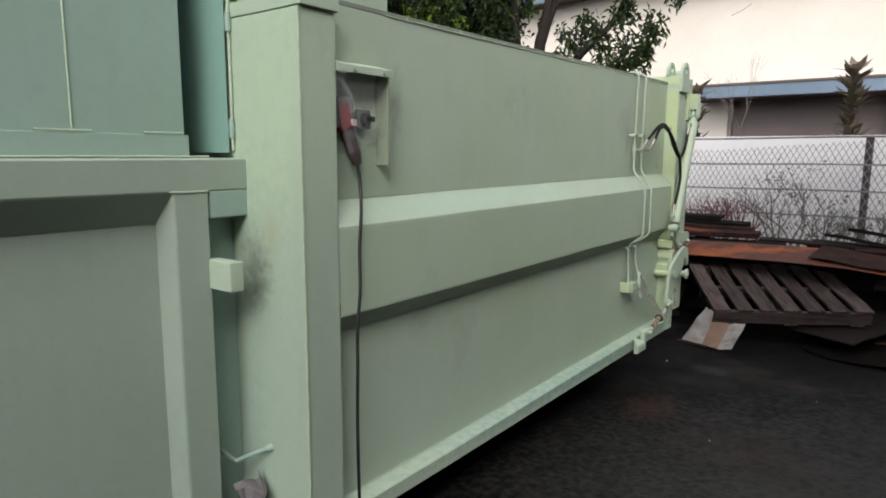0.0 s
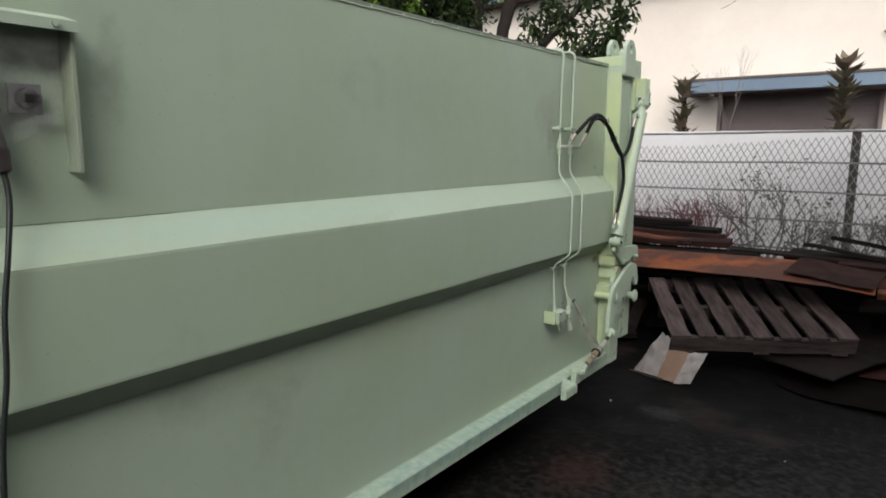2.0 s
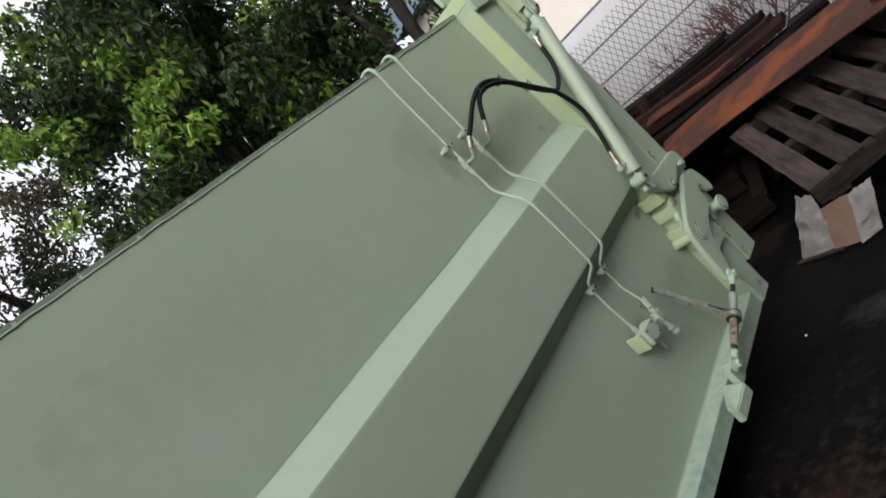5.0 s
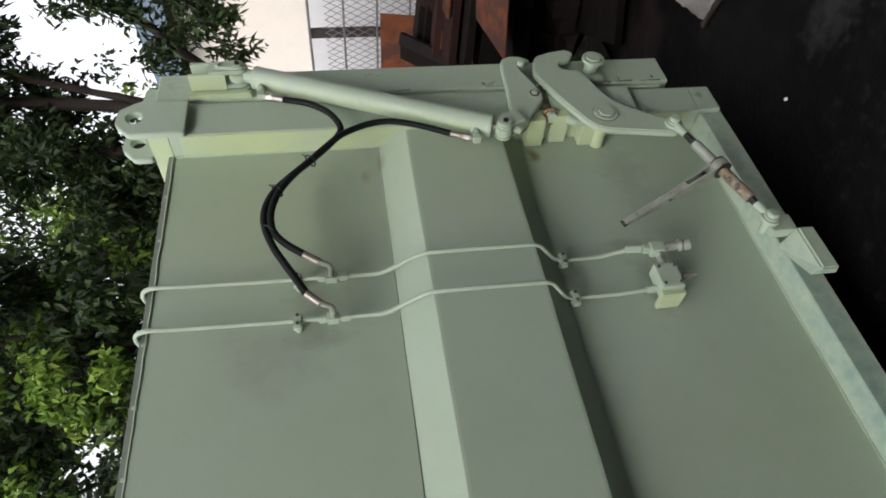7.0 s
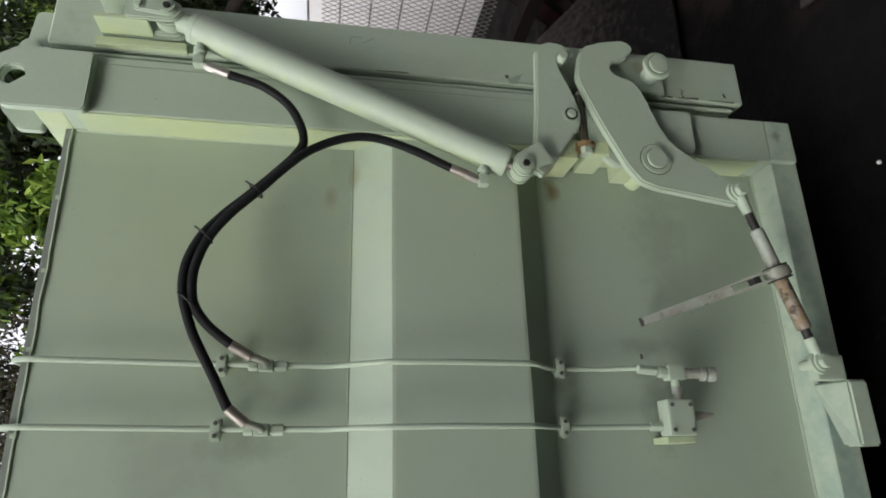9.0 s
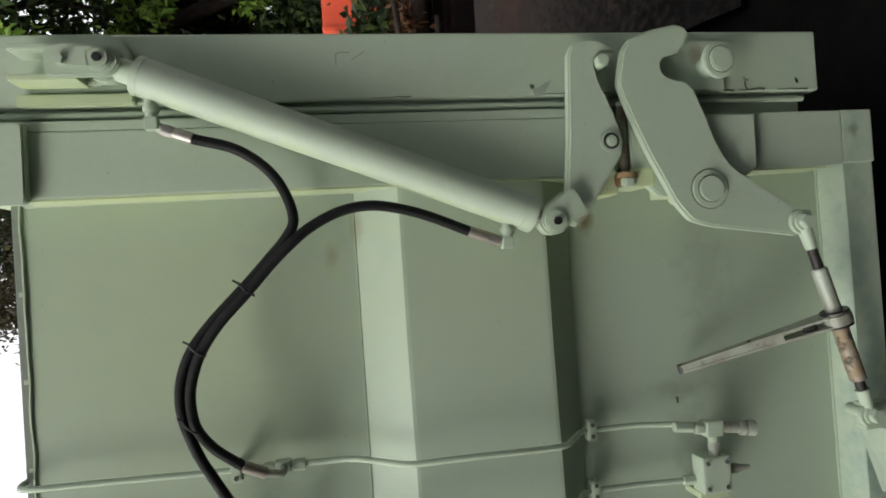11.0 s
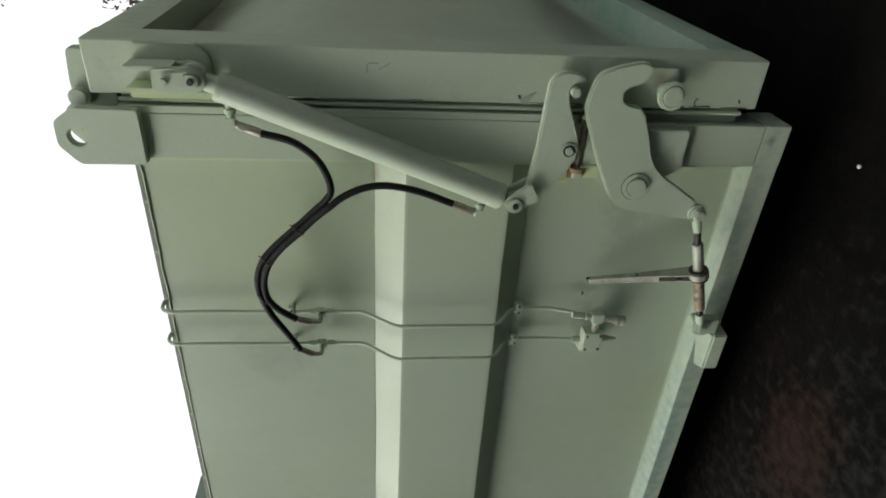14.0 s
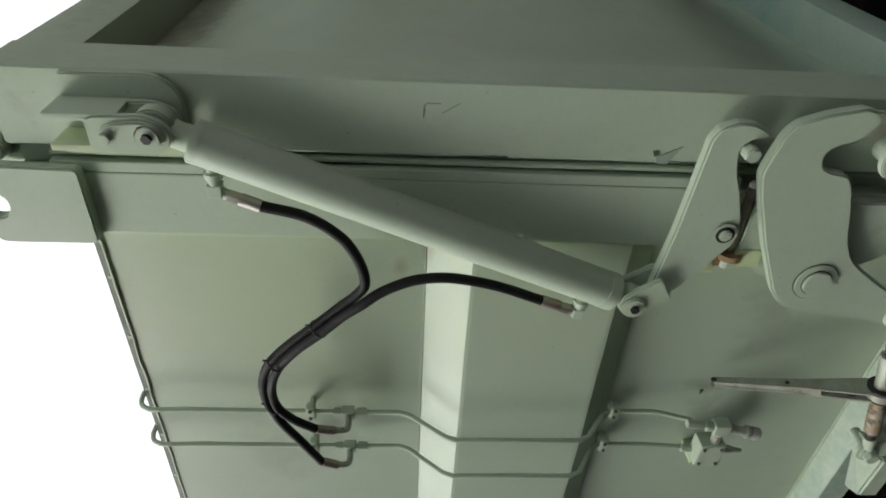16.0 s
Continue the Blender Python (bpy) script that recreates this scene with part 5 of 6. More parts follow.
def build_rag():
    """A crumpled sack stuffed between the press and the container."""
    bm = B()
    bmesh.ops.create_cone(bm, cap_ends=True, segments=26, radius1=0.085, radius2=0.035, depth=0.42, matrix=Matrix.Translation((-0.225, 1.325, 0.21)))
    bmesh.ops.subdivide_edges(bm, edges=[e for e in bm.edges if abs(e.verts[0].co.z - e.verts[1].co.z) > 0.1], cuts=14, use_grid_fill=True)
    for v in bm.verts:
        k = noise.noise_vector(v.co * 19) * 0.045 + noise.noise_vector(v.co * 47) * 0.022
        v.co += Vector((k.x, k.y * 0.6, k.z if v.co.z > 0.05 else 0))
        v.co.y = min(v.co.y, 1.386)
        v.co.z = max(v.co.z, 0.0)
    part("crumpled_sack", bm, "rag", None, "crumpled greyish purple sack stuffed beside the post", False, category="sack")


build_rag()

# ---- rubbish pile by the fence ----
def board(bm, size, wob=0.0):
    """A plank with slightly worn, uneven edges, centred at the origin."""
    lx, ly, lz = size
    n = 8
    rings = []
    for i in range(n + 1):
        x = -lx / 2 + lx * i / n
        e0, e1 = (random.uniform(-1, 1) * wob for _ in range(2))
        s = wob * 1.5 * math.sin(i * 0.7 + lx)
        rings.append([bm.verts.new((x, -ly / 2 + e0, -lz / 2 + s)), bm.verts.new((x, ly / 2 + e1, -lz / 2 + s)), bm.verts.new((x, ly / 2 + e1, lz / 2 + s)), bm.verts.new((x, -ly / 2 + e0, lz / 2 + s))])
    for a, b in zip(rings, rings[1:]):
        for k in range(4):
            bm.faces.new((a[k], a[(k + 1) % 4], b[(k + 1) % 4], b[k]))
    bm.faces.new(rings[0]), bm.faces.new(rings[-1])
    return bm


def build_pallet():
    t = thing("wooden_pallet", (0, 0, 0), label="weathered grey-brown wooden pallet lying tilted on boards", category="pallet")
    L, W = 1.2, 1.0
    for i in range(7):
        bm = board(B(), (W, 0.126, 0.018), 0.004)
        bmesh.ops.rotate(bm, verts=bm.verts, matrix=Matrix.Rotation(math.pi / 2, 3, "Z"))
        bmesh.ops.translate(bm, verts=bm.verts, vec=(-L / 2 + 0.06 + i * (L - 0.12) / 6, 0, 0.064))
        part("slat", bm, "pallet_slat", t)
    for y in (-W / 2 + 0.03, 0, W / 2 - 0.03):
        bm = board(B(), (L, 0.055, 0.095), 0.002)
        bmesh.ops.translate(bm, verts=bm.verts, vec=(0, y, 0.006))
        part("bearer", bm, "pallet", t)
    for x in (-0.5, 0, 0.5):
        bm = board(B(), (W, 0.10, 0.018), 0.002)
        bmesh.ops.rotate(bm, verts=bm.verts, matrix=Matrix.Rotation(math.pi / 2, 3, "Z"))
        bmesh.ops.translate(bm, verts=bm.verts, vec=(x, 0, -0.051))
        part("bottom_slat", bm, "pallet_slat", t)
    return t


def along(p, q, up=(0, 0, 1), roll=0.0):
    """A pose with x along p to q, at their middle."""
    p, q = Vector(p), Vector(q)
    x = (q - p).normalized()
    y = Vector(up).cross(x).normalized()
    z = x.cross(y)
    m = Matrix((x, y, z)).transposed().to_4x4()
    m.translation = (p + q) / 2
    return m @ Matrix.Rotation(radians(roll), 4, "X")


pal = build_pallet()
PA, PB, PC = Vector((0.175, 5.52, 0.278)), Vector((1.223, 6.103, 0.309)), Vector((-0.305, 6.369, 0.501))
px_, py_ = (PB - PA).normalized(), (PC - PA).normalized()
pz_ = px_.cross(py_).normalized()
pal.matrix_basis = Matrix.Translation((PB + PC) / 2 - pz_ * 0.073) @ Matrix((px_, py_, pz_)).transposed().to_4x4()


def lay(name, mat, p, q, width, thick, roll=0.0, label="", category="board", wob=0.006, group="", sag=0.0):
    ln = (Vector(q) - Vector(p)).length
    bm = board(B(), (ln, width, thick), wob)
    if sag:
        for v in bm.verts:
            v.co.z += sag * (1 - (2 * v.co.x / ln) ** 2)
    me_ob = part(name, bm, mat, None, label)
    me_ob.matrix_basis = along(p, q, roll=roll)
    return tagged(me_ob, category=category, group=group)


GP = "rubbish pile by the fence"
# long rusty sheet across the heap
lay("rusty_sheet", "rust", (-0.85, 6.54, 0.585), (1.27, 6.56, 0.612), 0.46, 0.006, 11, "long warped orange rusty steel sheet on the heap", "steel sheet", 0.010, GP, 0.07)
lay("brown_sheet", "redwood", (0.72, 6.58, 0.692), (1.29, 6.50, 0.655), 0.38, 0.006, 10, "dark brown steel sheet with rust spots", "steel sheet", 0.006, GP)
lay("rusty_sheet", "rust", (-0.95, 6.98, 0.79), (-0.16, 7.05, 0.745), 0.13, 0.012, 8, "narrow orange rusty strip on boards", "steel sheet", 0.006, GP)
lay("rusty_sheet", "rust", (1.25, 6.75, 0.60), (2.7, 6.75, 0.58), 0.30, 0.008, 12, "orange rusty steel sheet on dark boards", "steel sheet", 0.010, GP, 0.02)
lay("dark_board", "darkwood", (0.74, 7.0, 0.80), (1.35, 6.95, 0.745), 0.16, 0.03, -6, "dark wet old board on the heap", group=GP)
lay("dark_board", "darkwood", (0.2, 6.9, 0.725), (2.3, 6.92, 0.74), 0.12, 0.02, 4, "dark wet old board on the heap", group=GP)
lay("red_brown_board", "redwood", (1.0, 6.82, 0.70), (2.4, 6.80, 0.72), 0.14, 0.02, 8, "reddish brown old board on the heap", group=GP)
lay("rusty_sheet", "rust", (1.28, 6.45, 0.565), (2.6, 6.50, 0.55), 0.06, 0.05, 25, "rusty steel strip at the heap's edge", "steel sheet", 0.004, GP)
# added dark fill: stands in for the shaded void inside the heap
for z_, th_ in ((0.16, 0.30), (0.45, 0.26)):
    lay("timber_beam", "darkwood", (-1.3, 7.0, z_), (1.25, 7.0, z_), 0.42, th_, 0, "dark filler block closing gaps under the heap", "timber", 0.01, GP)
lay("timber_beam", "darkwood", (0.6, 7.18, 0.62), (2.7, 7.18, 0.60), 0.5, 0.16, 0, "dark filler block closing gaps under the heap", "timber", 0.01, GP)
# dark boards at the back
random.seed(4)
for i, (p, q, w, th, r) in enumerate((
        ((-1.5, 7.45, 0.85), (-0.02, 7.40, 0.80), 0.16, 0.05, 4), ((-1.4, 7.25, 0.80), (0.04, 7.30, 0.765), 0.20, 0.05, -3), ((-1.6, 7.5, 0.905), (-0.30, 7.45, 0.865), 0.14, 0.04, 3),
        ((-1.4, 7.0, 0.745), (0.14, 7.15, 0.735), 0.26, 0.05, 2), ((0.9, 7.4, 0.82), (1.9, 7.25, 0.72), 0.22, 0.035, -8), ((1.3, 7.2, 0.74), (2.6, 7.15, 0.70), 0.26, 0.04, -3),
        ((1.4, 7.5, 0.79), (2.7, 7.35, 0.76), 0.18, 0.04, 5), ((-1.3, 6.9, 0.66), (0.4, 7.0, 0.66), 0.3, 0.05, 0))):
    red = i in (1, 3)
    lay("red_brown_board" if red else "dark_board", "redwood" if red else "darkwood", p, q, w, th, r, "reddish brown old board on the heap" if red else "dark wet old board on the heap", group=GP)
# body of the heap: crossed boards, plates and beams
random.seed(11)
for i in range(34):
    z = 0.03 + 0.5 * (i // 6) / 6
    x = random.uniform(-1.5, 1.9)
    y = random.uniform(6.5, 7.5)
    a = random.uniform(-0.5, 0.5) + (math.pi / 2 if i % 3 == 0 else 0)
    ln = random.uniform(0.8, 1.7)
    dx, dy = math.cos(a) * ln / 2, math.sin(a) * ln / 2
    least = 5.95 if z < 0.08 else 6.55
    y = max(y, least + abs(dy))
    lay("dark_board", "darkwood", (x - dx, y - dy, z), (x + dx, y + dy, z + random.uniform(-0.03, 0.06)), random.uniform(0.10, 0.32), random.uniform(0.03, 0.09), random.uniform(-6, 6), "dark wet old board inside the heap", group=GP)
# plates lying out towards the yard
for p, q, w, r, lean in (((1.22, 6.50, 0.06), (3.0, 6.60, 0.07), 0.78, 2, 0.03), ((0.876, 5.817, 0.11), (1.416, 6.885, 0.20), 0.57, 0, 0.02), ((1.45, 6.45, 0.30), (2.9, 6.55, 0.34), 0.7, 6, 0.02)):
    lay("dark_plate", "redwood" if lean == 0.03 else "darkwood", p, q, w, 0.012, r, "dark warped plate lying on the ground", "plate", 0.010, GP, lean)
bm = B()
ring = []
for k in range(40):
    a = 2 * math.pi * k / 40
    r = 1 + 0.05 * noise.noise(Vector((math.cos(a) * 2, math.sin(a) * 2, 4)))
    cx, sy = math.cos(a), math.sin(a)
    ring.append((1.62 + 0.86 * r * math.copysign(abs(cx) ** 0.75, cx), 6.02 + 0.44 * r * math.copysign(abs(sy) ** 0.55, sy)))
hub = bm.verts.new((1.55, 6.02, 0.035))
inner = [bm.verts.new((1.55 + (x - 1.55) * 0.6, 6.02 + (y - 6.02) * 0.6, 0.034 + 0.008 * math.sin(x * 9))) for x, y in ring]
outer = [bm.verts.new((x, y, 0.014 + 0.010 * math.sin(x * 7 + y * 3))) for x, y in ring]
for k in range(40):
    bm.faces.new((hub, inner[k], inner[(k + 1) % 40]))
    bm.faces.new((inner[k], outer[k], outer[(k + 1) % 40], inner[(k + 1) % 40]))
bmesh.ops.solidify(bm, geom=bm.faces[:], thickness=0.008)
part("warped_sheet", bm, "darkwood", None, "dark rounded warped sheet lying on the ground", True, category="sheet", group=GP)
# uprights against the fence behind the gate
random.seed(8)
for i in range(16):
    x = -1.75 + i * 0.10 + random.uniform(-0.03, 0.03)
    lay("leaning_board", "redwood" if i % 5 == 1 else "darkwood", (x, 6.55 + random.uniform(-0.15, 0.1), 0.02), (x + random.uniform(-0.2, 0.2), 7.4, random.uniform(0.75, 1.05) if i < 9 else random.uniform(0.5, 0.65)), random.uniform(0.07, 0.16), 0.03, random.uniform(-20, 20), "dark old board leaning on the heap", group=GP)
lay("rusty_sheet", "rust", (-2.30, 7.95, 0.58), (-1.55, 7.90, 0.58), 1.15, 0.008, 82, "orange-brown rusty panel leaning at the fence", "steel sheet", 0.003, GP)


def leaning_sheet(name, mat, corners, crumple, fold, label, category, ragged=0.0):
    """A crumpled sheet between four corners, its outline slightly ragged."""
    bl, br, tr, tl = [Vector(c) for c in corners]
    out = (br - bl).cross(tl - bl).normalized()
    bm = B()
    n, m_ = 18, 22
    grid = []
    for i in range(n + 1):
        row_ = []
        for j in range(m_ + 1):
            u, v = i / n, j / m_
            u2 = u + ragged * noise.noise(Vector((v * 5, 3, fold))) * abs(2 * u - 1)
            v2 = v + ragged * noise.noise(Vector((u * 5, 8, fold))) * (1 if j == m_ else v)
            p = bl.lerp(br, u2).lerp(tl.lerp(tr, u2), v2)
            k = crumple * (noise.noise(p * 13 + Vector((fold, 0, 0))) + 0.6 * abs(noise.noise(p * 31)) + 0.3 * noise.noise(p * 70))
            p += out * (k + fold * 0.004 * math.sin(3.1 * u))
            p.z = max(p.z, 0.003)
            row_.append(bm.verts.new(p))
        grid.append(row_)
    for a, b in zip(grid, grid[1:]):
        for j in range(m_):
            bm.faces.new((a[j], b[j], b[j + 1], a[j + 1]))
    bmesh.ops.solidify(bm, geom=bm.faces[:], thickness=0.004)
    return part(name, bm, mat, None, label, True, category=category)


def build_sack():
    leaning_sheet("plastic_sack", "sack", ((-0.055, 5.432, 0.004), (0.145, 5.420, 0.004), (0.172, 5.503, 0.270), (0.105, 5.500, 0.298)), 0.024, 3.0, "dirty white crumpled plastic sack leaning on a pallet", "sack", 0.035)
    leaning_sheet("cardboard_sheet", "card", ((0.125, 5.388, 0.004), (0.295, 5.356, 0.004), (0.325, 5.478, 0.198), (0.165, 5.488, 0.185)), 0.008, 1.0, "bent tan cardboard sheet leaning on a pallet", "cardboard", 0.03)
    leaning_sheet("plastic_wrapping", "sack", ((0.255, 5.340, 0.004), (0.352, 5.385, 0.010), (0.425, 5.490, 0.212), (0.312, 5.462, 0.198)), 0.016, 2.0, "dirty pale plastic wrapping over cardboard", "wrapping", 0.05)
    lay("flat_bar", "plate", (-0.075, 5.425, 0.006), (0.165, 5.372, 0.006), 0.022, 0.010, 0, "short grey flat bar lying by a sack", "bar", 0.001, GP)


build_sack()
random.seed(3)
bm = B()
for i in range(16):
    x, y = random.uniform(0.1, 2.5), random.uniform(1.5, 5.4)
    r = random.uniform(0.002, 0.005)
    mm = Matrix.Translation((x, y, ground_height(x, y) + r * 0.5)) @ Matrix.Diagonal((1, random.uniform(0.6, 1.4), 0.6, 1))
    bmesh.ops.create_icosphere(bm, subdivisions=1, radius=r, matrix=mm)
part("paint_chips", bm, "chip", None, "small pale chips scattered on the asphalt", category="debris", kind="stuff")
bm = B()
bmesh.ops.create_icosphere(bm, subdivisions=1, radius=0.007, matrix=Matrix.Translation((0.035, 4.81, 0.002)))
part("white_chip", bm, "chip", None, "single white chip on the asphalt", category="debris")

# ---- fence and low wall ----
FY = 8.2


def build_fence():
    f = thing("chain_link_fence", (0, FY, 0), label="weathered grey chain-link fence with rails before a pale wall", category="fence")
    for x in (-4.6, -1.85, 0.92, 3.7, 6.5):
        bm = box(B(), x - 0.035, x + 0.035, FY - 0.03, FY + 0.03, 0, 1.745, 0.004)
        part("post", bm, "fence_post", f)
    for z in (1.735, 1.442, 1.160, 0.880, 0.60, 0.30):
        bm = sweep(B(), [(x, FY - 0.035, z + 0.006 * math.sin(x * 2.2)) for x in span(-7, 9, 40)], 0.010 if z < 1.7 else 0.012, 6)
        part("rail", bm, "fence", f)
    bm = B()
    p, top, r = 0.062, 1.73, 0.0036
    verts, faces = [], []
    x = -7.0
    while x < 9.0:
        for s in (-1, 1):
            n = 29
            for k in range(n):
                z0, z1 = top * k / n, top * (k + 1) / n
                xa, xb = (x, x + s * p / 2) if k % 2 == 0 else (x + s * p / 2, x)
                sag = 1 - 0.055 * min(max((1.3 - x) / 1.4, 0), 1.3) - 0.006 * (k == n - 1 and int(x / p) % 2)
                z0, z1 = z0 * sag, z1 * sag
                i0 = len(verts)
                verts += [(xa - r, FY - 0.05, z0), (xa + r, FY - 0.05, z0), (xb + r, FY - 0.05, z1), (xb - r, FY - 0.05, z1), (xa, FY - 0.05 + 1.7 * r, z0), (xb, FY - 0.05 + 1.7 * r, z1)]
                faces += [(i0, i0 + 1, i0 + 2, i0 + 3), (i0 + 1, i0 + 4, i0 + 5, i0 + 2), (i0 + 4, i0, i0 + 3, i0 + 5)]
        x += p
    bm.free()
    me = bpy.data.meshes.new("wire_mesh")
    me.from_pydata(verts, [], faces)
    me.materials.append(M["fence"])
    ob = new("wire_mesh", me)
    ob.parent, ob.matrix_parent_inverse = f, placed(f).inverted()
    tagged(ob, "woven diamond wire mesh", kind="stuff")


build_fence()
bm = box(B(), -9.0, 12.0, FY + 0.35, FY + 0.50, 0, 1.765, 0.01)
part("wall_boundary", bm, "white_wall", None, "low pale limewashed boundary wall", category="wall", kind="structure")


# ---- warehouse far behind the fence ----
BACK = 3.5           # how much farther and larger it stands than drawn
LOW = 1.556 * (1 - 1 / BACK)


def set_back(t):
    """Moves a thing out from the yard's middle and enlarges it alike."""
    eye = Matrix.Translation((1.5, 0.9, 1.556))
    t.matrix_basis = eye @ Matrix.Scale(BACK, 4) @ eye.inverted() @ t.matrix_basis
    return t


def build_warehouse():
    h = thing("warehouse", (-1, 12.3, LOW), label="cream rendered warehouse with faded blue roof trim", category="building")
    wy = 12.95
    bm = B()
    # wall built round the shutter opening
    box(bm, -7.0, -1.58, wy, wy + 0.25, LOW, 4.60)
    box(bm, 0.83, 16, wy, wy + 0.25, LOW, 4.60)
    box(bm, -1.58, 0.83, wy, wy + 0.25, 2.60, 4.60)
    for v in bm.verts:
        v.co.z += 0.035 * (v.co.x + 6) * (v.co.z > 4)
    part("wall", bm, "cream", h)
    bm = box(B(), -7.2, -7.0, wy, wy + 12, LOW, 4.60)
    part("end_wall", bm, "cream", h)
    bm = box(B(), -7.4, 16.5, wy - 0.45, wy + 0.25, 4.54, 4.60)
    for v in bm.verts:
        v.co.z += 0.035 * (v.co.x + 6)
    part("eave_soffit", bm, "soffit", h)
    bm = box(B(), -7.45, 16.5, wy - 0.50, wy - 0.45, 4.52, 5.10)
    for v in bm.verts:
        v.co.z += 0.035 * (v.co.x + 6)
    part("roof_fascia", bm, "blue", h, "faded blue metal fascia")
    bm = B()
    a = [bm.verts.new(p) for p in ((-7.45, wy - 0.5, 5.05), (16.5, wy - 0.5, 5.887), (16.5, wy + 9, 6.99), (-7.45, wy + 9, 6.15))]
    bm.faces.new(a)
    part("roof", bm, "blue", h)
    aw = box(B(), -2.05, 1.22, wy - 0.75, wy - 0.70, 2.51, 2.70, 0.004)
    awn = part("awning", aw, "blue", h, "faded blue awning over the shutter")
    bm = B()
    a = [bm.verts.new(p) for p in ((-2.05, wy - 0.73, 2.735), (1.22, wy - 0.73, 2.735), (1.22, wy, 2.77), (-2.05, wy, 2.77))]
    b_ = [bm.verts.new(v.co - Vector((0, 0, 0.03))) for v in a]
    bm.faces.new(a), bm.faces.new(b_)
    for k in range(4):
        bm.faces.new((a[k], a[(k + 1) % 4], b_[(k + 1) % 4], b_[k]))
    part("awning_top", bm, "blue", awn)
    bm = box(B(), -2.07, 1.24, wy - 0.77, wy - 0.69, 2.702, 2.738, 0.003)
    part("awning_edge", bm, "soffit", awn)
    bm = box(B(), -2.03, 1.20, wy - 0.70, wy - 0.02, 2.49, 2.51)
    part("awning_underside", bm, "soffit", awn)
    n = 20
    bm = box(B(), -1.58, 0.83, wy + 0.126, wy + 0.135, LOW, 2.60)
    sh = part("roller_shutter", bm, "shutter", h, "closed grey-brown roller shutter")
    for k in range(n):
        z = LOW + (2.60 - LOW) * k / n
        bm = box(B(), -1.58, 0.83, wy + 0.10, wy + 0.125, z + 0.006, z + (2.60 - LOW) / n - 0.002)
        part("shutter_slat", bm, "shutter", sh)
    for x in (-1.58, 0.77):
        bm = box(B(), x, x + 0.06, wy - 0.02, wy + 0.098, LOW, 2.60, 0.004)
        part("shutter_guide", bm, "shutter", h)
    # a bent stay pipe over the awning and a hairline crack
    bm = sweep(B(), smooth_path([(0.86, wy - 0.04, 2.78), (0.88, wy - 0.04, 3.18), (0.84, wy - 0.04, 3.27), (0.73, wy - 0.04, 3.36)], 5), 0.016, 8)
    part("stay_pipe", bm, "shutter", h, "thin bent grey pipe on the wall", True)
    for pts in (((-1.64, 3.97), (-1.50, 4.02), (-1.32, 4.13)),):
        bm = sweep(B(), smooth_path([(x, wy - 0.002, z) for x, z in pts], 5), 0.005, 4)
        part("plaster_crack", bm, "soffit", h)
    set_back(h)


build_warehouse()


# ---- trees and plants ----
def leaves_mesh(name, centres, spread, count, length, width, droop, rng, mat, parent, label=""):
    """Many folded leaves in clumps round the centres, as one mesh."""
    c = np.asarray(centres)
    pick = rng.integers(0, len(c), count)
    pos = c[pick] + rng.normal(0, 1, (count, 3)) * spread
    d = rng.normal(0, 1, (count, 3))
    d[:, 2] -= droop
    d /= np.linalg.norm(d, axis=1, keepdims=True)
    side = np.cross(d, rng.normal(0, 1, (count, 3)))
    side /= np.linalg.norm(side, axis=1, keepdims=True)
    nrm = np.cross(d, side)
    L = length * rng.uniform(0.6, 1.3, (count, 1))
    W = width * rng.uniform(0.7, 1.25, (count, 1))
    base, tip = pos, pos + d * L - np.array([0, 0, 1]) * L * 0.15
    mid = pos + d * L * 0.45
    l_, r_ = mid + side * W * 0.5 + nrm * W * 0.18, mid - side * W * 0.5 + nrm * W * 0.18
    verts = np.stack([base, l_, tip, r_], 1).reshape(-1, 3)
    idx = np.arange(count)[:, None] * 4
    faces = np.concatenate([idx + [[0, 1, 2]], idx + [[0, 2, 3]]], 1).reshape(-1, 3)
    me = bpy.data.meshes.new(name)
    me.from_pydata(verts.tolist(), [], faces.tolist())
    me.materials.append(M[mat])
    ob = new(name, me)
    ob.parent, ob.matrix_parent_inverse = parent, placed(parent).inverted()
    return tagged(ob, label, kind="stuff")


def limb(parent, pts, r0, r1, name="limb"):
    bm = sweep(B(), smooth_path(pts, 6), r0, 9, r1)
    for v in bm.verts:
        v.co += 0.25 * r1 * noise.noise_vector(v.co * 9)
    return part(name, bm, "bark", parent, smooth=True)


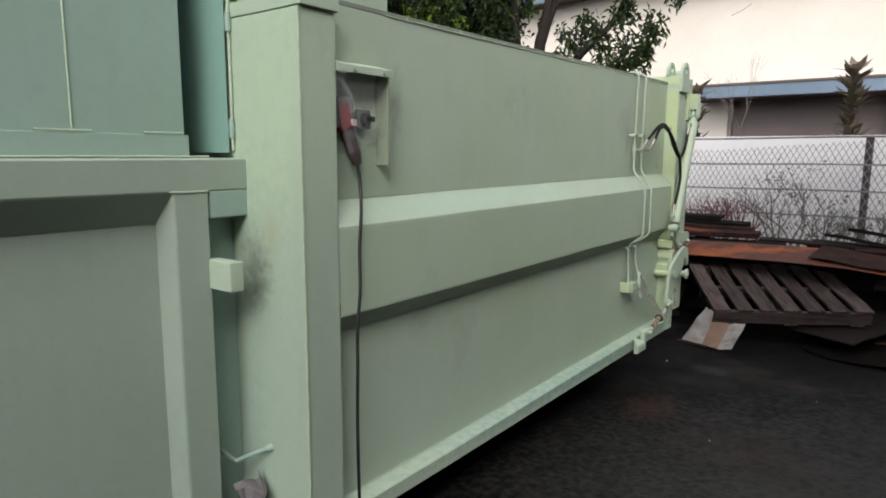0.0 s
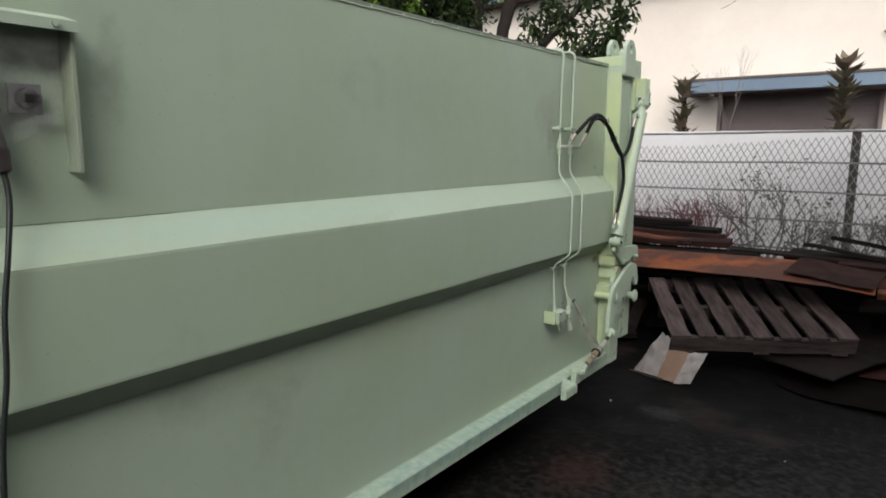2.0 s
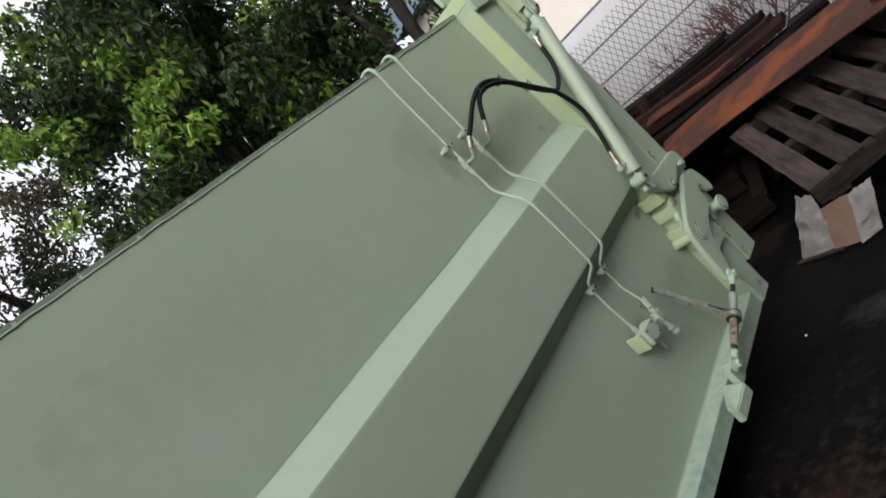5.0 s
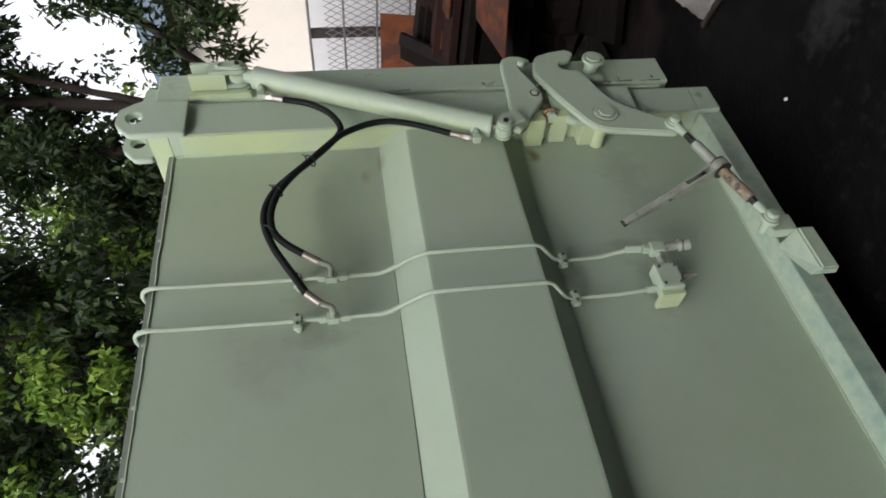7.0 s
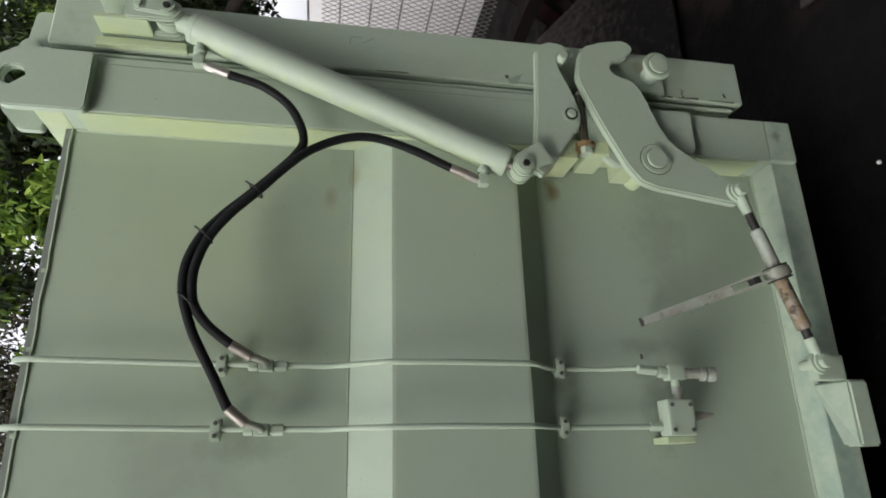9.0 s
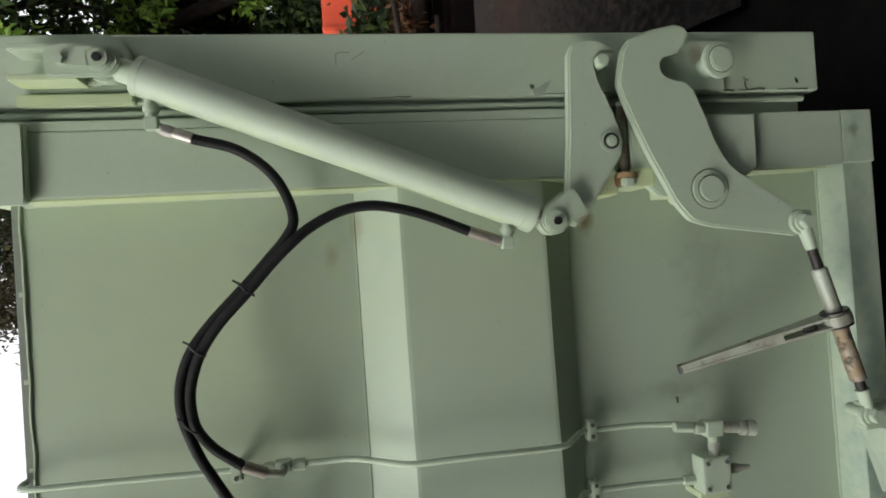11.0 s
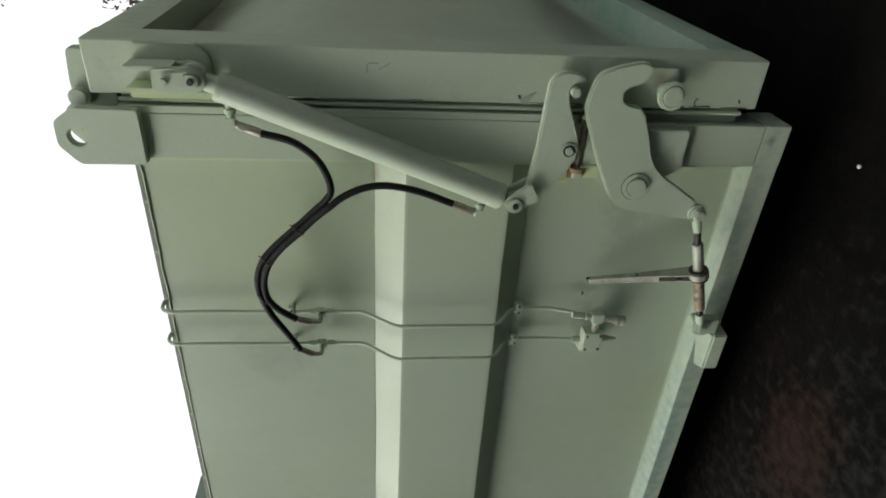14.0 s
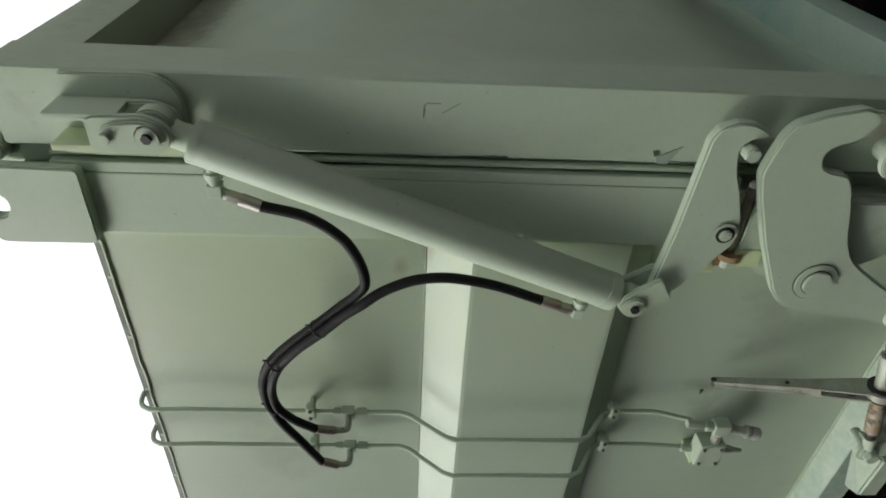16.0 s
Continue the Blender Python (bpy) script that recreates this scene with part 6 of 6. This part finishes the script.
def build_big_tree(at, radius, low, high, count, seed, label, inner=0.35, leaf=0.13, mats=("leaf", "leaf_lit"), foot=0.0):
    rng = np.random.default_rng(seed)
    random.seed(seed)
    x0, y0 = at
    t = thing("broadleaf_tree", (x0, y0, 0), label=label, category="tree")
    limb(t, [(x0, y0 + foot, -0.1), (x0 + 0.1, y0 + foot * 0.95, 1.2), (x0 - 0.1, y0 + foot * 0.8, 2.4), (x0, y0 + 0.1, high * 0.7)], 0.26, 0.08, "trunk")
    centres = []
    zc, hz = (low + high) / 2, (high - low) / 2
    for i in range(76):
        while True:
            p = rng.uniform(-1, 1, 3)
            k = np.linalg.norm(p)
            if inner < k < 1 and k > 0.2:
                break
        bump = 0.82 + 0.3 * noise.noise(Vector(p) * 2.3 + Vector((seed, 0, 0)))
        q = np.array([x0 + p[0] * radius * bump, y0 + p[1] * radius * bump, zc + p[2] * hz * bump])
        centres.append(q)
    for i in range(16):
        q = centres[i * 5]
        s = Vector((x0, y0, low + 0.3 + 0.06 * i * (high - low) * 0.6))
        m = s.lerp(Vector(q), 0.5) + Vector((0, 0, 0.25))
        limb(t, [s, m, Vector(q)], 0.075 if foot == 0 else 0.025, 0.012)
    # twigs carry the clumps outwards
    clumps, lit_points = [], []
    for i, q in enumerate(centres):
        for k in range(7):
            (lit_points if i % 5 in (0, 2) and k > 1 else clumps).append(q + rng.normal(0, 1, 3) * radius * 0.085)
    # outer clumps take the second, brighter leaf colours as painted sunlight
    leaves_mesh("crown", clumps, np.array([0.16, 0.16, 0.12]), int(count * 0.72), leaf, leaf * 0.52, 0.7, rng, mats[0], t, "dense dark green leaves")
    leaves_mesh("lit_clumps", lit_points, np.array([0.12, 0.12, 0.09]), int(count * 0.28), leaf, leaf * 0.52, 0.7, rng, mats[1], t, "clumps of brighter green leaves")
    return t


build_big_tree((-6.9, 8.3), 3.6, 1.4, 8.6, 54000, 5, "large dense dark green broadleaf tree beside the yard", leaf=0.125)
build_big_tree((-9.6, 12.4), 3.4, 1.6, 9.0, 25000, 9, "tall dark green broadleaf tree behind another tree", leaf=0.14)
build_big_tree((-11.8, 5.5), 2.9, 3.7, 9.3, 19000, 21, "distant brownish green broadleaf tree behind the yard", leaf=0.12, mats=("leaf_brown", "leaf"), foot=2.2)


def build_hedge():
    """Low hanging boughs of the yard's trees, between the bins and the sky."""
    t = thing("drooping_tree", (-6.6, 7.2, 0), label="drooping dark green boughs with bright leaf clumps over the bins", category="tree")
    rng = np.random.default_rng(71)
    limb(t, [(-6.6, 8.6, -0.1), (-6.5, 8.3, 1.5), (-6.3, 7.6, 3.0), (-6.2, 6.9, 4.2)], 0.14, 0.05, "trunk")
    dark, lit = [], []
    for i in range(90):
        y = rng.uniform(5.75, 8.6)
        z = rng.uniform(1.55 + max(0, 6.3 - y) * 0.5, 3.8)
        (lit if i % 3 == 0 else dark).append(np.array([rng.uniform(-7.6, -6.2), y, z]))
    # boughs that hang down behind the bins
    for i in range(22):
        dark.append(np.array([rng.uniform(-7.0, -6.3), rng.uniform(6.35, 7.5), rng.uniform(0.95, 1.75)]))
    dark = [q + rng.normal(0, 0.16, 3) for q in dark for _ in range(4)]
    lit = [q + rng.normal(0, 0.13, 3) for q in lit for _ in range(4)]
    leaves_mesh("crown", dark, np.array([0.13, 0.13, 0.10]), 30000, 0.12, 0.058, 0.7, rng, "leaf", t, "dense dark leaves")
    leaves_mesh("lit_clumps", lit, np.array([0.10, 0.10, 0.08]), 3000, 0.12, 0.055, 0.7, rng, "leaf_lit", t, "clumps of bright green leaves")


build_hedge()


def build_limbed_tree():
    """Tree before the warehouse: bare dark limbs and hanging sprays of leaflets."""
    t = thing("leaning_tree", (-4.2, 9.6, 0), label="leaning dark-limbed tree with sparse hanging leaf sprays", category="tree")
    rng = np.random.default_rng(12)
    limb(t, [(-4.1, 9.6, -0.1), (-4.04, 9.6, 1.6), (-3.91, 9.7, 3.2), (-3.73, 9.7, 4.1), (-3.6, 9.8, 6.0)], 0.13, 0.06, "trunk")
    limb(t, [(-3.93, 9.7, 3.1), (-3.58, 9.7, 4.1), (-3.2, 9.75, 5.4)], 0.06, 0.03)
    limb(t, [(-4.05, 9.6, 1.2), (-4.34, 9.7, 3.38), (-4.42, 9.7, 4.2), (-4.6, 9.8, 5.8)], 0.09, 0.05)
    limb(t, [(-4.02, 9.62, 2.0), (-3.23, 9.7, 3.03), (-2.62, 9.7, 3.56), (-2.3, 9.8, 4.3)], 0.08, 0.025)
    limb(t, [(-4.1, 9.62, 2.0), (-4.9, 9.2, 2.6), (-5.8, 8.9, 3.1)], 0.09, 0.05)
    sprays = []
    for c in ((-3.13, 9.7, 3.5), (-2.87, 9.7, 3.45), (-2.79, 9.7, 3.05), (-2.45, 9.75, 3.1), (-2.16, 9.8, 3.2), (-2.08, 9.8, 3.4), (-2.48, 9.7, 3.65), (-2.60, 9.7, 2.85), (-3.3, 9.6, 3.2), (-3.5, 9.6, 2.9), (-2.3, 9.75, 2.8), (-3.0, 9.7, 2.8), (-1.75, 9.95, 4.0), (-2.4, 9.7, 4.0)):
        for k in range(7):
            sprays.append(np.array(c) + rng.normal(0, 1, 3) * np.array([0.05, 0.05, 0.13]))
    high = [np.array([rng.uniform(-4.9, -2.3), rng.uniform(9.2, 10.3), rng.uniform(4.75, 6.6)]) for _ in range(60)]
    high += [np.array([rng.uniform(-5.5, -4.5), rng.uniform(9.4, 10.1), rng.uniform(2.9, 4.8)]) for _ in range(40)]
    high = [h + rng.normal(0, 0.14, 3) for h in high for _ in range(5)]
    leaves_mesh("crown", high, np.array([0.12, 0.12, 0.10]), 13000, 0.13, 0.06, 0.6, rng, "leaf", t, "dark leaves high in the crown")
    leaves_mesh("leaf_sprays", sprays, np.array([0.06, 0.06, 0.09]), 2600, 0.13, 0.045, 0.6, rng, "leaf", t, "hanging sprays of green leaflets")


build_limbed_tree()


def build_spiky_plant(at, height, seed):
    t = thing("spiky_plant", (*at, LOW), label="tall brownish spiky plant by the warehouse wall", category="plant")
    random.seed(seed)
    x, y = at
    limb(t, [(x, y, LOW), (x + 0.02, y, (LOW + height) * 0.5), (x, y, height)], 0.04, 0.02, "stem")
    bm = B()
    for k in range(110):
        z = height * (0.55 + 0.43 * k / 110)
        a = random.uniform(0, 2 * math.pi)
        ln = random.uniform(0.16, 0.36)
        el = random.uniform(0.1, 1.0)
        p = Vector((x, y, z))
        d = Vector((math.cos(a) * math.cos(el), math.sin(a) * math.cos(el), math.sin(el)))
        s = d.cross(Vector((0, 0, 1))).normalized() * 0.055
        v = [bm.verts.new(q) for q in (p - s * 0.5, p + d * ln * 0.5 - s, p + d * ln, p + d * ln * 0.5 + s, p + s * 0.5)]
        bm.faces.new(v)
    part("foliage", bm, "leaf_dull", t, "dull brown-green blades", kind="stuff")
    set_back(t)


build_spiky_plant((0.45, 11.3), 2.80, 3)
build_spiky_plant((-1.66, 11.3), 2.64, 6)


def build_bare_shrub(at, height, seed, mat="twig", kindname="bare_shrub", label="leafless pale twiggy shrub", spread=0.35, z0=0.0, wide=0.8, stems=3, r=0.017, tilt=0.3):
    t = thing(kindname, (*at, z0), label=label, category="shrub")
    random.seed(seed)

    def grow(bm, p, d, ln, r, depth):
        q = p + d * ln
        mid = p.lerp(q, 0.5) + Vector((random.uniform(-1, 1), random.uniform(-0.4, 0.4), random.uniform(-1, 1))) * ln * 0.08
        sweep(bm, [p, mid, q], r, 5, r * 0.6)
        if depth:
            for k in range(random.choice((2, 3))):
                e = (d + Vector((random.uniform(-1, 1), random.uniform(-0.5, 0.5), random.uniform(-0.4, 0.9))) * wide).normalized()
                grow(bm, q, e, ln * random.uniform(0.55, 0.8), r * 0.6, depth - 1)

    for k in range(stems):
        bm = B()
        grow(bm, Vector((at[0] + random.uniform(-spread, spread) * 0.5, at[1], z0)), Vector((random.uniform(-tilt, tilt), 0, 1)).normalized(), height * 0.36, r, 4)
        part("stem", bm, mat, t)
    return t


set_back(build_bare_shrub((-1.02, 11.3), 1.75, 2, spread=0.04, wide=0.42, stems=1, r=0.012, tilt=0.03, z0=LOW))
build_bare_shrub((-0.35, FY - 0.12), 1.15, 4, "red_twig", "dried_weed", "dried reddish weed climbing the fence", r=0.026)
build_bare_shrub((-0.30, FY - 0.14), 1.10, 41, "red_twig", "dried_weed", "dried reddish weed climbing the fence", r=0.026)
build_bare_shrub((-1.0, FY - 0.12), 1.05, 14, "red_twig", "dried_weed", "dried reddish weed climbing the fence")


def build_weeds():
    rng = np.random.default_rng(31)
    for x, h, seed in ((0.30, 1.30, 7), (0.62, 1.0, 17), (1.25, 1.05, 27), (1.75, 1.15, 37)):
        t = build_bare_shrub((x, FY - 0.13), h, seed, "weed_twig", "fence_weed", "grey-green straggly weed growing on the fence", 0.25, r=0.022)
        pts = [np.array([x + rng.normal(0, 0.22), FY - 0.13 + rng.normal(0, 0.03), rng.uniform(0.5, h + 0.15)]) for _ in range(26)]
        leaves_mesh("weed_leaves", pts, np.array([0.05, 0.02, 0.05]), 200, 0.05, 0.022, 0.2, rng, "weed", t)


build_weeds()


# ---- other things across the yard ----
def build_waste_bin(at, size, mat, name, label, blocks, skid):
    """A steel bin with a ribbed end, a rail, a lid line and hinge blocks; at = its front upper corner."""
    x, y, z = at
    deep, high, wide = size
    t = thing(name, (x - deep / 2, y - high / 2, 0), label=label, category="waste bin")
    lid = y - 0.19
    part("body", box(B(), x - deep, x, y - high, lid, z, z + wide, 0.012), mat, t)
    part("lid", box(B(), x - deep, x - 0.03, lid + 0.004, y - 0.035, z + 0.03, z + wide - 0.03, 0.012), mat, t)
    part("lid_rim", box(B(), x - 0.03, x + 0.035, lid - 0.022, lid + 0.020, z - 0.015, z + wide + 0.015, 0.006), mat, t)
    for k in blocks:
        part("hinge_block", box(B(), x - 0.10, x + 0.045, lid + 0.022, y, z + wide * k - 0.055, z + wide * k + 0.055, 0.010), mat, t)
    for a, b in zip(blocks, blocks[1:]):
        zm, w = z + wide * (a + b) / 2, wide * (b - a) / 2 - 0.075
        part("lid_panel", box(B(), x - 0.03, x + 0.012, lid + 0.028, y - 0.028, zm - w, zm + w, 0.008), mat, t)
        part("catch", box(B(), x + 0.012, x + 0.030, lid + 0.05, lid + 0.085, zm - 0.05, zm + 0.03, 0.004), mat, t)
    k = 0
    while lid - 0.37 * (k + 1) > y - high + 0.1:
        yr = lid - 0.37 * (k + 1)
        part("rail", box(B(), x, x + 0.055, yr - 0.035, yr + 0.035, z + 0.004, z + wide + 0.05, 0.008), mat, t)
        k += 1
    for dz in (-0.012, wide - 0.028):
        part("corner_post", box(B(), x + 0.001, x + 0.03, y - high + 0.01, lid - 0.024, z + dz, z + dz + 0.04, 0.006), mat, t)
    part("lifting_pin", cyl(B(), (x - 0.08, lid - 0.02, z - 0.07), (x - 0.08, lid - 0.02, z), 0.045, 14), mat, t)
    if skid:
        for xs in (x - 0.2, x - deep + 0.2):
            part("skid", box(B(), xs - 0.1, xs + 0.1, y - high + 0.1, lid - 0.15, 0.0, z - 0.001, 0.012), "underside", t)
    return t


def build_second_container():
    build_waste_bin((-7.0, 5.70, 0.37), (2.4, 2.9, 1.65), "bin_green", "green_steel_bin", "pale green ribbed steel waste bin standing behind", (0.10, 0.52, 0.94), True)
    build_waste_bin((-2.82, 5.43, 0.0), (0.56, 2.2, 0.60), "shaded_green", "low_green_bin", "dull green ribbed steel bin in the shade", (0.06, 0.50, 0.94), False)
    v = thing("navy_bin", (-8.1, 5.9, 0), label="dark navy steel bin behind the green bin", category="waste bin")
    part("body", box(B(), -8.9, -7.4, 5.70, 6.10, 0.0, 2.0, 0.02), "navy", v)
    for z in (0.62, 1.15, 1.68):
        part("rail", box(B(), -7.4, -7.36, 5.71, 6.09, z - 0.02, z + 0.02, 0.004), "navy", v)
    part("rim", box(B(), -7.4, -7.33, 6.04, 6.11, 0.02, 1.98, 0.008), "navy", v)
    bm = B()
    bmesh.ops.create_icosphere(bm, subdivisions=3, radius=0.085, matrix=Matrix.Translation((-2.92, 5.465, 0.13)) @ Matrix.Diagonal((1, 0.7, 0.9, 1)))
    for v in bm.verts:
        v.co += noise.noise_vector(v.co * 14) * 0.05
    part("crumpled_bag", bm, "sack", None, "crumpled white plastic bag lying on a bin's lid", True, category="bag")


build_second_container()


def build_shipping_container():
    t = thing("shipping_container", (-18, 5, 0), label="stacked blue and red ribbed shipping container", category="shipping container")
    x, ya, yb = -17.0, 2.2, 8.4
    bm = B()
    n = 20
    prof = []
    for k in range(n + 1):
        y = ya + (yb - ya) * k / n
        prof.append((x + (0.05 if k % 2 else 0.0), y))
    for z0, z1, mat, nm in ((3.28, 3.95, "container_red", "lower_side"), (3.95, 5.9, "container_blue", "upper_side")):
        bm = B()
        lo = [bm.verts.new((a, b, z0)) for a, b in prof]
        hi = [bm.verts.new((a, b, z1)) for a, b in prof]
        for k in range(n):
            bm.faces.new((lo[k], lo[k + 1], hi[k + 1], hi[k]))
        part(nm, bm, mat, t)
    for y in (ya + 0.05, 3.19, 4.32, 5.45, 6.58, 7.71, yb):
        bm = box(B(), x + 0.02, x + 0.12, y - 0.035, y + 0.035, 3.25, 5.9)
        part("side_post", bm, "container_blue", t)
    part("bottom_rail", box(B(), x + 0.02, x + 0.13, ya, yb, 3.2, 3.28), "grey", t)
    bm = box(B(), x - 2.4, x, ya, yb, 3.2, 5.9)
    part("box_body", bm, "container_blue", t)
    # near-black box for the dark gap below; its shade is in the colour
    u = thing("shipping_container", (-18, 5, 0), label="dark shipping container under another", category="shipping container")
    bm = box(B(), x - 2.4, x - 0.02, ya, yb, 0.0, 3.198, 0.02)
    part("box_body", bm, "navy", u)
    for y in (3.2, 4.65, 5.8):
        bm = box(B(), x - 0.02, x + 0.08, y - 0.06, y + 0.06, 0.0, 3.19)
        part("corner_post", bm, "navy", u)


build_shipping_container()


def build_crate():
    t = thing("red_crate", (-4.4, 7.05, 0), label="orange-red slatted plastic crate on dark boards", category="crate")
    x0, x1, y0, y1, z0, z1 = -4.75, -4.0, 6.58, 7.33, 0.56, 1.45
    bm = box(B(), x0, x1, y0, y1, z0, z0 + 0.02)
    part("bottom", bm, "crate", t)
    for z in (0.56, 0.86, 1.16):
        bm = box(B(), x1 - 0.02, x1, y0, y1, z, z + 0.285, 0.006)
        part("slat", bm, "crate", t)
        bm = box(B(), x0, x1 - 0.02, y0, y0 + 0.02, z, z + 0.285, 0.006)
        part("slat", bm, "crate", t)
        bm = box(B(), x0, x1 - 0.02, y1 - 0.02, y1, z, z + 0.285, 0.006)
        part("slat", bm, "crate", t)
    for y in (y0, (y0 + y1) / 2 - 0.02, y1 - 0.04):
        bm = box(B(), x1, x1 + 0.025, y, y + 0.035, z0, z1, 0.004)
        part("upright", bm, "crate", t)
    for i, z in enumerate((0.02, 0.28)):
        lay("dark_block", "darkwood", (-4.8, 6.87, z + 0.12), (-3.95, 6.87, z + 0.12), 0.7, 0.25, 0, "dark timber block under a crate", "timber")


build_crate()
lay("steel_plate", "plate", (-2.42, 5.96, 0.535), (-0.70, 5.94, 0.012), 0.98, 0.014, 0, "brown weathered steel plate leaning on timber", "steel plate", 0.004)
lay("timber_prop", "darkwood", (-2.30, 5.45, 0.22), (-2.25, 6.30, 0.22), 0.30, 0.42, 0, "dark squared timber behind a steel plate", "timber", 0.01)


def build_log():
    """A rotten log and forked stems lying behind the plate."""
    t = thing("rotten_log", (-3.2, 6.2, 0), label="grey-brown rotten log with dry leaves and forked stems", category="log")
    bm = sweep(B(), smooth_path([(-3.70, 4.7, 0.55), (-3.66, 5.3, 0.575), (-3.60, 5.7, 0.63), (-3.5, 6.3, 0.72), (-3.3, 7.2, 0.80)], 6), 0.115, 12, 0.13)
    for v in bm.verts:
        v.co += noise.noise_vector(v.co * 6) * 0.05
    part("stem", bm, "log", t, smooth=True)
    for k, dz in ((0, 0.10), (1, -0.02), (2, 0.2)):
        bm = sweep(B(), smooth_path([(-3.45, 5.35 + 0.1 * k, 0.60), (-3.3, 5.75, 0.62 + dz), (-3.2, 6.3 + 0.1 * k, 0.66 + 1.4 * dz)], 5), 0.04, 8, 0.02)
        part("branch", bm, "bark", t, smooth=True)
    bm = box(B(), -3.85, -3.40, 4.6, 7.4, 0.0, 0.47, 0.03)
    part("footing", bm, "darkwood", t, "dark timbers under the log")
    rng = np.random.default_rng(23)
    pts = [np.array([-3.4 + rng.normal(0, 0.05), rng.uniform(5.85, 6.6), rng.uniform(0.76, 0.92)]) for _ in range(30)]
    leaves_mesh("dry_leaves", pts, np.array([0.04, 0.05, 0.04]), 420, 0.10, 0.035, 0.6, rng, "leaf_dry", t, "matted orange-brown dry leaves")


build_log()


def build_leafy_plant():
    t = thing("leafy_plant", (-3.9, 6.2, 0), label="large-leaved dark green plant by the bins", category="plant")
    rng = np.random.default_rng(44)
    limb(t, [(-3.95, 6.4, 0), (-3.9, 6.3, 0.5), (-3.9, 6.2, 1.0)], 0.03, 0.015, "stem")
    pts = [np.array([-3.85 + rng.normal(0, 0.1), rng.uniform(5.98, 6.7), rng.uniform(0.80, 1.20)]) for _ in range(40)]
    leaves_mesh("foliage", pts, np.array([0.04, 0.05, 0.05]), 70, 0.20, 0.085, 0.3, rng, "leaf_pale", t, "broad pale green leaves")
    leaves_mesh("shade_foliage", pts, np.array([0.10, 0.10, 0.10]), 750, 0.15, 0.06, 0.3, rng, "leaf", t)


build_leafy_plant()


def build_tarp():
    """A tarpaulin heaped over the navy bin's rim."""
    bm = B()

    def heap(u, v):
        r = min(abs(u - 1.2) / 0.50, 1.0)
        h = 0.36 * (1 - r ** 1.4) * min(1.0, (v + 8.3) / 0.5, (-7.2 - v) / 0.12 + 0.25)
        return (v, 6.125 + h + 0.035 * noise.noise(Vector((u * 6, v * 5, 3))) * (1 - r) + 0.02 * abs(math.sin(u * 17 + v * 3)) * (1 - r), u)

    wavy_sheet(bm, span(0.70, 1.66, 30), span(-8.3, -7.2, 14), heap)
    bmesh.ops.solidify(bm, geom=bm.faces[:], thickness=0.006)
    part("tarpaulin", bm, "tarp", None, "pale blue tarpaulin heaped over a dark bin", True, category="tarpaulin")


build_tarp()

# ---- unseen wall added to hold skylight off the container's side ----
bm = box(B(), 5.2, 5.5, -14, 14, 0, 6.5)
part("wall_east", bm, "block_wall", None, "plain grey wall added out of view to block skylight", category="wall", kind="structure")
